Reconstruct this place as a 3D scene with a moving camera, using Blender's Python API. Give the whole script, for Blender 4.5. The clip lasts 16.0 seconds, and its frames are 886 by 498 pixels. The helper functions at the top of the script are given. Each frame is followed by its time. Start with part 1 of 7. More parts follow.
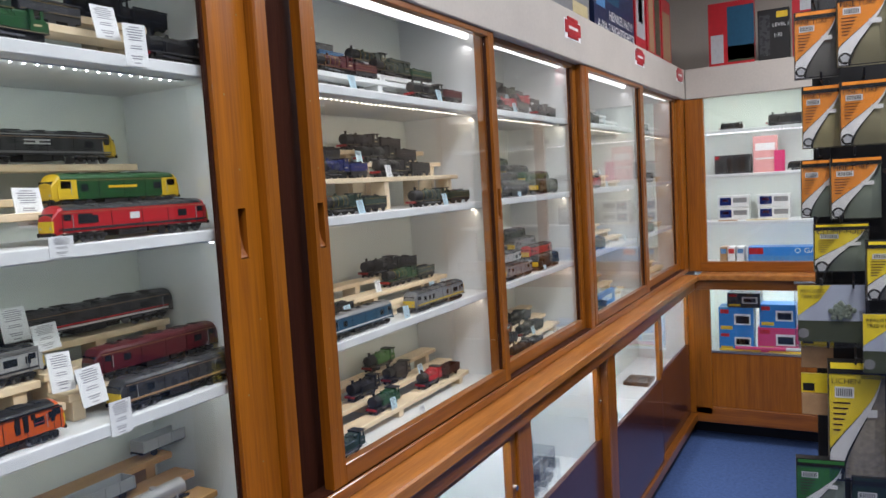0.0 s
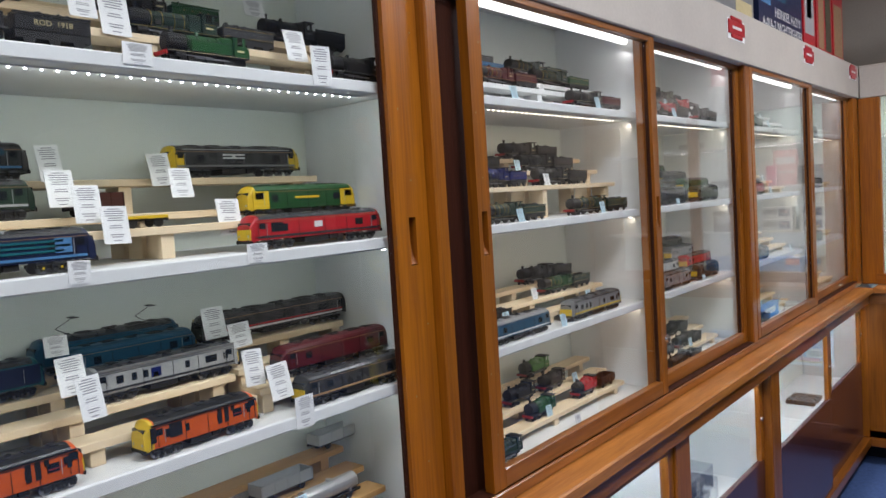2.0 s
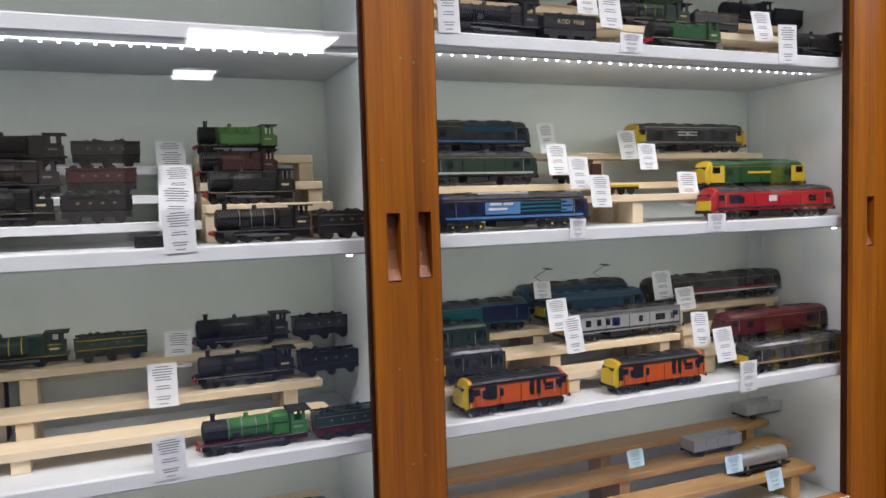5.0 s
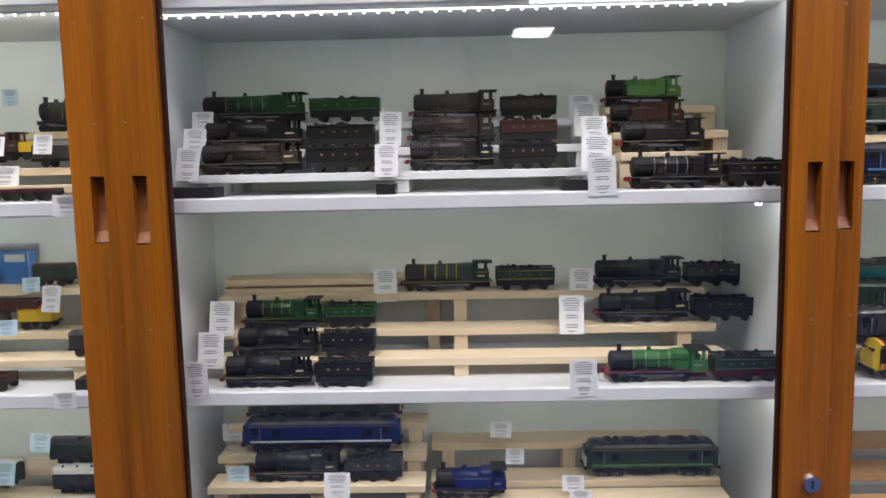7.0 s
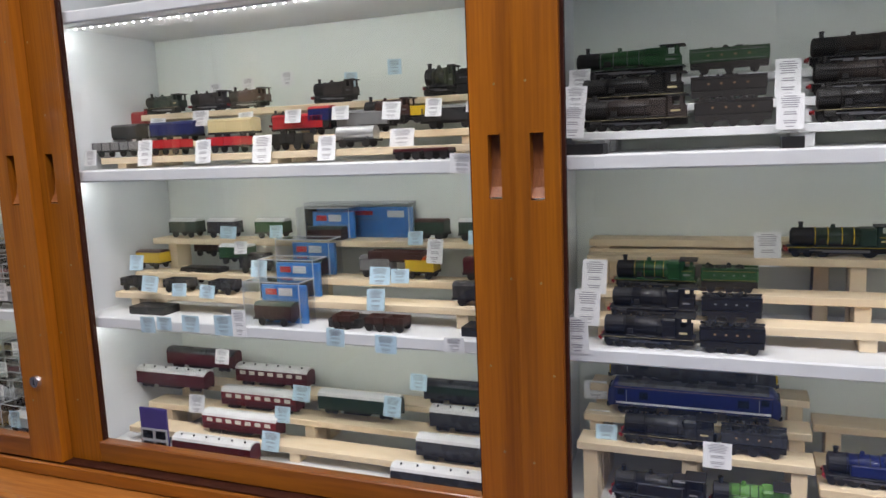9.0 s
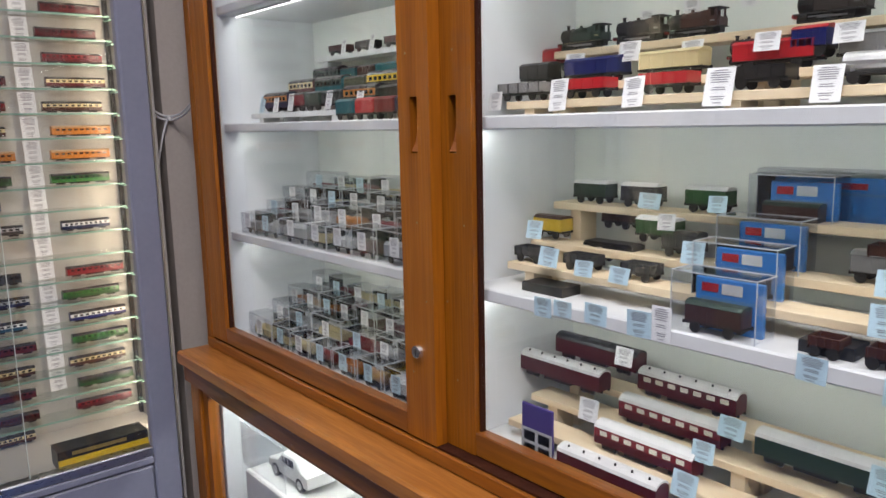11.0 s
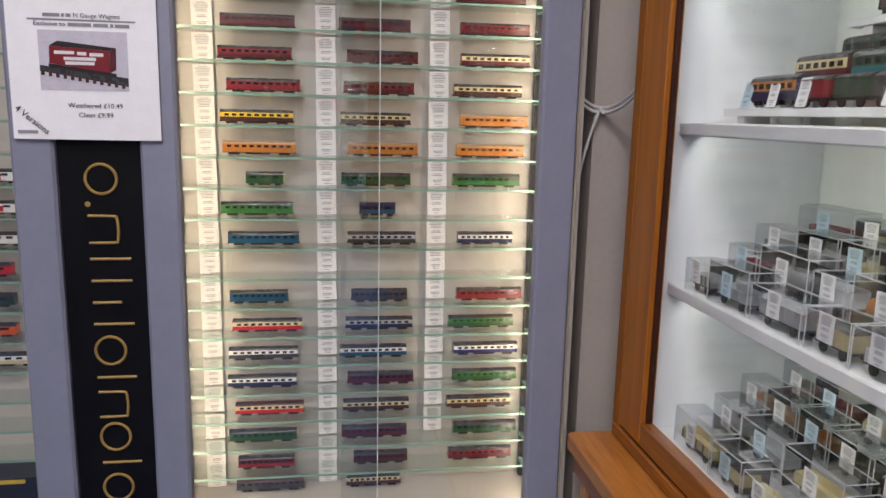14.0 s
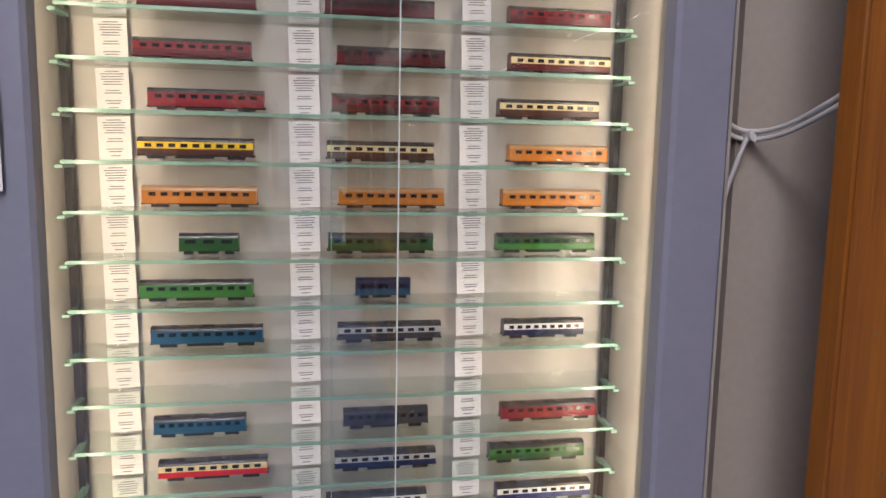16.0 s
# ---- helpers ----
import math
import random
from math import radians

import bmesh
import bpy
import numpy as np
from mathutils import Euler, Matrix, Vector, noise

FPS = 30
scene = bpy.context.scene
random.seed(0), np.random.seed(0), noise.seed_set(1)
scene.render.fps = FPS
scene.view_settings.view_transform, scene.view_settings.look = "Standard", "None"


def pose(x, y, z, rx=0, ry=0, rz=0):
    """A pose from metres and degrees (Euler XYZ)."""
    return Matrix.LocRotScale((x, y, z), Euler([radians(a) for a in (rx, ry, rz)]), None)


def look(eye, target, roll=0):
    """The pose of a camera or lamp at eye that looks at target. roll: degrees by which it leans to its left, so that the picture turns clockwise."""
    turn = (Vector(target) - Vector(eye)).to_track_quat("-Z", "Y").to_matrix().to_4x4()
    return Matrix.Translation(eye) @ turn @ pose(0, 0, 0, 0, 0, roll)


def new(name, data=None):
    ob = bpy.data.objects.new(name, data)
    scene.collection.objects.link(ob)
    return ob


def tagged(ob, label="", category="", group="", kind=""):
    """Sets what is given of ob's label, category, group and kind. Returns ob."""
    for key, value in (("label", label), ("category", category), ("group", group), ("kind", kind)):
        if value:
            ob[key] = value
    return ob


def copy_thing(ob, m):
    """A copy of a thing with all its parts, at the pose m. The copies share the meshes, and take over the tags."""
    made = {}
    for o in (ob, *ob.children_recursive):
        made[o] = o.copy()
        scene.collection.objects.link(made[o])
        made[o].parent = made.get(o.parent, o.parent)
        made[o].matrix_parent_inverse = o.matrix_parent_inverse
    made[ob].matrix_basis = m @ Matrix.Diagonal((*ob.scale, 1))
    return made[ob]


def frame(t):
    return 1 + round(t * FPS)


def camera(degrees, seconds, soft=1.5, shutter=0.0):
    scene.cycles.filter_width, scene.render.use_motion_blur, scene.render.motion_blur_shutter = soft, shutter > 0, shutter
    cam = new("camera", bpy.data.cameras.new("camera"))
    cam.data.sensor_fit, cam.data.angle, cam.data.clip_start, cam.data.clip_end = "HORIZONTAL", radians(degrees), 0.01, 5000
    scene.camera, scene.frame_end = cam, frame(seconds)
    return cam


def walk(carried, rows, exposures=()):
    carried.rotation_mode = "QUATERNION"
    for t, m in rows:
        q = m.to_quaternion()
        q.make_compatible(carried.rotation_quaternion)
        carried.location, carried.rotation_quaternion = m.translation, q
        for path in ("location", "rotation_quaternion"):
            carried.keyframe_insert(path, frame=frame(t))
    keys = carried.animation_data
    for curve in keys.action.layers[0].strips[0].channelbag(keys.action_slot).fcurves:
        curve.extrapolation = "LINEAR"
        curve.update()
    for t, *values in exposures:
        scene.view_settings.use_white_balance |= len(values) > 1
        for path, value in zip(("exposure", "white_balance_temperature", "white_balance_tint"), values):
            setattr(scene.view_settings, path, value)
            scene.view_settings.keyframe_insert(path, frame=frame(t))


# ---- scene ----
cam = camera(61.5, 16.0)
PATH = [
    (0, (0.156, 0.073, 1.428), (-0.815, 1.813, 1.259), -3.4),
    (0.5, (0.152, 0.068, 1.429), (-0.874, 1.778, 1.269), -3.6),
    (1, (0.146, 0.058, 1.433), (-0.95, 1.725, 1.281), -3.7),
    (1.5, (0.139, 0.051, 1.435), (-1.041, 1.659, 1.294), -3.7),
    (2, (0.134, 0.037, 1.436), (-1.145, 1.569, 1.305), -3.6),
    (2.5, (0.124, 0.018, 1.436), (-1.27, 1.447, 1.316), -3.5),
    (3, (0.112, 0.001, 1.432), (-1.403, 1.302, 1.323), -3.5),
    (3.5, (0.112, -0.027, 1.432), (-1.522, 1.122, 1.326), -3.3),
    (3.7, (0.115, -0.037, 1.43), (-1.563, 1.047, 1.325), -3.2),
    (5.8, (0.167, -0.169, 1.424), (-1.76, 0.334, 1.244), -1.0),
    (6, (0.175, -0.17, 1.426), (-1.773, 0.237, 1.231), -1.0),
    (6.5, (0.182, -0.207, 1.42), (-1.796, 0.001, 1.211), -0.9),
    (7, (0.182, -0.25, 1.418), (-1.805, -0.296, 1.191), -1.2),
    (7.5, (0.189, -0.286, 1.419), (-1.775, -0.574, 1.174), -1.6),
    (8, (0.196, -0.317, 1.411), (-1.725, -0.821, 1.169), -1.9),
    (8.2, (0.199, -0.327, 1.414), (-1.697, -0.909, 1.162), -2.0),
    (10.3, (0.112, -0.531, 1.38), (-1.517, -1.648, 1.066), -1.2),
    (10.5, (0.07, -0.557, 1.377), (-1.466, -1.797, 1.056), -0.8),
    (11, (0.003, -0.615, 1.375), (-1.262, -2.128, 1.043), -1.2),
    (11.5, (-0.052, -0.671, 1.38), (-0.947, -2.426, 1.035), -1.7),
    (12, (-0.129, -0.714, 1.376), (-0.688, -2.598, 1.002), -0.5),
    (12.5, (-0.179, -0.763, 1.365), (-0.562, -2.684, 0.962), 0.9),
    (13, (-0.193, -0.872, 1.367), (-0.52, -2.806, 0.975), 1.3),
    (13.5, (-0.194, -1.026, 1.384), (-0.494, -2.969, 1.017), 1.2),
    (14, (-0.19, -1.135, 1.387), (-0.481, -3.082, 1.032), 1.3),
    (14.5, (-0.195, -1.273, 1.386), (-0.484, -3.223, 1.05), 1.4),
    (15, (-0.189, -1.402, 1.387), (-0.52, -3.349, 1.07), 1.6),
    (15.5, (-0.184, -1.515, 1.385), (-0.533, -3.461, 1.081), 1.4),
    (16, (-0.183, -1.623, 1.379), (-0.535, -3.574, 1.117), 1.1),
]
walk(cam, [(t, look(eye, target, roll)) for t, eye, target, roll in PATH], [(0, -0.24, 6350, 15), (2.5, -0.36, 6400, 15), (3.5, -0.3, 6500, 18), (7, -0.24, 6650, 22), (11, -0.14, 6600, 22), (14, -0.06, 6750, 23), (16, -0.08, 6700, 25)])

# ---- world and lamps ----
world = bpy.data.worlds.new("world")
scene.world = world
world.use_nodes = True
world.node_tree.nodes["Background"].inputs[0].default_value = (0.8, 0.9, 1.0, 1)
world.node_tree.nodes["Background"].inputs[1].default_value = 0.05


def area(name, m, sx, sy, watts, colour):
    data = bpy.data.lights.new(name, "AREA")
    data.shape, data.size, data.size_y, data.energy, data.color = "RECTANGLE", sx, sy, watts, colour
    ob = new(name, data)
    ob.matrix_world = m
    return ob


COOL, WARM, GOLD = (0.91, 1.0, 0.94), (1.0, 0.86, 0.68), (1.0, 0.85, 0.62)
# ceiling tubes of the shop; all but the last are unseen and assumed
for x, y, watts in ((0.15, -0.9, 29), (0.5, 0.85, 40), (0.6, 3.0, 48), (4.6, 0.9, 40), (6.3, 0.52, 14)):
    area("ceiling_tube_lamp", pose(x, y, 2.715), 0.55, 1.1 if x < 6 else 0.38, watts, (0.96, 0.98, 1.0))
# LED strips behind the shelf lips of the display cases
for z, watts in ((1.594, 1.35), (1.357, 1.1), (1.13, 1.1)):
    area("led_strip_lamp", pose(-0.70, -1.39, z, 0, 52, 0), 0.012, 1.48, watts * 0.82, COOL)
    area("led_strip_lamp", pose(-0.70, 0.15, z, 0, 52, 0), 0.012, 1.48, watts * 0.50, COOL)
    area("led_strip_lamp", pose(-0.70, 2.60, z, 0, 52, 0), 0.012, 3.0, watts, WARM)
area("led_strip_lamp", pose(-0.70, -0.62, 1.85, 0, 52, 0), 0.012, 3.0, 1.1, COOL)
area("tube_lamp", pose(-0.70, 2.60, 1.775, 0, 25, 0), 0.03, 3.0, 1.3, (1.0, 0.95, 0.9))
area("led_strip_lamp", pose(-0.25, 4.27, 1.80, 25, 0, 0), 0.7, 0.012, 1.1, COOL)
for z in (1.610, 1.378, 1.131):
    area("led_strip_lamp", pose(-0.25, 4.27, z, 30, 0, 0), 0.7, 0.012, 0.75, (0.95, 0.97, 1.0))
# fill lamps added to brighten the lower cupboards; no fitting is built there
area("cupboard_fill", pose(-0.66, 2.6, 0.835, 0, 20, 0), 0.012, 3.0, 9.0, (0.9, 0.97, 1.0))
area("cupboard_fill", pose(-0.66, -1.75, 0.835, 0, 20, 0), 0.012, 0.85, 2.6, COOL)
area("cupboard_fill", pose(-0.25, 4.25, 0.835, 20, 0, 0), 0.6, 0.012, 2.2, COOL)
# upright strips at both sides of the grey cabinets
for x, y, rz, watts in ((0.075, -2.425, 52, 1.75), (-0.56, -2.425, 128, 1.8), (0.213, -2.46, 110, 0.9), (0.842, -2.46, 70, 1.0), (0.913, -2.48, 112, 3.2), (1.532, -2.48, 68, 3.2)):
    area("cabinet_strip_lamp", pose(x, y, 1.25, 0, 90, rz), 1.2, 0.02, watts, GOLD)


# ---- materials ----
def surf(name, base, other=None, scale=40.0, rough=0.5, metal=0.0, bump=0.0, stretch=(1, 1, 1), fine=6.0, coat=0.0, vary=0.0, mix=0.5, spec=0.5):
    """A paint, plastic or board: two noises of the given scale blend base and other, roughness and relief follow."""
    m = bpy.data.materials.new(name)
    m.use_nodes = True
    nt = m.node_tree
    b = nt.nodes["Principled BSDF"]
    other = other or tuple(c * 0.82 for c in base)
    tc, mp = nt.nodes.new("ShaderNodeTexCoord"), nt.nodes.new("ShaderNodeMapping")
    mp.inputs["Scale"].default_value = stretch
    nt.links.new(tc.outputs["Object"], mp.inputs["Vector"])
    n1, n2 = nt.nodes.new("ShaderNodeTexNoise"), nt.nodes.new("ShaderNodeTexNoise")
    n1.inputs["Scale"].default_value, n2.inputs["Scale"].default_value = scale, scale * fine
    n1.inputs["Detail"].default_value, n2.inputs["Detail"].default_value = 4, 3
    for n in (n1, n2):
        nt.links.new(mp.outputs["Vector"], n.inputs["Vector"])
    avg = nt.nodes.new("ShaderNodeMix")
    avg.inputs["Factor"].default_value = 0.4
    nt.links.new(n1.outputs["Fac"], avg.inputs["A"])
    nt.links.new(n2.outputs["Fac"], avg.inputs["B"])
    ramp = nt.nodes.new("ShaderNodeMapRange")
    ramp.inputs["From Min"].default_value, ramp.inputs["From Max"].default_value = 0.5 - mix * 0.35, 0.5 + mix * 0.35
    nt.links.new(avg.outputs["Result"], ramp.inputs["Value"])
    col = nt.nodes.new("ShaderNodeMix")
    col.data_type = "RGBA"
    col.inputs[6].default_value, col.inputs[7].default_value = (*base, 1), (*other, 1)
    nt.links.new(ramp.outputs["Result"], col.inputs["Factor"])
    last = col.outputs[2]
    if vary:
        info, hsv, span = nt.nodes.new("ShaderNodeObjectInfo"), nt.nodes.new("ShaderNodeHueSaturation"), nt.nodes.new("ShaderNodeMapRange")
        span.inputs["To Min"].default_value, span.inputs["To Max"].default_value = 1 - vary, 1 + vary
        nt.links.new(info.outputs["Random"], span.inputs["Value"])
        nt.links.new(span.outputs["Result"], hsv.inputs["Value"])
        nt.links.new(last, hsv.inputs["Color"])
        last = hsv.outputs["Color"]
    nt.links.new(last, b.inputs["Base Color"])
    rr = nt.nodes.new("ShaderNodeMapRange")
    rr.inputs["To Min"].default_value, rr.inputs["To Max"].default_value = max(0.02, rough - 0.1), min(1, rough + 0.1)
    nt.links.new(n1.outputs["Fac"], rr.inputs["Value"])
    nt.links.new(rr.outputs["Result"], b.inputs["Roughness"])
    b.inputs["Metallic"].default_value, b.inputs["Coat Weight"].default_value = metal, coat
    b.inputs["Specular IOR Level"].default_value = spec
    if bump:
        bp = nt.nodes.new("ShaderNodeBump")
        bp.inputs["Strength"].default_value, bp.inputs["Distance"].default_value = bump, 0.002
        nt.links.new(n2.outputs["Fac"], bp.inputs["Height"])
        nt.links.new(bp.outputs["Normal"], b.inputs["Normal"])
    return m


def glow(name, colour, strength):
    m = bpy.data.materials.new(name)
    m.use_nodes = True
    b = m.node_tree.nodes["Principled BSDF"]
    b.inputs["Base Color"].default_value = (*colour, 1)
    b.inputs["Emission Color"].default_value, b.inputs["Emission Strength"].default_value = (*colour, 1), strength
    return m


def clear(name, tint=(1, 1, 1), rough=0.0, ior=1.45):
    """Thin clear sheet: straight-through light with a real mirror share by Fresnel."""
    m = bpy.data.materials.new(name)
    m.use_nodes = True
    nt = m.node_tree
    nt.nodes.remove(nt.nodes["Principled BSDF"])
    out = nt.nodes["Material Output"]
    tr, gl, mx, lw, pw, ma = (nt.nodes.new("ShaderNode" + k) for k in ("BsdfTransparent", "BsdfGlossy", "MixShader", "LayerWeight", "Math", "Math"))
    tr.inputs["Color"].default_value = (*tint, 1)
    gl.inputs["Roughness"].default_value = rough
    lw.inputs["Blend"].default_value = 0.5
    pw.operation, ma.operation = "POWER", "MULTIPLY_ADD"
    pw.inputs[1].default_value = 5.0
    f0 = ((ior - 1) / (ior + 1)) ** 2
    ma.inputs[1].default_value, ma.inputs[2].default_value = 1 - f0, f0
    nt.links.new(lw.outputs["Facing"], pw.inputs[0])
    nt.links.new(pw.outputs[0], ma.inputs[0])
    nt.links.new(ma.outputs[0], mx.inputs[0])
    nt.links.new(tr.outputs[0], mx.inputs[1])
    nt.links.new(gl.outputs[0], mx.inputs[2])
    nt.links.new(mx.outputs[0], out.inputs["Surface"])
    return m


WOOD_V = surf("varnished_wood_upright", (0.40, 0.130, 0.006), (0.14, 0.036, 0.003), 6, 0.33, 0, 0.25, (8, 8, 0.3), 5, 0.25, 0.16, 0.75, 0.4)
WOOD_H = surf("varnished_wood_along", (0.34, 0.112, 0.009), (0.13, 0.036, 0.004), 5, 0.32, 0, 0.25, (6, 0.35, 6), 5, 0.35, 0.1)
WOOD_X = surf("varnished_wood_across", (0.36, 0.114, 0.006), (0.18, 0.048, 0.003), 5, 0.32, 0, 0.25, (0.35, 6, 6), 5, 0.35, 0.1)
WOOD_TOP = surf("worn_ledge_wood", (0.48, 0.19, 0.038), (0.25, 0.078, 0.010), 7, 0.36, 0, 0.3, (5, 0.4, 5), 6, 0.25)
# dark wood of tracks and beads; also stands in for the recess's shade
WOOD_AND_SHADE = surf("dark_wood_and_shade", (0.050, 0.014, 0.006), (0.026, 0.007, 0.004), 9, 0.6, 0, 0.2, (5, 5, 0.4), 5, 0.0, spec=0.15)
PANEL_DARK = surf("dark_stained_panel", (0.085, 0.030, 0.027), (0.050, 0.017, 0.017), 5, 0.22, 0, 0.15, (6, 6, 0.4), 5, 0.3)
SLOT = surf("bare_wood_slot", (0.36, 0.125, 0.028), (0.15, 0.042, 0.007), 26, 0.5, 0, 0.4, (3, 3, 0.5), mix=0.8)
PINE = surf("raw_pine", (0.78, 0.65, 0.45), (0.70, 0.54, 0.34), 14, 0.6, 0, 0.3, (6, 0.4, 6), 5, 0, 0.08)
WHITE = surf("white_painted_board", (0.76, 0.77, 0.76), (0.67, 0.68, 0.67), 18, 0.45, 0, 0.12, (1, 1, 1), 9)
WHITE_SIDE = surf("white_laminate", (0.78, 0.80, 0.81), (0.70, 0.73, 0.74), 9, 0.32, 0, 0.06)
BACK = surf("case_back_board", (0.78, 0.82, 0.76), (0.71, 0.75, 0.69), 7, 0.4, 0, 0.06)
CREAM = surf("cream_wall_paint", (0.50, 0.455, 0.39), (0.44, 0.40, 0.345), 5, 0.6, 0, 0.2, (1, 1, 1), 20)
# the walls' cream, darkened: the shade on them is put into this colour
WALL = surf("shaded_cream_wall_paint", (0.43, 0.385, 0.33), (0.38, 0.34, 0.29), 5, 0.6, 0, 0.2, (1, 1, 1), 20)
CEIL = surf("ceiling_white", (0.78, 0.78, 0.76), (0.70, 0.70, 0.68), 3, 0.8, 0, 0.3, (1, 1, 1), 30)
CARPET = surf("blue_carpet", (0.065, 0.125, 0.31), (0.038, 0.075, 0.20), 60, 0.95, 0, 1.0, (1, 1, 1), 9)
PLINTH = surf("black_plinth", (0.012, 0.014, 0.022), None, 20, 0.6)
GREY = surf("grey_painted_metal", (0.215, 0.225, 0.285), (0.19, 0.20, 0.255), 14, 0.42, 0.0, 0.05)
GREY_IN = surf("grey_cabinet_lining", (0.46, 0.44, 0.39), (0.40, 0.38, 0.34), 8, 0.38, 0.1, 0.04)
ALU = surf("brushed_aluminium", (0.55, 0.55, 0.57), (0.45, 0.45, 0.47), 60, 0.3, 1.0, 0.05, (1, 1, 8))
CHROME = surf("chrome", (0.75, 0.75, 0.75), None, 60, 0.12, 1.0)
STEEL = surf("dull_steel", (0.32, 0.32, 0.33), None, 60, 0.35, 1.0)
BLACK = surf("black_plastic", (0.012, 0.012, 0.013), None, 60, 0.45)
SATIN_BLACK = surf("black_panel", (0.004, 0.004, 0.005), (0.006, 0.006, 0.007), 20, 0.4, spec=0.15)
GOLD_INK = surf("gold_lettering", (0.36, 0.23, 0.06), None, 40, 0.4)
PAPER = surf("white_card", (0.80, 0.80, 0.79), (0.74, 0.74, 0.73), 40, 0.7, vary=0.05)
PAPER_BLUE = surf("pale_blue_card", (0.50, 0.68, 0.75), (0.44, 0.62, 0.70), 40, 0.7, vary=0.05)
INK = surf("print_grey", (0.24, 0.24, 0.26), None, 60, 0.7)
INK_BLACK = surf("print_black", (0.02, 0.02, 0.022), None, 60, 0.6)
GLASS = clear("window_glass", (0.975, 0.99, 0.985), 0.0, 1.58)
GLASS_EDGE = surf("glass_edge_green", (0.22, 0.38, 0.31), (0.17, 0.31, 0.25), 30, 0.2)
# pale colour paints the light that the front pane's edge catches
PANE_EDGE = surf("glass_edge_glint", (0.66, 0.74, 0.71), (0.56, 0.66, 0.62), 30, 0.15)
OLD_PINE = surf("aged_pine", (0.52, 0.31, 0.13), (0.42, 0.23, 0.08), 14, 0.55, 0, 0.3, (6, 0.4, 6), 5, 0, 0.08)
GLASS_SHELF = clear("glass_shelf", (0.93, 0.98, 0.955), 0.02)
ACRYLIC = clear("clear_plastic_case", (0.96, 0.97, 0.98), 0.05, 1.55)
ACRYLIC_EDGE = surf("frosted_plastic_edge", (0.55, 0.58, 0.60), None, 30, 0.2)
POLYBAG = clear("clear_poly_bag", (0.92, 0.92, 0.92), 0.12, 1.5)
LED = glow("led_dots", (0.95, 0.98, 1.0), 9)
LED_WARM = glow("led_dots_warm", (1.0, 0.9, 0.72), 9)
TUBE = glow("fluorescent_tube", (1.0, 0.98, 0.95), 3)
DIFFUSER = glow("light_diffuser", (0.95, 0.98, 1.0), 4)
TARNISH = surf("tarnished_nail", (0.30, 0.22, 0.12), None, 60, 0.4, 0.6)
WIRE = surf("white_cable", (0.62, 0.62, 0.60), None, 40, 0.5)
_paint = {}


def paint(r, g, b, rough=0.32, metal=0.0):
    """Model or carton colour, one material per shade."""
    key = (r, g, b, rough, metal)
    if key not in _paint:
        _paint[key] = surf("enamel_paint", (r, g, b), (r * 0.8, g * 0.8, b * 0.8), 55, rough, metal, 0.05, vary=0.04, spec=0.38)
    return _paint[key]


# ---- mesh helpers ----
def put(name, bm, mat, parent=None, label="", smooth=False):
    me = bpy.data.meshes.new(name)
    bmesh.ops.recalc_face_normals(bm, faces=bm.faces[:])
    if smooth:
        for f in bm.faces:
            f.smooth = True
    bm.to_mesh(me)
    bm.free()
    me.materials.append(mat)
    ob = new(name, me)
    if parent:
        ob.parent = parent
    if label:
        tagged(ob, label)
    return ob


def part(name, bm, material, parent, label="", smooth=False):
    return put(name, bm, material, parent, label, smooth)


def empty(name, m=None, label="", category="", group=""):
    ob = new(name)
    ob.empty_display_size = 0.02
    if m is not None:
        ob.matrix_world = m
    return tagged(ob, label, category, group)


def bx(bm, x0, x1, y0, y1, z0, z1, bev=0.0):
    x0, x1, y0, y1, z0, z1 = min(x0, x1), max(x0, x1), min(y0, y1), max(y0, y1), min(z0, z1), max(z0, z1)
    vs = [bm.verts.new((x, y, z)) for x in (x0, x1) for y in (y0, y1) for z in (z0, z1)]
    fs = [bm.faces.new([vs[i] for i in q]) for q in ((0, 1, 3, 2), (4, 6, 7, 5), (0, 4, 5, 1), (2, 3, 7, 6), (0, 2, 6, 4), (1, 5, 7, 3))]
    if bev:
        es = list({e for f in fs for e in f.edges})
        bmesh.ops.bevel(bm, geom=es, offset=bev, segments=1, affect="EDGES", profile=0.5)
    return bm


def boxed(*a):
    return bx(bmesh.new(), *a)


def cyl(bm, p, q, r, r2=None, seg=12):
    """A rod from p to q."""
    p, q = Vector(p), Vector(q)
    d = q - p
    m = Matrix.Translation((p + q) / 2) @ d.to_track_quat("Z", "Y").to_matrix().to_4x4()
    bmesh.ops.create_cone(bm, cap_ends=True, segments=seg, radius1=r, radius2=r if r2 is None else r2, depth=d.length, matrix=m)
    return bm


def loft(bm, profile, stations):
    """Skin a closed (y, z) outline over stations (x, width factor, height factor)."""
    rings = [[bm.verts.new((x, y * sy, z * sz)) for y, z in profile] for x, sy, sz in stations]
    n = len(profile)
    for a, b in zip(rings, rings[1:]):
        for i in range(n):
            bm.faces.new((a[i], a[(i + 1) % n], b[(i + 1) % n], b[i]))
    bm.faces.new(rings[0][::-1])
    bm.faces.new(rings[-1])
    return bm


def tube_path(name, pts, r, mat, parent=None):
    cu = bpy.data.curves.new(name, "CURVE")
    cu.dimensions, cu.bevel_depth, cu.bevel_resolution, cu.resolution_u = "3D", r, 2, 8
    sp = cu.splines.new("NURBS")
    sp.points.add(len(pts) - 1)
    for p, co in zip(sp.points, pts):
        p.co = (*co, 1)
    sp.use_endpoint_u, sp.order_u = True, 3
    cu.materials.append(mat)
    ob = new(name, cu)
    if parent:
        ob.parent = parent
    return ob


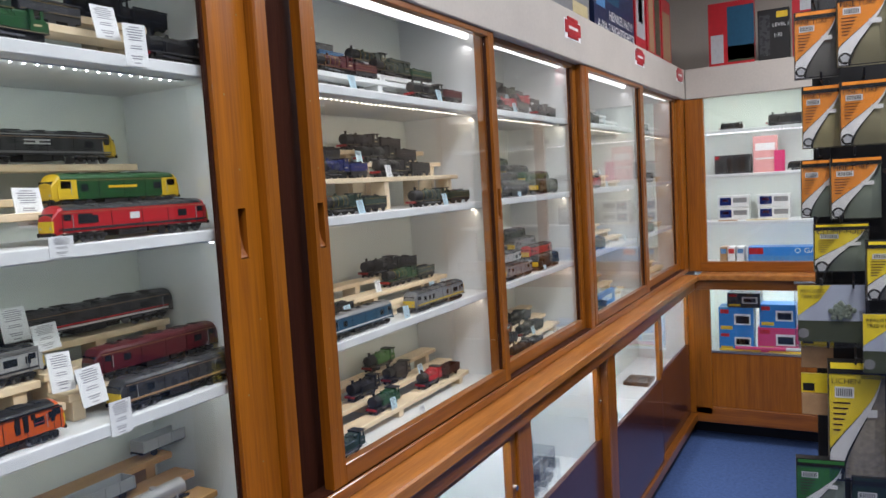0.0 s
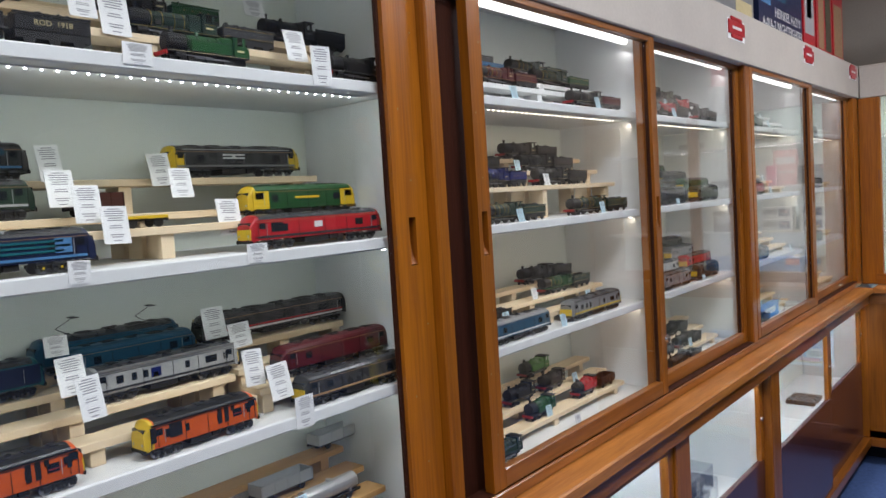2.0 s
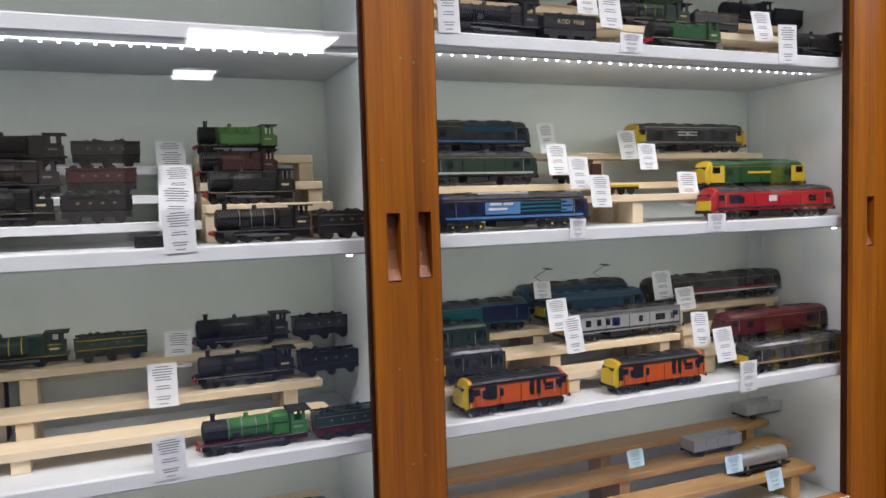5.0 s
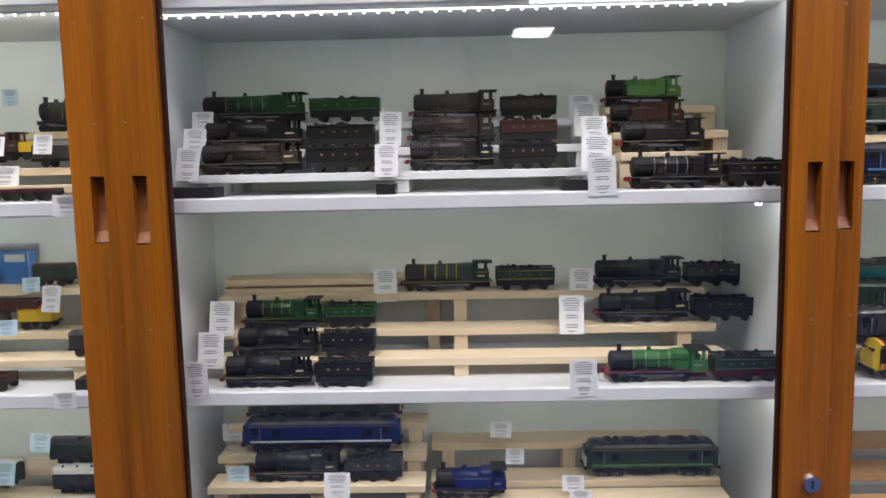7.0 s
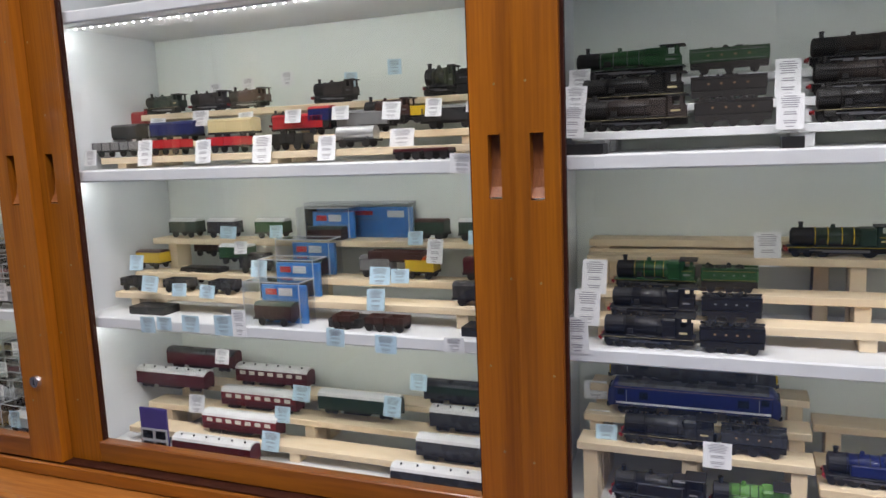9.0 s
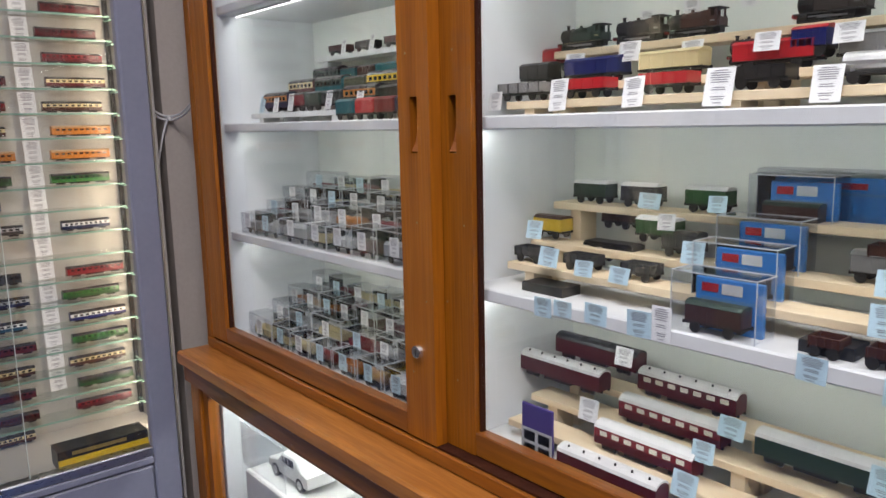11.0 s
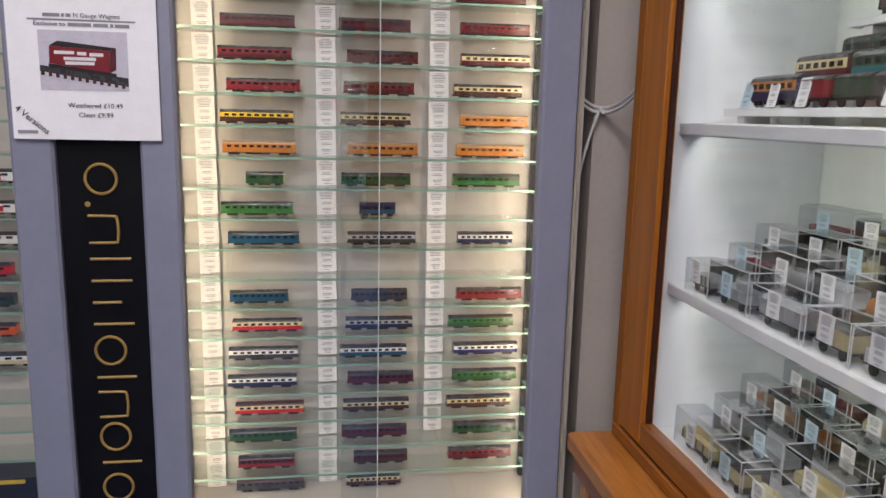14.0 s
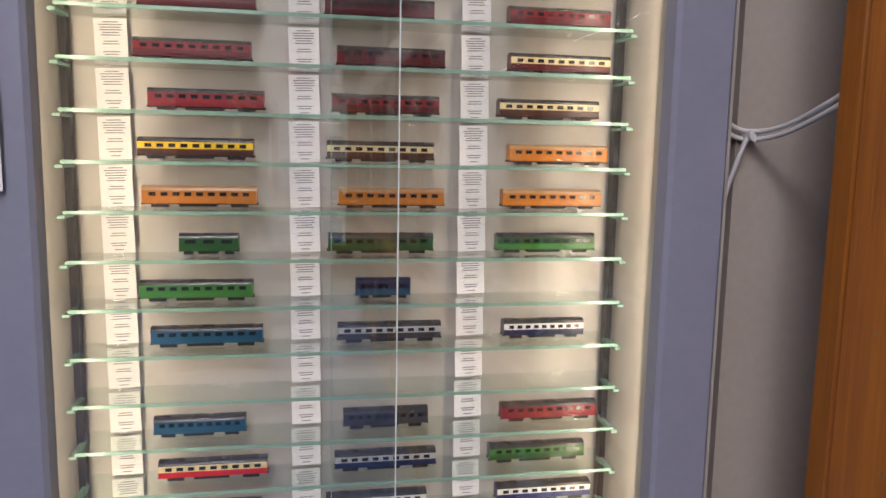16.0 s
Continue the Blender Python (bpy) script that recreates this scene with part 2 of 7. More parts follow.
def words(name, text, size, mat, m, parent=None, align="CENTER"):
    cu = bpy.data.curves.new(name, "FONT")
    cu.body, cu.size, cu.align_x, cu.align_y, cu.extrude, cu.resolution_u = text, size, align, "CENTER", 0.0002, 2
    cu.materials.append(mat)
    ob = new(name, cu)
    ob.matrix_world = m
    if parent:
        ob.parent = parent
        ob.matrix_parent_inverse = parent.matrix_world.inverted()
        ob.matrix_world = m
    return ob


# ---- the shell ----
def slab(name, label, mat, *b, bev=0.0):
    return tagged(put(name, bx(bmesh.new(), *b, bev), mat), label, "structure", kind="structure")


slab("floor", "blue short-pile shop carpet", CARPET, -1.1, 11.8, -3.2, 5.4, -0.05, 0.0)
slab("ceiling", "white shop ceiling", CEIL, -1.1, 11.8, -3.2, 5.4, 2.75, 2.85)
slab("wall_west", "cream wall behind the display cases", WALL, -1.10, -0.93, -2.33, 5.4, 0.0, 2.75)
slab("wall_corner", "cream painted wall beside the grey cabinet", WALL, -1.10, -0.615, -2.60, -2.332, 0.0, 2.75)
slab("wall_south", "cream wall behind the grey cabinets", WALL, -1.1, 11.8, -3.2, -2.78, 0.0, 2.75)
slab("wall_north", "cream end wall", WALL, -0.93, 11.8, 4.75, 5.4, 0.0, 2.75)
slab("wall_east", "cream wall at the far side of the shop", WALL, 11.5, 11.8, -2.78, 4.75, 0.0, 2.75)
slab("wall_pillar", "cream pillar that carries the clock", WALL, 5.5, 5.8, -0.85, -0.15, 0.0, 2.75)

# ---- the long run of wooden display cases ----
XF, XB, XS = -0.637, -0.905, -0.675          # door face, back board, shelf lip
ZB, ZT = 0.925, 1.80                          # case floor, underside of the fascia
LEVELS = (1.623, 1.384, 1.153)
BAYS = {"c": (-2.145, -1.41), "d": (-1.375, -0.645), "b": (-0.612, 0.130), "a": (0.172, 0.915),
        "p": (1.071, 1.800), "q": (1.830, 2.475), "r": (2.545, 3.280), "s": (3.310, 4.05)}
WARM_BAYS = "pqrs"

slab("wall_case_back", "pale back board of the display cases", BACK, XB, -0.93, -2.25, 4.55, 0.10, 2.0)
slab("case_floor", "white floor board of the display cases", WHITE, XB + 0.001, -0.668, -2.20, 4.14, 0.895, ZB)
slab("case_top", "white top board of the display cases", WHITE, XB + 0.001, -0.66, -2.20, 4.14, 1.868, 1.89)
for y0, y1 in ((-2.188, -2.146), (-1.409, -1.376), (-0.644, -0.613), (0.131, 0.171), (0.916, 0.94), (1.046, 1.07), (1.801, 1.829), (2.476, 2.544), (3.281, 3.309), (4.051, 4.14)):
    slab("case_divider", "white upright divider between two cases", WHITE_SIDE, XB + 0.001, -0.669, y0, y1, ZB + 0.001, 1.867)
for key, (y0, y1) in BAYS.items():
    for n, z in enumerate(LEVELS):
        z = z - 0.008 if key == "b" and n == 0 else z
        shelf = empty("shelf", None, "white painted shelf board in the display case", "shelf", "case shelves")
        part("board", bx(bmesh.new(), XB + 0.002, XS, y0 + 0.001, y1 - 0.001, z - 0.018, z, 0.002), WHITE, shelf)
        warm = key in WARM_BAYS
        if n == 0:
            dots = bmesh.new()
            y = y0 + 0.02
            while y < y1 - 0.06:
                bx(dots, -0.7110, -0.7090, y, y + 0.0026, z - 0.0212, z - 0.0195)
                y += 0.0167
            part("led_dots", dots, LED_WARM if warm else LED, shelf, "row of tiny lit white LEDs")
            part("led_tape", boxed(-0.716, -0.704, y0 + 0.01, y1 - 0.05, z - 0.0195, z - 0.0181), WHITE, shelf)
        else:
            part("led_dots", cyl(bmesh.new(), (-0.697, y1 - 0.030, z - 0.0215), (-0.697, y1 - 0.030, z - 0.0181), 0.0032, 0.0042, 12), LED_WARM if warm else LED, shelf, "small lit LED under the shelf")

# fascia, its light lip, ledge
slab("trim_fascia", "cream fascia board over the display cases", CREAM, -0.66, -0.622, -2.20, 4.16, ZT, 1.955, bev=0.003)
slab("trim_fascia_end", "cream fascia board over the end case", CREAM, -0.62, 0.75, 4.162, 4.20, ZT, 1.955, bev=0.003)
slab("trim_top_shelf", "cream top over the display cases", CREAM, -0.929, -0.661, -2.20, 4.16, 1.94, 1.957)
slab("trim_top_shelf_end", "cream top over the end case", CREAM, -0.929, 0.75, 4.201, 4.74, 1.94, 1.957)
slab("ledge", "worn varnished wooden ledge along the cases", WOOD_TOP, -0.668, -0.560, -2.216, 4.04, 0.862, 0.892, bev=0.004)
slab("ledge_end", "worn varnished wooden ledge of the end case", WOOD_TOP, -0.565, 0.75, 4.042, 4.20, 0.862, 0.891, bev=0.004)
slab("trim_ledge_lip", "dark moulding under the ledge", WOOD_H, -0.60, -0.578, -2.23, 4.03, 0.815, 0.861, bev=0.003)
slab("trim_track_sill", "varnished sill with door tracks", WOOD_H, -0.667, -0.627, -2.20, 4.15, 0.893, 0.915, bev=0.002)
slab("trim_track_rail", "dark double track of the sliding doors", WOOD_AND_SHADE, -0.664, -0.632, -2.19, 4.14, 0.9152, 0.9185)
slab("trim_head", "varnished head rail over the doors", WOOD_H, -0.668, -0.63, -2.20, 4.15, 1.803, 1.83, bev=0.002)
# fixed posts
for y0, y1, x in ((-2.205, -2.176, -0.629), (0.946, 0.975, -0.632), (2.484, 2.525, -0.630), (4.062, 4.165, -0.63)):
    slab("trim_post", "varnished wooden upright between cases", WOOD_V, -0.668, x, y0, y1, 0.893, 1.80, bev=0.003)
# dark slab that paints the shade of the gap between the cases
slab("trim_recess_shade", "dark slab painting the shade between two wooden cases", WOOD_AND_SHADE, -0.80, -0.6662, 0.9755, 1.092, 0.893, 1.80)
slab("wall_case_side", "varnished wooden side of the display case", WOOD_V, -0.904, -0.6685, -2.205, -2.192, 0.10, 1.93)


def sliding_door(y0, y1, x, left, right, lock="", slots="lr", zb=0.9195, glass_y=None):
    """A framed glass sliding door, x its front face."""
    d = empty("sliding_door", None, "varnished wooden sliding glass door with finger slots", "sliding door", "case doors")
    zt, t = 1.803, 0.02
    rail = 0.953
    gy0, gy1 = y0 + left, y1 - right
    for a, b, s in ((y0, gy0, "l"), (gy1, y1, "r")):
        if b - a < 0.004:
            continue
        bm = bmesh.new()
        c = (a + b) / 2
        z0, z1, w = 1.336, 1.412, 0.008
        if s in slots:
            bx(bm, x - t, x, a, c - w, zb, zt)
            bx(bm, x - t, x, c + w, b, zb, zt)
            bx(bm, x - t, x, c - w, c + w, zb, z0)
            bx(bm, x - t, x, c - w, c + w, z1, zt)
            scoop = bmesh.new()
            cut = [(x - 0.016, z1), (x - 0.014, z0 + 0.035), (x - 0.009, z0 + 0.014), (x - 0.002, z0 + 0.002)]
            rows_ = [[scoop.verts.new((px, q, pz)) for q in (c - w, c + w)] for px, pz in cut]
            back_ = [[scoop.verts.new((x - t, q, pz)) for q in (c - w, c + w)] for px, pz in cut]
            for k in range(3):
                scoop.faces.new((rows_[k][0], rows_[k][1], rows_[k + 1][1], rows_[k + 1][0]))
                scoop.faces.new((back_[k][0], back_[k + 1][0], back_[k + 1][1], back_[k][1]))
                for q in (0, 1):
                    scoop.faces.new((rows_[k][q], rows_[k + 1][q], back_[k + 1][q], back_[k][q]))
            scoop.faces.new((rows_[0][0], back_[0][0], back_[0][1], rows_[0][1]))
            scoop.faces.new((rows_[3][0], rows_[3][1], back_[3][1], back_[3][0]))
            part("finger_slot", scoop, SLOT, d, "worn scooped finger slot of bare wood")
        else:
            bx(bm, x - t, x, a, b, zb, zt, 0.0015)
        st = part("stile", bm, WOOD_V, d)
        for i, zn in enumerate((1.02, 1.13, 1.24, 1.47, 1.58, 1.70)):
            yn = a + (b - a) * (0.28 + 0.5 * ((i * 5 + int(y0 * 10)) % 3) / 2)
            part("nail_head", cyl(bmesh.new(), (x, yn, zn), (x + 0.0004, yn, zn), 0.0016, None, 7), TARNISH, st)
    part("bottom_rail", bx(bmesh.new(), x - t, x, gy0, gy1, zb, rail, 0.0015), WOOD_H, d)
    part("top_rail", bx(bmesh.new(), x - t, x, gy0, gy1, 1.786, zt, 0.0015), WOOD_H, d)
    bead = bmesh.new()
    bx(bead, x - 0.016, x - 0.008, gy0, gy0 + 0.004, rail, 1.786)
    bx(bead, x - 0.016, x - 0.008, gy1 - 0.004, gy1, rail, 1.786)
    part("glazing_bead", bead, WOOD_AND_SHADE, d)
    pane = part("pane", boxed(x - 0.0125, x - 0.0115, gy0 + 0.0041, gy1 - 0.0041, rail, 1.786), GLASS, d, "clear glass pane")
    pane.visible_shadow = False
    if lock:
        ly = gy1 + 0.032 if lock == "r" else gy0 - 0.026
        bm = cyl(bmesh.new(), (x, ly, 1.053), (x + 0.006, ly, 1.053), 0.0105, 0.009, 20)
        k = part("lock", bm, CHROME, d, "round chrome cam lock")
        part("keyhole", boxed(x + 0.006, x + 0.0066, ly - 0.001, ly + 0.001, 1.048, 1.058), BLACK, k)
    return d


FRONT, REAR = -0.629, -0.6505
sliding_door(-2.174, -1.394, FRONT, 0.074, 0.068, "r", "r")
sliding_door(-1.41, -0.627, REAR, 0.075, 0.059, "", "lr")
sliding_door(-0.626, 0.157, FRONT, 0.053, 0.050, "r", "lr")
sliding_door(0.159, 0.944, REAR, 0.036, 0.076, "", "lr")
sliding_door(1.05, 1.80, FRONT, 0.036, 0.03, "r", "lr")
sliding_door(1.77, 2.482, REAR, 0.043, 0.032, "", "r")
sliding_door(2.527, 3.30, FRONT, 0.030, 0.050, "", "r")
sliding_door(3.32, 4.06, REAR, 0.04, 0.06, "", "r")

# ---- lower cupboards of the long run ----
XL = -0.60
slab("plinth", "black recessed plinth under the cases", PLINTH, -0.90, -0.64, -2.24, 4.24, 0.0, 0.10)
slab("plinth_end", "black recessed plinth under the end case", PLINTH, -0.64, 0.75, 4.24, 4.74, 0.0, 0.10)
slab("trim_cupboard_sill", "varnished bottom rail of the cupboards", WOOD_H, -0.90, -0.592, -2.24, 4.20, 0.101, 0.145, bev=0.003)
slab("cupboard_shelf", "white cupboard shelf", WHITE, XB + 0.002, -0.645, -2.21, 4.10, 0.405, 0.425)
for y in (-1.36, 0.92, 1.79, 2.565, 4.13):
    slab("trim_cupboard_post", "dark wooden upright between cupboards", WOOD_V, -0.64, -0.594, y - 0.045, y + 0.045, 0.146, 0.86, bev=0.003)
    slab("cupboard_divider", "white divider inside the cupboards", WHITE_SIDE, XB + 0.002, -0.646, y - 0.01, y + 0.01, 0.146, 0.86)
slab("trim_cupboard_post", "dark wooden upright at the end of the cupboards", WOOD_V, -0.64, -0.594, -2.24, -2.19, 0.146, 0.86, bev=0.003)
slab("cupboard_side", "white lining at the end of the cupboards", WHITE_SIDE, XB + 0.002, -0.641, -2.189, -2.181, 0.146, 0.844)
slab("cupboard_top", "white underside of the cupboard top", WHITE, XB + 0.002, -0.601, -2.21, 4.10, 0.845, 0.861)


def cupboard_door(y0, y1, x, frame_r=0.03):
    d = empty("cupboard_door", None, "dark stained sliding cupboard door with a glass window", "cupboard door", "cupboard doors")
    part("panel", bx(bmesh.new(), x - 0.016, x, y0, y1, 0.146, 0.525, 0.002), PANEL_DARK, d)
    bm = bmesh.new()
    bx(bm, x - 0.016, x, y0, y0 + 0.025, 0.525, 0.79)
    bx(bm, x - 0.016, x, y1 - frame_r, y1, 0.525, 0.79)
    bx(bm, x - 0.016, x, y0, y1, 0.79, 0.84)
    part("window_frame", bm, WOOD_V, d)
    p = part("pane", boxed(x - 0.010, x - 0.009, y0 + 0.025, y1 - frame_r, 0.525, 0.79), GLASS, d)
    p.visible_shadow = False
    k = cyl(bmesh.new(), (x, y1 - 0.012, 0.66), (x + 0.005, y1 - 0.012, 0.66), 0.007, None, 14)
    part("lock", k, CHROME, d, "small chrome lock")
    return d


for y0, y1, x in ((-2.19, -1.405, -0.602), (-1.315, -0.25, -0.602), (-0.25, 0.875, -0.622), (0.965, 1.745, -0.602), (1.845, 2.52, -0.622), (2.615, 3.34, -0.602), (3.43, 4.065, -0.622)):
    cupboard_door(y0, y1, x)

# ---- the end case ----
slab("wall_end_back", "pale back board of the end case", BACK, -0.90, 0.75, 4.46, 4.49, 0.10, 1.94)
slab("end_case_floor", "white floor of the end case", WHITE, -0.61, 0.75, 4.20, 4.459, 0.895, 0.925)
for z in (1.632, 1.400, 1.153):
    shelf = empty("shelf", None, "white painted shelf board in the end case", "shelf", "end case shelves")
    part("board", bx(bmesh.new(), -0.61, 0.749, 4.225, 4.459, z - 0.016, z, 0.002), WHITE, shelf)
    if z > 1.5:
        dots = bmesh.new()
        for i in range(50):
            bx(dots, -0.58 + i * 0.0167, -0.576 + i * 0.0167, 4.245, 4.249, z - 0.020, z - 0.0165)
        part("led_dots", dots, LED, shelf, "row of tiny lit white LEDs")
slab("end_case_side", "white side of the end case", WHITE_SIDE, -0.64, -0.611, 4.225, 4.459, 0.10, 1.90)
slab("end_case_east", "varnished end of the end case", WOOD_V, 0.751, 0.78, 4.05, 4.74, 0.0, 1.95)
slab("trim_end_sill", "varnished sill under the end case doors", WOOD_X, -0.565, 0.75, 4.165, 4.21, 0.893, 0.945, bev=0.002)
slab("trim_end_post", "varnished stile with finger slot at the case corner", WOOD_V, -0.629, -0.535, 4.166, 4.20, 0.893, 1.80, bev=0.003)
slab("trim_end_post_inner", "varnished stile of the end case door", WOOD_V, 0.10, 0.16, 4.17, 4.20, 0.945, 1.80, bev=0.003)
p = slab("window_end", "clear glass of the end case", GLASS, -0.534, 0.099, 4.185, 4.186, 0.945, 1.80)
p.visible_shadow = False
slab("end_slot", "dark recessed finger slot", SLOT, -0.548, -0.54, 4.163, 4.1655, 1.36, 1.45)
slab("trim_end_frame", "varnished frame of the end cupboard", WOOD_X, -0.60, 0.75, 4.08, 4.11, 0.81, 0.861, bev=0.002)
slab("trim_end_stile", "varnished stile of the end cupboard", WOOD_V, -0.60, -0.515, 4.085, 4.11, 0.146, 0.81, bev=0.002)
slab("trim_end_panel", "reddish varnished veneer panel of the end cupboard", WOOD_V, -0.515, 0.75, 4.095, 4.11, 0.185, 0.475, bev=0.002)
slab("trim_end_rail", "varnished bottom rail of the end cupboard", WOOD_X, -0.60, 0.75, 4.085, 4.40, 0.101, 0.184, bev=0.003)
slab("trim_end_bead", "pale sill under the cupboard window", ALU, -0.515, 0.40, 4.092, 4.12, 0.476, 0.485)
p = slab("window_end_low", "clear glass of the end cupboard", GLASS, -0.514, 0.40, 4.101, 4.102, 0.486, 0.81)
p.visible_shadow = False
slab("end_cupboard_floor", "white cupboard shelf at the end", WHITE, -0.60, 0.75, 4.12, 4.459, 0.455, 0.474)
slab("trim_end_stile_right", "varnished stile at the end cupboard", WOOD_V, 0.401, 0.75, 4.085, 4.11, 0.486, 0.81)

# ---- grey cabinets ----
YG = -2.26


SHELF_TOP, SHELF_STEP = 1.5272, 0.0552


def grey_cabinet(x0, x1, name_label):
    """x0 is the wider-x side; the frame is a folded metal section."""
    d = empty("display_cabinet", None, name_label, "display cabinet", "grey cabinets")
    yb = -2.57
    xi, xo = x1 - 0.012, x0 + 0.008
    for a, b, n in ((x0 - 0.052, x0, "left"), (x1, x1 + 0.058, "right")):
        part("frame_upright", bx(bmesh.new(), a, b, YG - 0.028, YG, 0.03, 2.05, 0.004), GREY, d)
    side = bmesh.new()
    bx(side, xo, xo + 0.006, yb, YG - 0.029, 0.03, 2.05)
    bx(side, xi - 0.006, xi, yb, YG - 0.029, 0.03, 2.05)
    part("side_panel", side, GREY_IN, d)
    part("back_panel", boxed(xi + 0.0005, xo - 0.0005, yb, yb + 0.01, 0.03, 2.05), GREY_IN, d, "grey lining lit by LED strips")
    part("head", bx(bmesh.new(), x1 + 0.0581, x0 - 0.0521, YG - 0.30, YG, 1.93, 2.05, 0.003), GREY, d)
    part("bottom_rail", bx(bmesh.new(), x1 + 0.0581, x0 - 0.0521, YG - 0.034, YG - 0.002, 0.6455, 0.668, 0.003), ALU, d, "pale lock rail")
    part("deck", bx(bmesh.new(), xi + 0.001, xo - 0.001, yb + 0.011, YG - 0.036, 0.60, 0.652, 0.002), GREY_IN, d)
    part("cross_rail", bx(bmesh.new(), x1 + 0.0581, x0 - 0.0521, YG - 0.03, YG, 0.628, 0.6450, 0.003), GREY, d)
    xm = (x0 + x1) / 2
    for a, b in ((x1 + 0.060, xm - 0.002), (xm + 0.002, x0 - 0.054)):
        door = part("door", bx(bmesh.new(), a, b, YG - 0.022, YG - 0.002, 0.05, 0.624, 0.004), GREY, d, "plain grey metal cupboard door")
        tag = part("maker_tag", boxed(b - 0.055, b - 0.018, YG - 0.0019, YG - 0.0009, 0.612, 0.620), PAPER, door, "small printed sticker")
    bm = cyl(bmesh.new(), (xm + 0.045, YG - 0.002, 0.658), (xm + 0.045, YG + 0.012, 0.658), 0.010, 0.008, 16)
    part("lock", bm, CHROME, d, "round chrome lock on the glass rail")
    lap0, lap1 = xm - 0.0185, xm + 0.0385
    for gx0, gx1, gy in ((x1 + 0.05, lap1, YG - 0.024), (lap0, x0 - 0.045, YG - 0.014)):
        p = part("pane", boxed(gx0, gx1, gy - 0.002, gy + 0.002, 0.668, 1.93), GLASS, d, "sliding glass pane")
        p.visible_shadow = False
    # the front edge's glint is painted; the rear edge keeps the plain green
    part("pane_edge", boxed(lap0 - 0.0013, lap0 - 0.0001, YG - 0.0155, YG - 0.0125, 0.668, 1.93), PANE_EDGE, d, "glass edge with its bright glint painted pale")
    part("pane_edge", boxed(lap1 + 0.0001, lap1 + 0.0007, YG - 0.0250, YG - 0.0235, 0.668, 1.93), GLASS_EDGE, d, "dull edge of the rear glass")
    for a in (xi + 0.0004, xo - 0.0084):
        part("shelf_track", boxed(a, a + 0.008, yb + 0.020, yb + 0.034, 0.64, 1.92), BLACK, d, "dark slotted shelf track")
    for k in range(-7, 16):
        z = SHELF_TOP - SHELF_STEP * k
        if z > 1.90:
            continue
        s = part("glass_shelf", boxed(xi + 0.011, xo - 0.011, yb + 0.012, yb + 0.080, z - 0.004, z), GLASS_SHELF, d, "thin glass shelf with a green edge")
        s.visible_shadow = False
        part("shelf_edge", boxed(xi + 0.011, xo - 0.011, yb + 0.0802, yb + 0.0812, z - 0.004, z), GLASS_EDGE, s)
        for a in (xi + 0.004, xo - 0.012):
            part("bracket", boxed(a, a + 0.008, yb + 0.03, yb + 0.078, z - 0.009, z - 0.0055), GLASS_EDGE, s)
    return d


grey_cabinet(0.084, -0.565, "grey metal display cabinet with glass shelves and lower doors")
grey_cabinet(0.85, 0.20, "grey metal display cabinet full of small model trains")
grey_cabinet(1.56, 0.885, "grey metal display cabinet with lit glass shelves")
slab("trim_black_panel", "black upright panel with gold lettering between grey cabinets", SATIN_BLACK, 0.0845, 0.1995, -2.30, -2.272, 0.03, 2.05)


# ---- model trains ----
def full(label):
    return label if len(label.split()) > 3 else label + " on the shelf"


def hull(w, h, z0, tumble=0.96, n=5, crown=0.55):
    """Outline of a vehicle body: upright sides, slight tumblehome, curved roof."""
    zs = z0 + (h - z0) * crown
    pts = [(-w / 2 * 0.97, z0), (-w / 2, z0 + (zs - z0) * 0.3), (-w / 2 * tumble, zs)]
    for i in range(1, n):
        a = math.pi * i / n
        pts.append((-math.cos(a) * w / 2 * tumble, zs + math.sin(a) * (h - zs)))
    return pts + [(w / 2 * tumble, zs), (w / 2, z0 + (zs - z0) * 0.3), (w / 2 * 0.97, z0)]


def roof_cap(w, h, z0, crown, lift=0.0006, n=6):
    zs = z0 + (h - z0) * crown
    out = [(-math.cos(math.pi * i / n) * (w / 2 * 0.96 + lift), zs + math.sin(math.pi * i / n) * (h - zs + lift)) for i in range(n + 1)]
    return out + [(y * 0.9, z - 0.0025 if 0 < i < n else z) for i, (y, z) in reversed(list(enumerate(out)))][1:-1]


def wheels(bm, xs, y, r, t=0.0022):
    for x in xs:
        for s in (-1, 1):
            cyl(bm, (x, s * y, r), (x, s * (y - t), r), r, None, 12)
    return bm


def side_windows(bm, x0, x1, n, w, h, z, y, gap=0.5):
    """Dark glass set a hair proud of both body sides."""
    step = (x1 - x0) / n
    for i in range(n):
        c = x0 + step * (i + 0.5)
        for s in (-1, 1):
            bx(bm, c - step * gap / 2, c + step * gap / 2, s * y - 0.0004, s * y + 0.0004, z, z + h)
    return bm


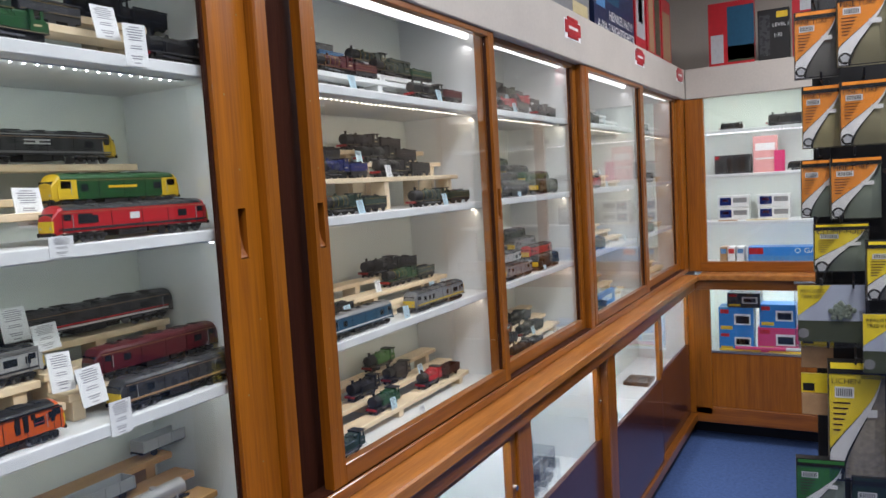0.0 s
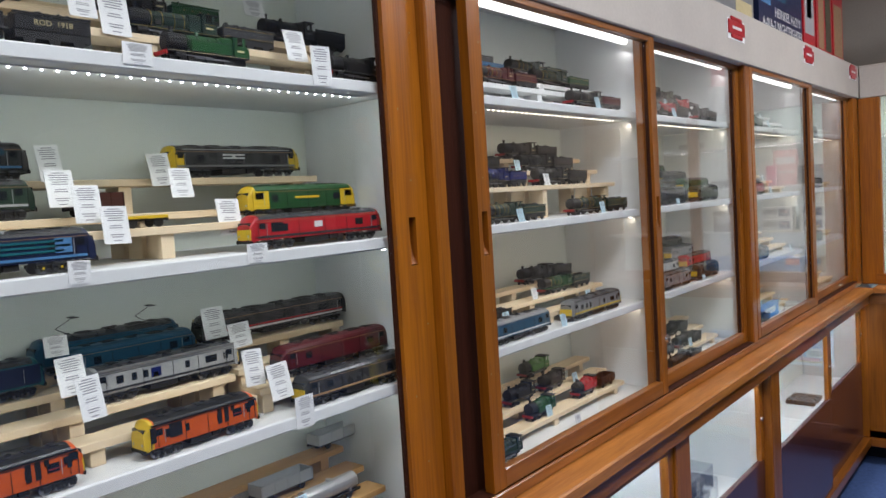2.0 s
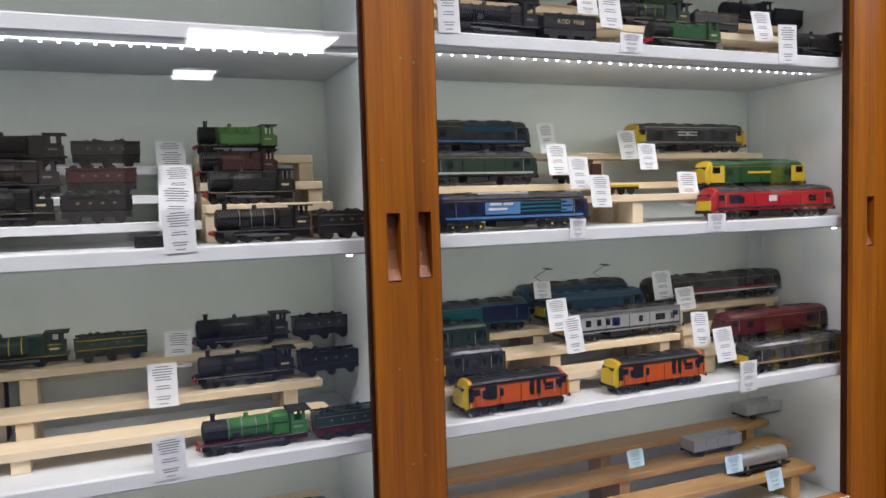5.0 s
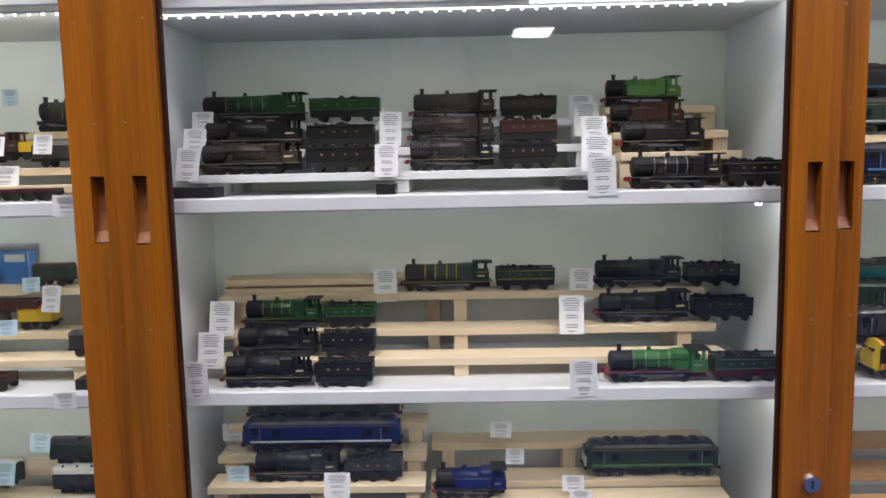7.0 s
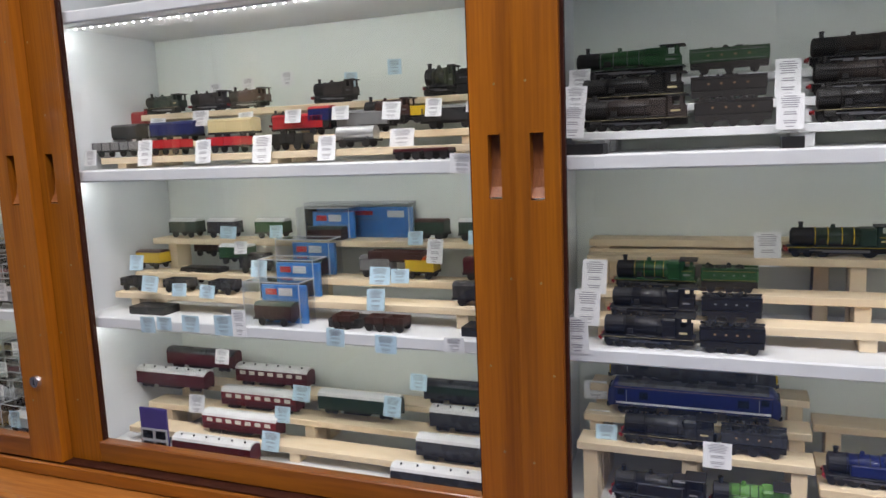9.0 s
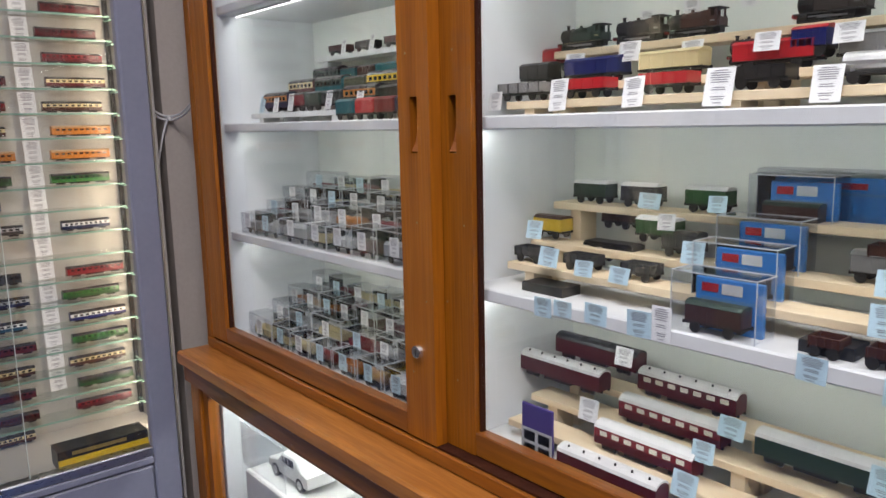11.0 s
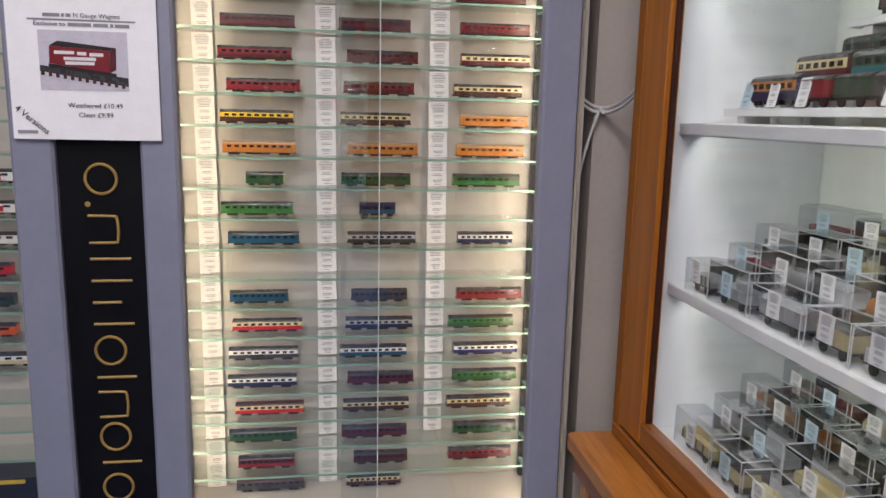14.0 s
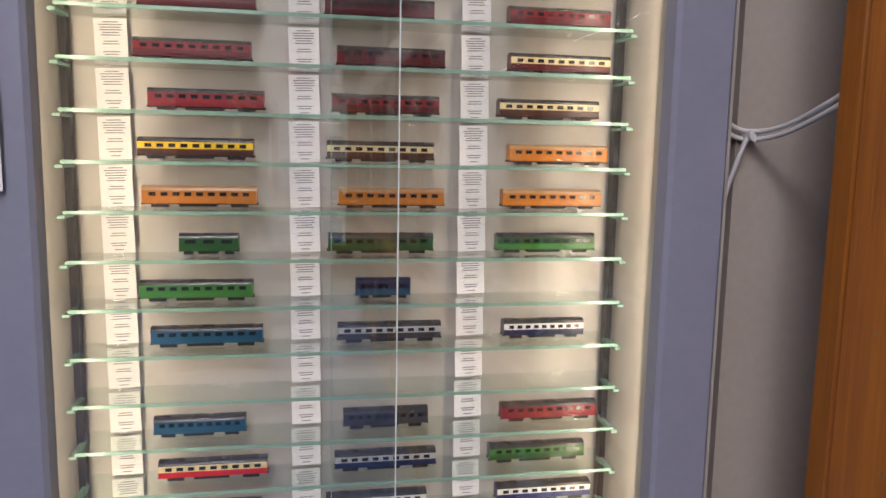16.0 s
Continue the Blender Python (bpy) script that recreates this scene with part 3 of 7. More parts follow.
C = {
    "black": paint(0.014, 0.013, 0.012, 0.36), "soot": paint(0.036, 0.026, 0.021, 0.5), "green": paint(0.016, 0.075, 0.022), "bright_green": paint(0.035, 0.16, 0.035),
    "dark_green": paint(0.022, 0.045, 0.030), "olive": paint(0.055, 0.065, 0.035), "apple": paint(0.10, 0.25, 0.06), "maroon": paint(0.085, 0.010, 0.014),
    "red": paint(0.46, 0.016, 0.022), "orange": paint(0.62, 0.10, 0.012), "yellow": paint(0.72, 0.48, 0.025), "blue": paint(0.008, 0.016, 0.11),
    "rail_blue": paint(0.012, 0.075, 0.135), "navy": paint(0.010, 0.018, 0.060), "sky": paint(0.09, 0.24, 0.46), "teal": paint(0.012, 0.13, 0.15),
    "grey": paint(0.22, 0.22, 0.22), "pale_grey": paint(0.42, 0.43, 0.43), "dark_grey": paint(0.045, 0.045, 0.047, 0.28), "white": paint(0.72, 0.72, 0.70),
    "cream": paint(0.62, 0.52, 0.28), "teak": paint(0.46, 0.16, 0.025), "brown": paint(0.060, 0.022, 0.016), "tan": paint(0.40, 0.24, 0.12),
    "silver": paint(0.55, 0.55, 0.54, 0.35, 0.7), "crimson": paint(0.20, 0.014, 0.020), "box_blue": paint(0.03, 0.22, 0.60), "pink": paint(0.62, 0.05, 0.16), "purple": paint(0.06, 0.04, 0.20),
    "pack_orange": paint(0.80, 0.27, 0.03), "pack_yellow": paint(0.86, 0.66, 0.03),
    "brass": paint(0.55, 0.38, 0.12, 0.3, 0.8),
}

DARK_GLASS = paint(0.015, 0.018, 0.022, 0.12)
UNDER = paint(0.012, 0.011, 0.010, 0.6)
RED_BEAM = paint(0.35, 0.02, 0.02)


def diesel(m, L, col, roof, end, band, label, grilles=2, panto=False, patches=(), wrap=()):
    """Diesel or electric engine. patches: side panels (x0, x1, z0, z1, paint) as shares of length and body height."""
    d = empty("model_locomotive", m, full(label), "model locomotive", "model locomotives")
    w, h, z0, cr = 0.035, 0.0475, 0.0135, 0.80
    k = min(1.0, 0.022 / L)
    body = loft(bmesh.new(), hull(w, h, z0, 0.97, 8, cr), [(-L * 0.484 + 0.010, 1, 1), (L * 0.484 - 0.010, 1, 1)])
    part("body", body, col, d)
    for s in (-1, 1):
        cab = loft(bmesh.new(), hull(w, h, z0, 0.97, 8, cr), [(s * L * 0.489, 0.80, 0.74), (s * (L * 0.487 - 0.004), 0.90, 0.86), (s * (L * 0.484 - 0.007), 0.98, 0.985), (s * (L * 0.484 - 0.0101), 1, 1)])
        part("cab_end", cab, end if s in wrap else col, d)
    part("roof", loft(bmesh.new(), roof_cap(w, h, z0, cr), [(-L * 0.484 + 0.012, 1, 1), (L * 0.484 - 0.012, 1, 1)]), roof, d)
    det = bmesh.new()
    for x, q in ((-0.34, 0.05), (-0.20, 0.09), (-0.02, 0.06), (0.14, 0.11), (0.30, 0.05)):
        bx(det, L * x, L * (x + q), -0.008, 0.008, h, h + 0.0012, 0.0003)
    for x in (-0.25, 0.06, 0.20):
        cyl(det, (L * x, 0.004, h), (L * x, 0.004, h + 0.0018), 0.0035, None, 10)
    part("roof_vents", det, UNDER, d)
    for s in (-1, 1):
        e = s * L * 0.489
        nose = bx(bmesh.new(), e + s * 0.0005, e - s * 0.0035, -w * 0.41, w * 0.41, z0 + 0.001, h * 0.60, 0.0004)
        if len(wrap) > 1:
            for q in (-1, 1):
                bx(nose, e - s * 0.010, e - s * (0.010 + L * 0.055), q * w * 0.485, q * (w * 0.5 + 0.0004), z0 + 0.002, h * 0.70)
        part("cab_front", nose, end, d)
        scr = bmesh.new()
        for q in (-1, 1):
            bx(scr, e - s * 0.0005, e - s * 0.0075, q * 0.0012, q * 0.0125, h * 0.64, h * 0.79)
            bx(scr, e - s * 0.013, e - s * 0.022, q * w * 0.49, q * (w * 0.5 + 0.0007), h * 0.60, h * 0.76)
        part("cab_windows", scr, DARK_GLASS, d)
        buf = bx(bmesh.new(), s * L * 0.480, s * L * 0.4915, -w * 0.45, w * 0.45, 0.0100, 0.0138)
        for q in (-1, 1):
            cyl(buf, (s * L * 0.4915, q * 0.0115, 0.0122), (s * L * 0.5, q * 0.0115, 0.0122), 0.0022, 0.003, 8)
        part("buffer_beam", buf, UNDER, d)
        bo = bmesh.new()
        c = s * L * 0.315
        for q in (-1, 1):
            bx(bo, c - L * 0.115, c + L * 0.115, q * 0.0128, q * 0.0158, 0.0065, 0.0105, 0.0004)
            for k2 in (-0.085, 0, 0.085):
                bx(bo, c + L * k2 - 0.0032, c + L * k2 + 0.0032, q * 0.0155, q * 0.0168, 0.0035, 0.0100)
            for k2 in (-0.043, 0.043):
                cyl(bo, (c + L * k2, q * 0.0165, 0.0045), (c + L * k2, q * 0.0165, 0.0115), 0.0014, None, 6)
            bx(bo, c - L * 0.10, c + L * 0.10, q * 0.0162, q * 0.0170, 0.0088, 0.0096)
        bg = part("bogie", bo, UNDER, d)
        part("wheels", wheels(bmesh.new(), [c - L * 0.085, c, c + L * 0.085], 0.012, 0.0068), STEEL, bg)
    tank = bx(bmesh.new(), -L * 0.13, L * 0.05, -0.0155, 0.0155, 0.005, 0.0134, 0.001)
    bx(tank, L * 0.06, L * 0.13, -0.0145, 0.0145, 0.0065, 0.0134, 0.0006)
    part("fuel_tank", tank, UNDER, d)
    if band:
        bm = bmesh.new()
        for q in (-1, 1):
            bx(bm, -L * 0.44, L * 0.44, q * w * 0.49, q * (w * 0.5 + 0.0005), z0 + 0.0025, z0 + 0.0052)
        part("body_stripe", bm, band, d)
    gr = bmesh.new()
    spots = ((-0.30, 0.05), (0.26, 0.06)) if grilles < 4 else ((-0.33, 0.04), (-0.24, 0.03), (-0.17, 0.03), (0.10, 0.03), (0.24, 0.08), (0.37, 0.03))
    for x, q in spots:
        for y in (-1, 1):
            bx(gr, L * x, L * (x + q), y * w * 0.487, y * (w * 0.5 + 0.0006), h * 0.50, h * 0.70)
    part("grilles", gr, DARK_GLASS, d)
    for x0, x1, za, zb, mat in patches:
        bm = bmesh.new()
        for y in (-1, 1):
            bx(bm, L * x0, L * x1, y * w * 0.487, y * (w * 0.5 + 0.0008), z0 + (h - z0) * za, z0 + (h - z0) * zb)
        part("painted_panel", bm, mat, d)
    seam = bmesh.new()
    for x in (-0.445, -0.39, -0.17, 0.02, 0.19, 0.39, 0.445):
        for y in (-1, 1):
            bx(seam, L * x - 0.00025, L * x + 0.00025, y * w * 0.487, y * (w * 0.5 + 0.0005), z0 + 0.001, h * 0.76)
    part("door_seams", seam, UNDER, d)
    cant = bmesh.new()
    for y in (-1, 1):
        bx(cant, -L * 0.45, L * 0.45, y * w * 0.470, y * (w * 0.487 + 0.0004), h * 0.795, h * 0.807)
    part("cant_rail", cant, C["tan"] if grilles == 2 else C["dark_grey"], d)
    boxes = bmesh.new()
    for s in (-1, 1):
        for k2 in (-0.085, 0, 0.085):
            for y in (-1, 1):
                cyl(boxes, (L * (s * 0.315 + k2), y * 0.0168, 0.0068), (L * (s * 0.315 + k2), y * 0.0176, 0.0068), 0.0013, None, 8)
    part("axle_boxes", boxes, C["yellow"] if col is C["navy"] else C["dark_grey"], d)
    lights = bmesh.new()
    for s in (-1, 1):
        for q in (-0.010, 0.010):
            cyl(lights, (s * L * 0.489, q, h * 0.42), (s * (L * 0.489 + 0.0009), q, h * 0.42), 0.0016, None, 8)
    part("marker_lights", lights, C["pale_grey"], d)
    rail = bmesh.new()
    for s in (-1, 1):
        for y in (-1, 1):
            cyl(rail, (s * (L * 0.489 - 0.0245), y * (w * 0.5 + 0.0008), h * 0.40), (s * (L * 0.489 - 0.0245), y * (w * 0.5 + 0.0008), h * 0.74), 0.0004, None, 5)
    part("handrails", rail, C["pale_grey"], d)
    if panto:
        for s in (-0.25, 0.28):
            bm = bmesh.new()
            cyl(bm, (s * L, 0, h), (s * L - 0.016, 0, h + 0.010), 0.0005, None, 6)
            cyl(bm, (s * L - 0.016, 0, h + 0.010), (s * L + 0.008, 0, h + 0.022), 0.0005, None, 6)
            bx(bm, s * L + 0.004, s * L + 0.012, -0.010, 0.010, h + 0.0215, h + 0.0225)
            part("pantograph", bm, UNDER, d)
    return d


def steam(m, L, col, tend, label, drivers=3, lined=None, smoke=None, k=0.83, cabroof=None, text=""):
    """A steam engine; tend is the tender's paint, or None for a tank engine. The chimney points to -x."""
    d = empty("model_locomotive", m, full(label), "model locomotive", "model locomotives")
    smoke = smoke or UNDER
    E = L * (0.60 if tend else 1.0)
    x0 = -L / 2
    f = x0 + E
    r, zc = 0.0138 * k, 0.0308 * k
    part("boiler", cyl(bmesh.new(), (x0 + E * 0.26, 0, zc), (x0 + E * 0.66, 0, zc), r, r * 1.08, 18), col, d, smooth=True)
    sb = cyl(bmesh.new(), (x0 + E * 0.07, 0, zc), (x0 + E * 0.26, 0, zc), r * 1.02, None, 18)
    cyl(sb, (x0 + E * 0.055, 0, zc), (x0 + E * 0.07, 0, zc), r * 0.7, r * 0.95, 14)
    part("smokebox", sb, smoke, d)
    ch = cyl(bmesh.new(), (x0 + E * 0.15, 0, zc + r * 0.8), (x0 + E * 0.15, 0, zc + r + 0.007 * k), 0.0032 * k, 0.0030 * k, 12)
    cyl(ch, (x0 + E * 0.15, 0, zc + r + 0.007 * k), (x0 + E * 0.15, 0, zc + r + 0.0088 * k), 0.0040 * k, None, 12)
    part("chimney", ch, smoke, d)
    dm = cyl(bmesh.new(), (x0 + E * 0.43, 0, zc + r * 0.8), (x0 + E * 0.43, 0, zc + r + 0.0055 * k), 0.0042 * k, 0.0028 * k, 12)
    part("dome", dm, col, d)
    part("firebox", bx(bmesh.new(), x0 + E * 0.64, x0 + E * 0.80, -r * 1.05, r * 1.05, 0.016 * k, zc + r * 1.04, 0.003 * k), col, d)
    bands = bmesh.new()
    for q in (0.27, 0.38, 0.50, 0.60):
        cyl(bands, (x0 + E * q, 0, zc), (x0 + E * q + 0.001, 0, zc), r * 1.1, None, 18)
    part("boiler_bands", bands, lined or smoke, d)
    cab = bmesh.new()
    w = 0.0165 * k
    for q in (-1, 1):
        bx(cab, x0 + E * 0.79, x0 + E * 0.95, q * w, q * (w - 0.0015), 0.017 * k, 0.034 * k)
        bx(cab, x0 + E * 0.79, x0 + E * 0.835, q * w, q * (w - 0.0015), 0.034 * k, 0.0465 * k)
        bx(cab, x0 + E * 0.90, x0 + E * 0.93, q * w, q * (w - 0.0015), 0.034 * k, 0.0465 * k)
    bx(cab, x0 + E * 0.785, x0 + E * 0.80, -w, w, 0.017 * k, 0.0465 * k)
    part("cab", cab, col, d)
    part("cab_roof", bx(bmesh.new(), x0 + E * 0.775, x0 + E * 0.985, -w - 0.001, w + 0.001, 0.0465 * k, 0.0486 * k, 0.0008), cabroof or smoke, d)
    fr = bx(bmesh.new(), x0 + E * 0.03, f - E * 0.02, -0.0165 * k, 0.0165 * k, 0.0152 * k, 0.0170 * k)
    for q in (-1, 1):
        for i in range(drivers):
            c = x0 + E * (0.34 + 0.40 * i / max(1, drivers - 1))
            bx(fr, c - E * 0.05, c + E * 0.05, q * 0.0135 * k, q * 0.0165 * k, 0.0170 * k, 0.0200 * k, 0.001)
    part("running_plate", fr, C["maroon"] if "maroon frames" in label else col if lined else smoke, d)
    gear = bx(bmesh.new(), x0 + E * 0.27, x0 + E * 0.66, -r * 0.8, r * 0.8, 0.0171 * k, zc - r * 0.4)
    for q in (-1, 1):
        bx(gear, x0 + E * 0.30, x0 + E * 0.36, q * r * 0.7, q * r * 1.12, zc - r * 0.7, zc - r * 0.1, 0.0006)
        cyl(gear, (x0 + E * 0.10, q * r * 1.10, zc + r * 0.25), (x0 + E * 0.78, q * r * 1.10, zc + r * 0.25), 0.0005, None, 5)
    part("boiler_fittings", gear, smoke, d)
    plate = bmesh.new()
    for q in (-1, 1):
        bx(plate, x0 + E * 0.825, x0 + E * 0.905, q * w, q * (w + 0.0003), 0.0245 * k, 0.0272 * k)
        if not lined:
            bx(plate, x0 + E * 0.04, f - E * 0.03, q * 0.0165 * k, q * 0.0168 * k, 0.0160 * k, 0.0164 * k)
    part("number_plate", plate, C["cream"] if int(L * 1000) % 2 else C["grey"], d)
    if lined:
        ln = bmesh.new()
        for q in (-1, 1):
            bx(ln, x0 + E * 0.03, f - E * 0.03, q * 0.0165 * k, q * 0.0169 * k, 0.0158 * k, 0.0164 * k)
            bx(ln, x0 + E * 0.81, x0 + E * 0.93, q * w, q * (w + 0.0003), 0.0315 * k, 0.0322 * k)
        part("lining", ln, lined, d)
    part("frames", bx(bmesh.new(), x0 + E * 0.05, f - E * 0.04, -0.0075 * k, 0.0075 * k, 0.006 * k, 0.0152 * k), C["maroon"] if "maroon frames" in label else UNDER, d)
    wr = 0.0110 * k
    dx = [x0 + E * (0.34 + 0.40 * i / max(1, drivers - 1)) for i in range(drivers)]
    for c in dx:
        part("driving_wheel", wheels(bmesh.new(), [c], 0.0112 * k, wr), UNDER, d)
    part("bogie_wheels", wheels(bmesh.new(), [x0 + E * 0.11, x0 + E * 0.21], 0.0108 * k, wr * 0.55), UNDER, d)
    rod = bmesh.new()
    for q in (-1, 1):
        bx(rod, dx[0], dx[-1], q * 0.0122 * k, q * 0.0130 * k, wr * 0.75, wr * 0.98)
        bx(rod, x0 + E * 0.2, dx[min(1, drivers - 1)], q * 0.0132 * k, q * 0.0138 * k, wr * 0.95, wr * 1.12)
    part("coupling_rods", rod, STEEL, d)
    cy = bmesh.new()
    for q in (-1, 1):
        cyl(cy, (x0 + E * 0.12, q * 0.0135 * k, 0.0115 * k), (x0 + E * 0.22, q * 0.0135 * k, 0.0115 * k), 0.0042 * k, None, 10)
    part("cylinders", cy, smoke, d)
    bb = bx(bmesh.new(), x0 + E * 0.018, x0 + E * 0.034, -0.016 * k, 0.016 * k, 0.0105 * k, 0.0165 * k)
    for q in (-1, 1):
        cyl(bb, (x0, q * 0.0115 * k, 0.0135 * k), (x0 + E * 0.02, q * 0.0115 * k, 0.0135 * k), 0.0028 * k, 0.0014 * k, 8)
    part("buffer_beam", bb, RED_BEAM, d)
    if not tend:
        tk = bmesh.new()
        for q in (-1, 1):
            bx(tk, x0 + E * 0.30, x0 + E * 0.76, q * 0.0100 * k, q * 0.0165 * k, 0.0172 * k, 0.0345 * k, 0.0012)
        part("side_tank", tk, col, d)
        part("bunker", bx(bmesh.new(), x0 + E * 0.95, f - 0.002, -0.0155 * k, 0.0155 * k, 0.0172 * k, 0.032 * k, 0.001), col, d)
    else:
        a, b = f + L * 0.012, L / 2 - 0.003
        tb = bx(bmesh.new(), a, b, -0.0160 * k, 0.0160 * k, 0.0165 * k, 0.0345 * k, 0.0015)
        td = part("tender", tb, tend, d)
        rim = bmesh.new()
        for q in (-1, 1):
            bx(rim, a, b, q * 0.0150 * k, q * 0.0165 * k, 0.0345 * k, 0.0375 * k)
        part("tender_rail", rim, tend, td)
        coal = bmesh.new()
        rnd = random.Random(int(L * 1e5))
        for i in range(26):
            c = (a + (b - a) * rnd.uniform(0.08, 0.75), rnd.uniform(-0.012, 0.012) * k, 0.0350 * k + rnd.uniform(0, 0.0035))
            bmesh.ops.create_icosphere(coal, subdivisions=1, radius=rnd.uniform(0.002, 0.0038), matrix=Matrix.Translation(c))
        part("coal", coal, UNDER, td)
        part("tender_frame", bx(bmesh.new(), a + 0.001, b - 0.001, -0.0150 * k, 0.0150 * k, 0.008 * k, 0.0164 * k), C["maroon"] if "maroon frames" in label else UNDER, td)
        if text:
            words("lettering", text, 0.0085, C["cream"], d.matrix_world @ pose((a + b) / 2, -0.0162 * k - 0.0002, 0.0265 * k, 90, 0, 0), d)
        else:
            lt = bmesh.new()
            for q in (-1, 1):
                for i in range(4):
                    c = a + (b - a) * (0.24 + 0.17 * i)
                    bx(lt, c - 0.0013, c + 0.0013, q * 0.0160 * k, q * (0.0160 * k + 0.0003), 0.0255 * k, 0.0280 * k)
            part("lettering", lt, C["tan"] if int(L * 1000) % 3 == 0 else C["grey"], td)
        part("tender_wheels", wheels(bmesh.new(), [a + (b - a) * q for q in (0.18, 0.5, 0.82)], 0.0155 * k, 0.0068 * k), UNDER, td)
        if lined:
            ln = bmesh.new()
            for q in (-1, 1):
                for z in (0.0190, 0.0325):
                    bx(ln, a + 0.003, b - 0.003, q * 0.0160 * k, q * 0.0164 * k, z * k, (z + 0.0007) * k)
            part("tender_lining", ln, lined, td)
    return d


def coach(m, L, low, high, roof, label, n=9, s=1.0, lit=False, dots=False, name="model_coach"):
    """A passenger coach; s = 1 is the larger scale."""
    d = empty(name, m, full(label), "model coach", "model coaches")
    w, h, z0, cr = 0.035 * s, 0.050 * s, 0.012 * s, 0.74
    body = loft(bmesh.new(), hull(w, h, z0, 0.98, 6, cr), [(-L * 0.49, 1, 1), (L * 0.49, 1, 1)])
    part("body", body, low, d)
    zm = z0 + (h - z0) * 0.36
    zt = z0 + (h - z0) * cr
    if high is not low:
        bm = bmesh.new()
        for q in (-1, 1):
            bx(bm, -L * 0.489, L * 0.489, q * w * 0.475, q * (w * 0.5 + 0.0003 * s), zm, zt)
        part("upper_panels", bm, high, d)
    part("roof", loft(bmesh.new(), roof_cap(w, h, z0, cr, 0.0008 * s), [(-L * 0.492, 1, 1), (L * 0.492, 1, 1)]), roof, d)
    if n:
        part("windows", side_windows(bmesh.new(), -L * 0.45, L * 0.45, n, w, (zt - zm) * 0.55, zm + (zt - zm) * 0.2, w / 2 + 0.0004 * s, 0.58), paint(0.75, 0.72, 0.6) if lit else DARK_GLASS, d)
    if dots:
        bm = bmesh.new()
        for i in range(6):
            c = -L * 0.4 + L * 0.16 * i
            cyl(bm, (c, -w * 0.2, h * 0.985), (c, -w * 0.2, h + 0.003 * s), 0.0022 * s, 0.0016 * s, 8)
        part("roof_vents", bm, UNDER, d)
    for q in (-1, 1):
        bo = bmesh.new()
        c = q * L * 0.34
        for y in (-1, 1):
            bx(bo, c - L * 0.075, c + L * 0.075, y * 0.011 * s, y * 0.0145 * s, 0.004 * s, 0.011 * s)
        bg = part("bogie", bo, UNDER, d)
        part("wheels", wheels(bmesh.new(), [c - L * 0.05, c + L * 0.05], 0.0108 * s, 0.006 * s, 0.002 * s), STEEL, bg)
    un = bx(bmesh.new(), -L * 0.47, L * 0.47, -0.008 * s, 0.008 * s, 0.0095 * s, 0.0121 * s)
    bx(un, -L * 0.18, L * 0.14, -0.014 * s, 0.014 * s, 0.005 * s, 0.0121 * s)
    for q in (-1, 1):
        for y in (-1, 1):
            cyl(un, (q * L * 0.47, y * 0.0105 * s, 0.0115 * s), (q * L * 0.5, y * 0.0105 * s, 0.0115 * s), 0.002 * s, 0.0026 * s, 6)
    part("underframe", un, UNDER, d)
    return d


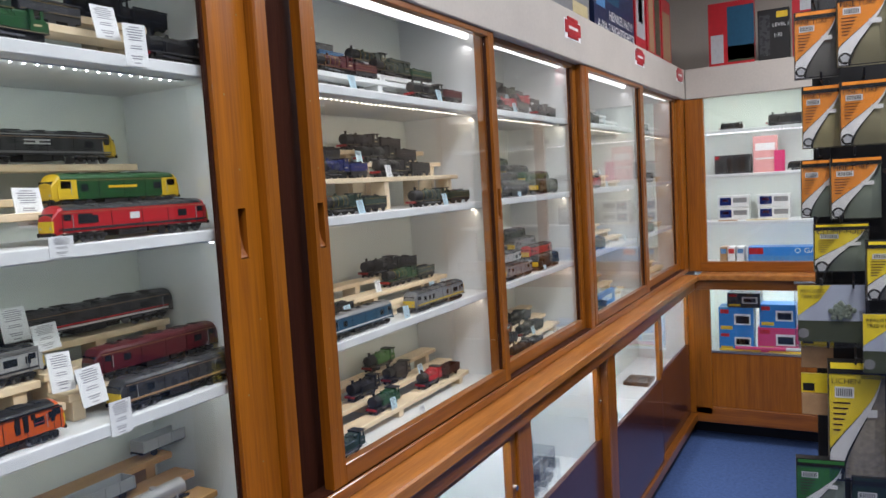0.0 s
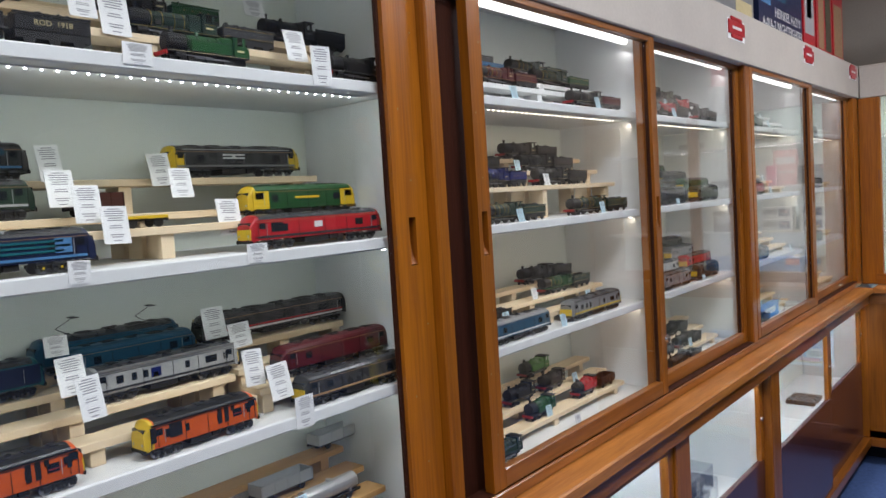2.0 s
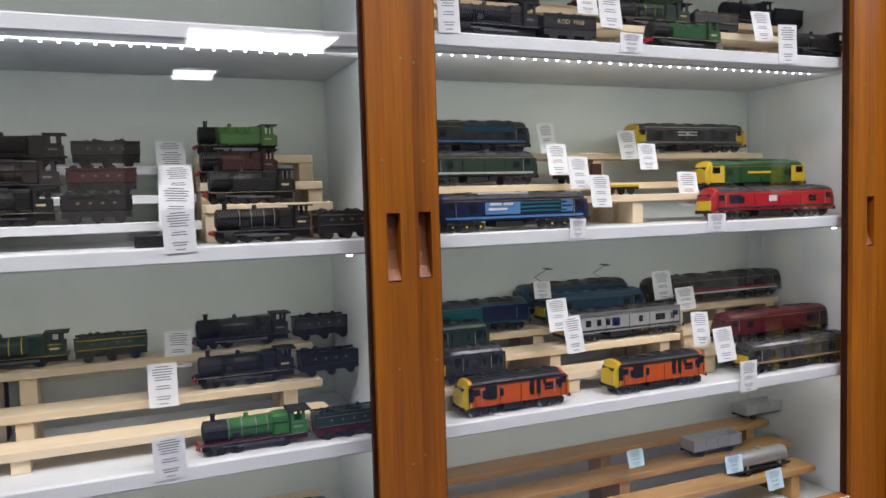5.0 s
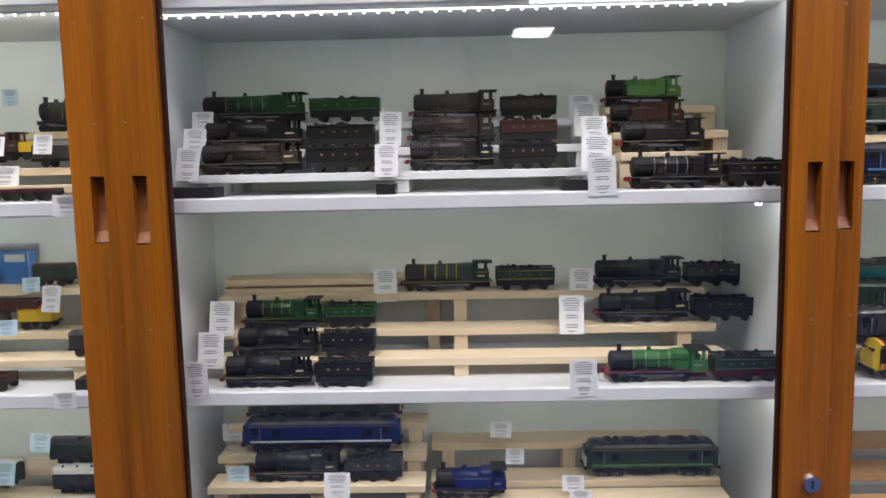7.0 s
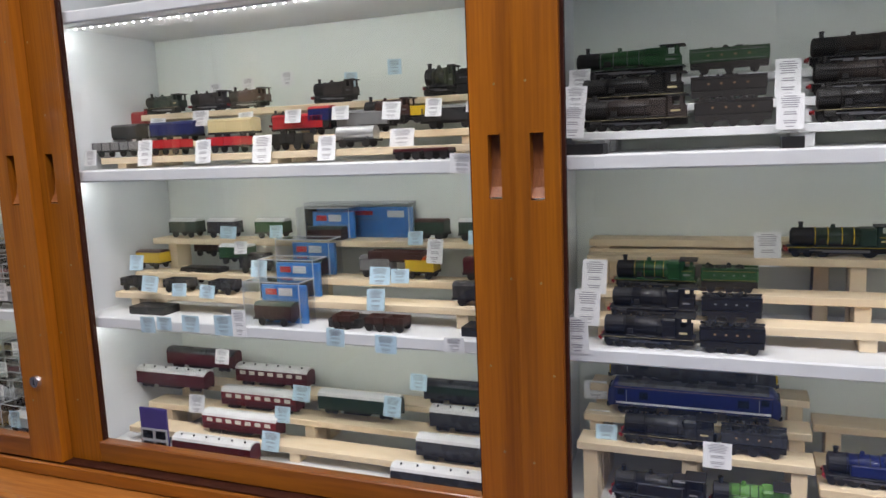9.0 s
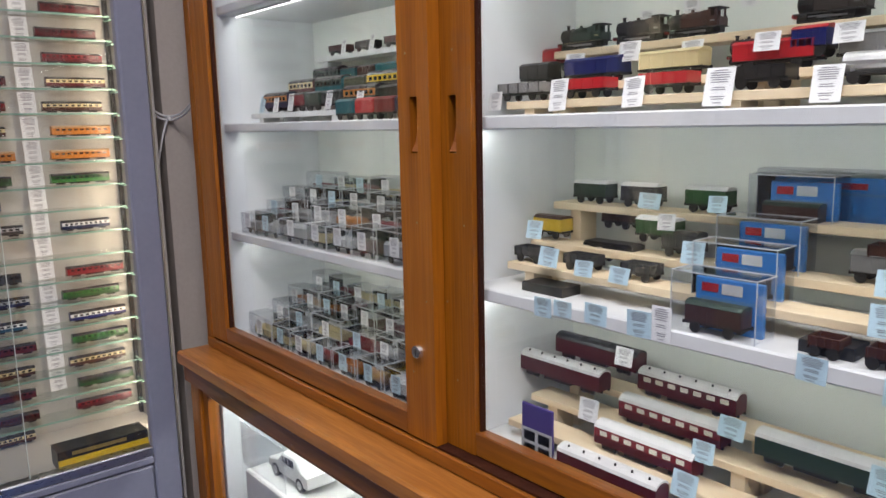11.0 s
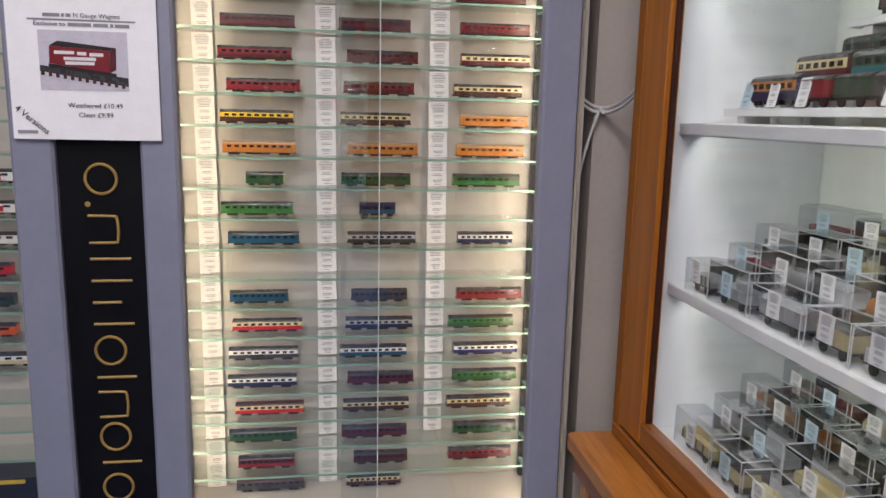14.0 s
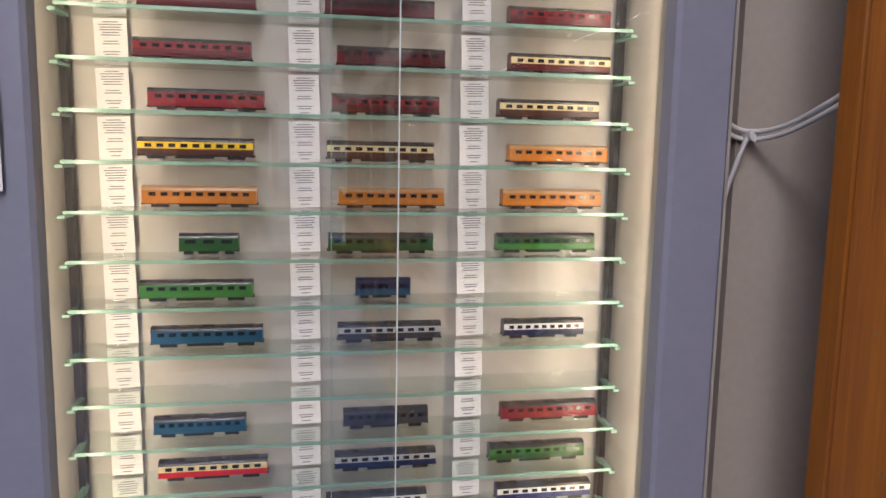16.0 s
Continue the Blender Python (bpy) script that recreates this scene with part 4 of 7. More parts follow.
def wagon(m, L, col, roof, label, kind="van", h=0.040, w=0.032):
    d = empty("model_wagon", m, full(label), "model wagon", "model wagons")
    z0 = 0.011
    if kind == "van":
        bm = bx(bmesh.new(), -L * 0.47, L * 0.47, -w / 2, w / 2, z0, h * 0.88, 0.0006)
        part("body", bm, col, d)
        part("roof", loft(bmesh.new(), [(-w * 0.53, h * 0.86), (-w * 0.3, h * 0.97), (0, h), (w * 0.3, h * 0.97), (w * 0.53, h * 0.86)], [(-L * 0.485, 1, 1), (L * 0.485, 1, 1)]), roof, d)
        ribs = bmesh.new()
        for i in range(6):
            x = -L * 0.46 + L * 0.184 * i
            for q in (-1, 1):
                bx(ribs, x - 0.0005, x + 0.0005, q * w / 2, q * (w / 2 + 0.0006), z0, h * 0.86)
        part("ribs", ribs, col, d)
    elif kind == "open":
        bm = bmesh.new()
        for q in (-1, 1):
            bx(bm, -L * 0.47, L * 0.47, q * w / 2, q * (w / 2 - 0.0016), z0, h * 0.72)
            bx(bm, q * L * 0.47, q * (L * 0.47 - 0.0016), -w / 2 + 0.0017, w / 2 - 0.0017, z0, h * 0.72)
        bx(bm, -L * 0.468, L * 0.468, -w / 2 + 0.0017, w / 2 - 0.0017, z0, z0 + 0.002)
        part("body", bm, col, d)
        ribs = bmesh.new()
        for i in range(5):
            x = -L * 0.45 + L * 0.225 * i
            for q in (-1, 1):
                bx(ribs, x - 0.0008, x + 0.0008, q * w / 2, q * (w / 2 + 0.001), z0, h * 0.72)
        part("ribs", ribs, roof, d)
    elif kind == "tank":
        part("tank", cyl(bmesh.new(), (-L * 0.45, 0, h * 0.58), (L * 0.45, 0, h * 0.58), h * 0.33, None, 18), col, d, smooth=False)
        bm = cyl(bmesh.new(), (0, 0, h * 0.88), (0, 0, h * 1.0), 0.004, None, 10)
        for q in (-0.3, 0.3):
            bx(bm, q * L - 0.002, q * L + 0.002, -w * 0.4, w * 0.4, z0, h * 0.45)
        part("filler", bm, roof, d)
    else:
        part("deck", bx(bmesh.new(), -L * 0.47, L * 0.47, -w / 2, w / 2, z0, z0 + 0.004, 0.0005), col, d)
    part("solebar", bx(bmesh.new(), -L * 0.48, L * 0.48, -w * 0.42, w * 0.42, 0.008, z0, 0.0004), UNDER, d)
    for q in (-1, 1):
        part("wheelset", wheels(bmesh.new(), [q * L * 0.28], 0.0125, 0.006), UNDER, d)
    buf = bmesh.new()
    for q in (-1, 1):
        for y in (-1, 1):
            cyl(buf, (q * L * 0.48, y * 0.0105, 0.0098), (q * L * 0.5, y * 0.0105, 0.0098), 0.0022, None, 6)
    part("buffers", buf, UNDER, d)
    return d


_cards = {}


def card(m, w=0.036, h=0.05, mat=None, lean=-12):
    """A printed price card leaning back a little; base at the pose."""
    mat = mat or PAPER
    key = (round(w, 3), round(h, 3), mat.name)
    m = m @ pose(0, 0, 0, lean, (int(abs(m.translation.y) * 1e4) * 7 % 13 - 6) * 0.45, 0)
    if key in _cards:
        return copy_thing(_cards[key], m)
    d = empty("price_card", m, "pale blue printed price card" if mat is PAPER_BLUE else "white printed price card", "price card", "price cards")
    part("sheet", boxed(-w / 2, w / 2, -0.0003, 0.0003, 0, h), mat, d)
    bm = bmesh.new()
    rows = ((0.92, 0.55), (0.86, 0.85), (0.80, 0.75), (0.74, 0.8), (0.68, 0.6), (0.62, 0.7), (0.48, 0.5), (0.42, 0.6), (0.24, 0.6), (0.18, 0.5), (0.08, 0.35))
    for z, k in rows:
        bx(bm, -w * 0.42 * k, w * 0.42 * k, -0.0006, -0.0004, h * z - h * 0.012, h * z + h * 0.012)
    part("print", bm, INK, d)
    _cards[key] = d
    return d


def riser(label, y0, y1, planks, base, blocks=3, mat=None):
    """Stepped plank stand: planks are (front x, top z)."""
    d = empty("display_riser", None, label, "display riser", "display risers")
    for x, z in planks:
        part("plank", bx(bmesh.new(), x - 0.044, x, y0, y1, z - 0.010, z, 0.0008), mat or PINE, d)
        for i in range(blocks):
            y = y0 + (y1 - y0) * (0.06 + 0.88 * i / max(1, blocks - 1))
            if z - 0.0105 > base + 0.004:
                part("block", bx(bmesh.new(), x - 0.040, x - 0.004, y - 0.009, y + 0.009, base + 0.0003, z - 0.0102, 0.0006), mat or PINE, d)
    return d


def carton(m, w, d_, h, col, label, stripes=(), cat="model box"):
    """A printed carton; stripes are (x0, x1, z0, z1, material) panels on its front, as shares."""
    d = empty("model_box", m, full(label), cat, "boxes")
    part("box", bx(bmesh.new(), -w / 2, w / 2, 0, d_, 0, h, 0.0008), col, d)
    for a, b, c, e, mat in stripes:
        part("printed_panel", boxed(-w / 2 + w * a, -w / 2 + w * b, -0.0006, -0.0001, h * c, h * e), mat, d)
    return d


def clear_case(m, w, d_, h, label="clear plastic display case for a model"):
    d = empty("clear_case", m, label, "plastic case", "clear cases")
    bm = bmesh.new()
    t = 0.0008
    bx(bm, -w / 2, w / 2, 0, t, 0, h)
    bx(bm, -w / 2, w / 2, d_ - t, d_, 0, h)
    bx(bm, -w / 2, -w / 2 + t, t, d_ - t, 0, h)
    bx(bm, w / 2 - t, w / 2, t, d_ - t, 0, h)
    bx(bm, -w / 2, w / 2, 0, d_, h, h + t)
    o = part("cover", bm, ACRYLIC, d)
    e = bmesh.new()
    for y in (-0.0003, d_ - 0.0005):
        bx(e, -w / 2, w / 2, y, y + 0.0009, h, h + 0.0012)
    for x in (-w / 2 - 0.0003, w / 2 - 0.0006):
        bx(e, x, x + 0.0009, 0.0007, d_ - 0.0006, h, h + 0.0012)
        bx(e, x, x + 0.0009, -0.0003, 0.0006, 0, h)
    part("cover_edges", e, ACRYLIC_EDGE, d, "bright moulded edges")
    o.visible_shadow = False
    return d


def W(x, y, z):
    """Pose in the long run: the model's length along the wall, its near side to the aisle."""
    return pose(x, y, z, 0, 0, 90)


def G(x, y, z):
    """Pose in the grey cabinets, which face the other way along the aisle."""
    return pose(x, y, z, 0, 0, 180)


ROW = (-0.700, -0.748, -0.796, -0.844)


# ---- stepped stands inside the cases ----
S1, S2, S3, S0 = LEVELS[0], LEVELS[1], LEVELS[2], ZB
PALE = "raw pine plank stand stepped up to the back of the shelf"


def stand(bay, base, tops, y0=None, y1=None, mat=None):
    a, b = BAYS[bay]
    planks = [(-0.676 - 0.048 * (i + 1), base + t) for i, t in enumerate(tops)]
    riser(PALE, (a + 0.03) if y0 is None else y0, (b - 0.05) if y1 is None else y1, planks, base, 3, mat)


stand("a", S1, (0.037, 0.067, 0.085))
stand("a", S2, (0.041, 0.059, 0.106))
stand("a", S3, (0.030, 0.055, 0.076), 0.20, 0.645)
riser(PALE, 0.20, 0.645, [(-0.8615, S3 + 0.088)], S3, 3)
stand("a", S3, (0.037, 0.060, 0.088), 0.65, 0.90)
stand("a", S0, (0.05, 0.075, 0.10), 0.20, 0.88, OLD_PINE)
stand("b", S2, (0.026, 0.056, 0.091), -0.58, -0.06, WHITE)
stand("b", S2, (0.043, 0.069, 0.104), -0.055, 0.09)
stand("b", S3, (0.025, 0.052, 0.0905))
stand("b", S0, (0.0875, 0.109, 0.135), -0.58, -0.30)
stand("b", S0, (0.062, 0.0705, 0.105), -0.295, 0.09)
stand("d", S2, (0.018, 0.0395, 0.088))
stand("d", S3, (0.030, 0.055, 0.106))
stand("d", S0, (0.026, 0.052, 0.075))
stand("c", S2, (0.020, 0.046, 0.070), None, None, WHITE)
for bay in "pqrs":
    stand(bay, S1, (0.036, 0.062, 0.09) if bay == "p" else (0.03, 0.06, 0.09), None, None, WHITE)
    stand(bay, S2, (0.070, 0.104, 0.135) if bay == "p" else (0.024, 0.048, 0.072))
    stand(bay, S3, (0.024, 0.048, 0.072))
    stand(bay, S0, (0.026, 0.052, 0.078))
# spare planks leaning at the back of the steam case, dark card blocks under the stands
riser("stack of spare pine planks behind the engines", -0.585, -0.27, [(-0.852, S3 + 0.095), (-0.854, S3 + 0.108)], S3, 2)
for x, y, z, w in ((-0.70, -0.565, S2, 0.06), (-0.70, -0.335, S2, 0.022), (-0.70, -0.115, S2, 0.03), (-0.715, -0.90, S3, 0.05), (-0.72, -1.26, S3, 0.07), (-0.74, 0.45, S0, 0.03), (-0.76, 0.66, S0, 0.03), (-0.71, -0.70, S3, 0.045)):
    tagged(put("card_block", boxed(x - 0.018, x + 0.018, y - w / 2, y + w / 2, z + 0.0002, z + 0.0125), BLACK), "small black block propping up a plank", "prop block", "prop blocks")


# ---- the far cases of the long run, seen at a slant ----
rnd = random.Random(7)
out_p = (
    (S1, 3, 1.30, 0.22, "black", "black"), (S1, 2, 1.27, 0.22, "sky", "sky"), (S1, 1, 1.325, 0.213, "maroon", "maroon"), (S1, 3, 1.60, 0.26, "dark_green", "dark_green"),
    (S1, 2, 1.625, 0.26, "dark_green", "green"), (S1, 0, 1.611, 0.237, "black", "maroon"), (S2, 3, 1.544, 0.235, "soot", "soot"), (S2, 2, 1.536, 0.235, "black", "soot"),
    (S2, 1, 1.522, 0.223, "black", "black"), (S2, 1, 1.290, 0.165, "blue", "blue"), (S2, 0, 1.605, 0.27, "dark_green", "dark_green"), (S2, 0, 1.256, 0.215, "dark_green", "dark_green"),
    (S2, 2, 1.26, 0.17, "black", "black"), (S3, 3, 1.590, 0.23, "black", "black"), (S3, 2, 1.600, 0.22, "green", "dark_green"), (S3, 1, 1.20, 0.18, "black", "black"),
)
STEPS = (0, 0.024, 0.048, 0.072)
P_TOP, P_MID = (0, 0.036, 0.062, 0.09), (0, 0.070, 0.104, 0.135)
for z, r, y, L, a, b in out_p:
    tz = P_TOP[r] if z == S1 else P_MID[r] if z == S2 else STEPS[r]
    steam(W(ROW[r], y, z + tz), L, C[a], C[b], a.replace("_", " ") + " tender engine on a plank stand", 3, C["brass"] if "green" in a or a == "maroon" else None)
diesel(W(ROW[0], 1.557, S3), 0.24, C["grey"], C["dark_grey"], C["yellow"], C["yellow"], "grey and yellow diesel locomotive", 5)
diesel(W(ROW[0], 1.245, S3), 0.22, C["rail_blue"], C["grey"], C["navy"], C["white"], "blue electric locomotive with grey roof", 3)
for y, r, a, L in ((1.518, 3, "apple", 0.109), (1.517, 2, "soot", 0.095), (1.381, 2, "black", 0.105), (1.387, 1, "green", 0.10), (1.18, 0, "dark_green", 0.10), (1.585, 1, "red", 0.09)):
    steam(W(ROW[r], y, S0 + (0, 0.026, 0.052, 0.078)[r]), L, C[a], None, a.replace("_", " ") + " industrial tank engine", 2, None, None, 0.85)
wagon(W(ROW[1], 1.68, S0 + 0.026), 0.075, C["brown"], C["brown"], "brown open wagon", "open")
for key, lo, hi, count in (("q", 1.88, 2.45, 2), ("r", 2.60, 3.22, 1), ("s", 3.36, 3.98, 1)):
    for z in (S1, S2, S3, S0):
        for r in (3, 2, 1, 0):
            if (key == "r" and r in (1, 3)) or (key == "s" and (r in (1, 3) or z == S0)) or (z == S0 and r == 3):
                continue
            y = lo + rnd.uniform(0.02, 0.10)
            for i in range(count):
                L = rnd.uniform(0.15, 0.23) if key == "q" else rnd.uniform(0.18, 0.24)
                tz = (0, 0.03, 0.06, 0.09)[r] if z == S1 else ((0, 0.026, 0.052, 0.078)[r] if z == S0 else STEPS[r])
                pick = rnd.choice(("red", "olive", "dark_green", "green", "pale_grey", "black", "black", "grey"))
                if y + L > hi:
                    break
                if z in (S1, S0) or (r == 2 and i == 0):
                    steam(W(ROW[r], y + L / 2, z + tz), L, C[pick if pick != "pale_grey" else "soot"], C["black"], pick.replace("_", " ") + " tender engine on a stand", 3)
                else:
                    diesel(W(ROW[r], y + L / 2, z + tz), L, C[pick], C["dark_grey"], C["yellow"], None, pick.replace("_", " ") + " diesel locomotive with yellow ends")
                y += L + rnd.uniform(0.02, 0.10)
for bay, ys in (("p", (1.16, 1.26, 1.37, 1.47, 1.60)), ("q", (1.92, 2.04, 2.18, 2.33)), ("r", (2.7, 2.9, 3.1))):
    for z in (S1, S2, S3, S0):
        for i, y in enumerate(ys):
            r = (i * 2 + int(z * 10)) % 3
            card(W(ROW[r] + 0.02, y + 0.03 * ((i * 7) % 3 - 1), z + (P_MID[r] if z == S2 and bay == "p" else STEPS[r])), 0.022, 0.026, PAPER_BLUE if i % 3 else PAPER)

# ---- the case beside the corner: coaches above, cased wagons below ----
mix = ("maroon", "brown", "navy", "black", "dark_green", "dark_grey", "black", "teal", "crimson", "olive")
for r, (x, tz, s_) in enumerate(((-0.742, 0.0205, 0.80), (-0.79, 0.0465, 0.80), (-0.838, 0.0705, 0.80))):
    y = -2.06 + 0.02 * r
    while y < -1.52:
        L = rnd.choice((0.055, 0.07, 0.10, 0.13))
        a = C[rnd.choice(mix)]
        m = W(x, y + L / 2, S2 + tz)
        if L > 0.12:
            coach(m, L, a, rnd.choice((a, a, C["yellow"], C["pale_grey"])), C["dark_grey"], "small railcar with bright end on a white plank", 8, s_)
        elif L > 0.09:
            coach(m, L, a, C[rnd.choice(("cream", "dark_green", "teak"))], C["dark_grey"], "short two-colour coach on a white plank", 6, s_)
        else:
            wagon(m, L, a, rnd.choice((a, C["dark_grey"])), "painted container wagon on a white plank", "van", 0.036, 0.028)
        y += L + 0.006
top = riser("upper white plank on blocks behind the wagons", -2.05, -1.50, [(-0.85, S2 + 0.135)], S2, 2, WHITE)
for i, y in enumerate((-1.98, -1.88, -1.78, -1.68, -1.58)):
    wagon(W(-0.872, y, S2 + 0.1352), 0.06, C[("brown", "black", "maroon", "dark_green", "crimson")[i]], C["dark_grey"], "tiny goods wagon on the upper plank", "open", 0.03, 0.026)
    card(W(-0.853, y + 0.035, S2 + 0.1352), 0.016, 0.032)
for y, a in ((-1.70, "teal"), (-1.64, "red"), (-1.585, "crimson"), (-1.53, "navy")):
    wagon(W(-0.705, y, S2 + 0.0002), 0.052, C[a], C[a], "small " + a.replace("_", " ") + " container wagon", "van", 0.036, 0.026)
for y, blue in ((-2.06, 1), (-2.0, 0), (-1.94, 0), (-1.80, 0), (-1.70, 0)):
    card(W(-0.722, y, S2 + 0.021), 0.02, 0.034, PAPER_BLUE if blue else PAPER)
for z, n_rows in ((S3, 4), (S0, 4)):
    for r in range(n_rows):
        y = -2.10 + 0.02 * (r % 2)
        x = -0.682 - 0.05 * r
        lift = 0.024 * r
        if r:
            tagged(put("case_step", bx(bmesh.new(), x - 0.044, x, -2.13, -1.46, z + 0.0003, z + lift - 0.0003, 0.0008), WHITE), "white step under the plastic cases", "display step", "display steps")
        while y < -1.50:
            L = rnd.choice((0.058, 0.066, 0.074, 0.09, 0.105))
            a = C[rnd.choice(("brown", "grey", "pale_grey", "tan", "maroon", "olive", "cream", "teak", "white", "crimson"))]
            hc = rnd.choice((0.044, 0.050, 0.054))
            clear_case(W(x, y + L / 2, z + lift) @ pose(0, 0, 0, 0, 0, rnd.uniform(-3, 3)), L, 0.042, hc)
            wagon(W(x - 0.021, y + L / 2, z + lift + 0.001), L * 0.84, a, rnd.choice((C["dark_grey"], C["pale_grey"], a)), "small goods wagon inside a clear case", rnd.choice(("van", "open", "open", "tank")), 0.034, 0.026)
            card(W(x + 0.0015, y + L * 0.5, z + lift + 0.016), 0.024, 0.030, PAPER_BLUE if rnd.random() < 0.25 else PAPER, 0)
            y += L + 0.006

# ---- boxed and loose extras in the wagon case ----
for i, (y, x, z) in enumerate(((-1.007, -0.68, S3), (-1.012, -0.728, S3 + 0.0245), (-1.012, -0.776, S3 + 0.0485), (-1.00, -0.822, S3 + 0.0925))):
    L = 0.095
    clear_case(W(x, y, z), L, 0.04, 0.064, "clear plastic case with a blue card insert")
    carton(W(x - 0.026, y + 0.004, z), L * 0.8, 0.006, 0.056, C["box_blue"], "blue printed card insert with red badge", ((0.1, 0.35, 0.74, 0.9, C["red"]), (0.4, 0.7, 0.72, 0.92, C["white"]), (0.1, 0.9, 0.58, 0.64, C["sky"])))
    wagon(W(x - 0.013, y, z + 0.001), 0.066, C["brown"], C["dark_green"], "boxed model van with a dark green side", "van", 0.034, 0.022)
clear_case(W(-0.866, -0.965, S3 + 0.0925), 0.19, 0.03, 0.068, "large clear case with a blue printed card")
carton(W(-0.885, -0.96, S3 + 0.0925), 0.175, 0.006, 0.060, C["box_blue"], "large blue printed card in a clear case", ((0.3, 0.6, 0.78, 0.9, C["red"]), (0.75, 0.92, 0.72, 0.9, C["white"]), (0.3, 0.7, 0.66, 0.71, C["sky"])))
carton(W(-0.695, -1.262, S0 + 0.0), 0.055, 0.004, 0.075, C["purple"], "dark purple leaflet with four small pictures", ((0.08, 0.45, 0.32, 0.5, C["dark_grey"]), (0.55, 0.92, 0.32, 0.5, C["dark_grey"]), (0.08, 0.45, 0.06, 0.26, C["dark_grey"]), (0.55, 0.92, 0.06, 0.26, C["dark_grey"]), (0.0, 1.0, 0.0, 0.55, C["pale_grey"])), "leaflet")

# ---- coaches in the grey cabinets ----
ROWS = (
    ("maroon maroon dark_grey", "maroon maroon dark_grey", "maroon crimson dark_grey"), ("maroon crimson dark_grey", "maroon maroon dark_grey", "maroon cream dark_grey"),
    ("crimson crimson dark_grey", "maroon crimson dark_grey", "brown cream dark_grey"), ("brown yellow dark_grey", "brown cream dark_grey", "teak teak tan"),
    ("teak teak tan", "teak teak tan", "teak teak tan"), ("green green dark_grey s", "green green dark_grey", "bright_green green dark_grey"),
    ("bright_green bright_green dark_grey", "rail_blue navy navy s", ""), ("rail_blue rail_blue dark_grey", "dark_grey pale_grey dark_grey", "navy white dark_grey m"),
    ("", "", ""), ("rail_blue rail_blue dark_grey m", "dark_grey dark_grey dark_grey m", "crimson crimson dark_grey"),
    ("red cream dark_grey", "navy pale_grey dark_grey", "green bright_green dark_grey"), ("dark_grey white dark_grey", "rail_blue white dark_grey", "blue white dark_grey"),
    ("navy white dark_grey", "maroon maroon dark_grey", "green bright_green dark_grey"), ("red cream brown", "brown cream dark_grey", "brown cream dark_grey"),
    ("green green dark_grey", "maroon maroon dark_grey", "green dark_green dark_grey"), ("crimson maroon dark_grey m", "brown maroon dark_grey m", "maroon crimson dark_grey"),
    ("dark_grey dark_grey brown", "brown cream dark_grey m", ""),
)
COLS, YC = (-0.060, -0.273, -0.483), -2.527
for k in range(-3, 17):
    z = max(0.6525, SHELF_TOP - SHELF_STEP * k + 0.0002)
    for c, spec in enumerate(ROWS[k] if k >= 0 else ("maroon crimson dark_grey", "crimson maroon dark_grey", "maroon maroon dark_grey")):
        if not spec:
            continue
        lo, hi, rf, *size = spec.split()
        L = 0.130 if not size else (0.068 if size[0] == "s" else 0.108)
        dx = 0.008 * math.sin(k * 2.3 + c * 1.7)
        tone = lo.replace("_", " ") if lo == hi else lo.replace("_", " ") + " and " + hi.replace("_", " ")
        coach(G(COLS[c] + dx, YC, z), L, C[lo], C[hi], C[rf], tone + (" model coach" if L > 0.07 else " short model van") + " on a glass shelf", 9 if L > 0.1 else 3, 0.53)
    for x in (0.039, -0.178, -0.388):
        if k < 15 or x > -0.3:
            card(G(x, -2.551, z), 0.036, 0.049, None, -2)
for x, w in ((-0.06, 0.19), (-0.415, 0.19)):
    carton(G(x, -2.302, 0.6525), w, 0.06, 0.044, C["black"], "black and yellow boxed train set lying flat", ((0.0, 1.0, 0.02, 0.56, C["yellow"]), (0.15, 0.75, 0.70, 0.88, C["brass"])))
# next cabinet along
for k, spec in ((5, "white red dark_grey"), (6, "white red dark_grey"), (7, "white dark_grey dark_grey"), (11, "cream tan dark_grey")):
    lo, hi, rf = spec.split()
    for x in (0.26, 0.40, 0.55):
        o = coach(G(x, YC, SHELF_TOP - SHELF_STEP * k + 0.0002), 0.125, C[lo], C["white"], C[rf], "white model coach with dark windows and red doors", 6, 0.53)
        if hi == "red":
            bm = bmesh.new()
            for q in (-0.36, 0.1):
                bx(bm, q * 0.125, q * 0.125 + 0.010, -0.0102, -0.0098, 0.008, 0.018)
            part("doors", bm, C["red"], o)
for k, lo, en in ((8, "red", "white"), (9, "dark_green", "yellow"), (10, "orange", "yellow")):
    for x in (0.265, 0.43):
        coach(G(x, YC, SHELF_TOP - SHELF_STEP * k + 0.0002), 0.115, C[lo], C[lo], C["dark_grey"], lo.replace("_", " ") + " small scale diesel locomotive", 3, 0.53, name="model_locomotive")
    card(G(0.335, -2.545, SHELF_TOP - SHELF_STEP * k), 0.034, 0.047, None, -4)
for k in (1, 2, 3):
    coach(G(0.265, YC, SHELF_TOP - SHELF_STEP * k + 0.0002), 0.07, C["black"], C["black"], C["dark_grey"], "small dark model locomotive", 0, 0.53, name="model_locomotive")
    card(G(0.335, -2.545, SHELF_TOP - SHELF_STEP * k), 0.034, 0.047, None, -4)
for k in range(1, 15):
    for x in (0.95, 1.12, 1.30, 1.48, 0.52, 0.70):
        card(G(x, -2.545, SHELF_TOP - SHELF_STEP * k + 0.0002), 0.034, 0.047, None, -4)
    if k % 3:
        coach(G(1.21, YC, SHELF_TOP - SHELF_STEP * k + 0.0002), 0.12, C[("teak", "maroon", "navy")[k % 3]], C["cream"], C["dark_grey"], "two-tone model coach on a glass shelf", 6, 0.53)
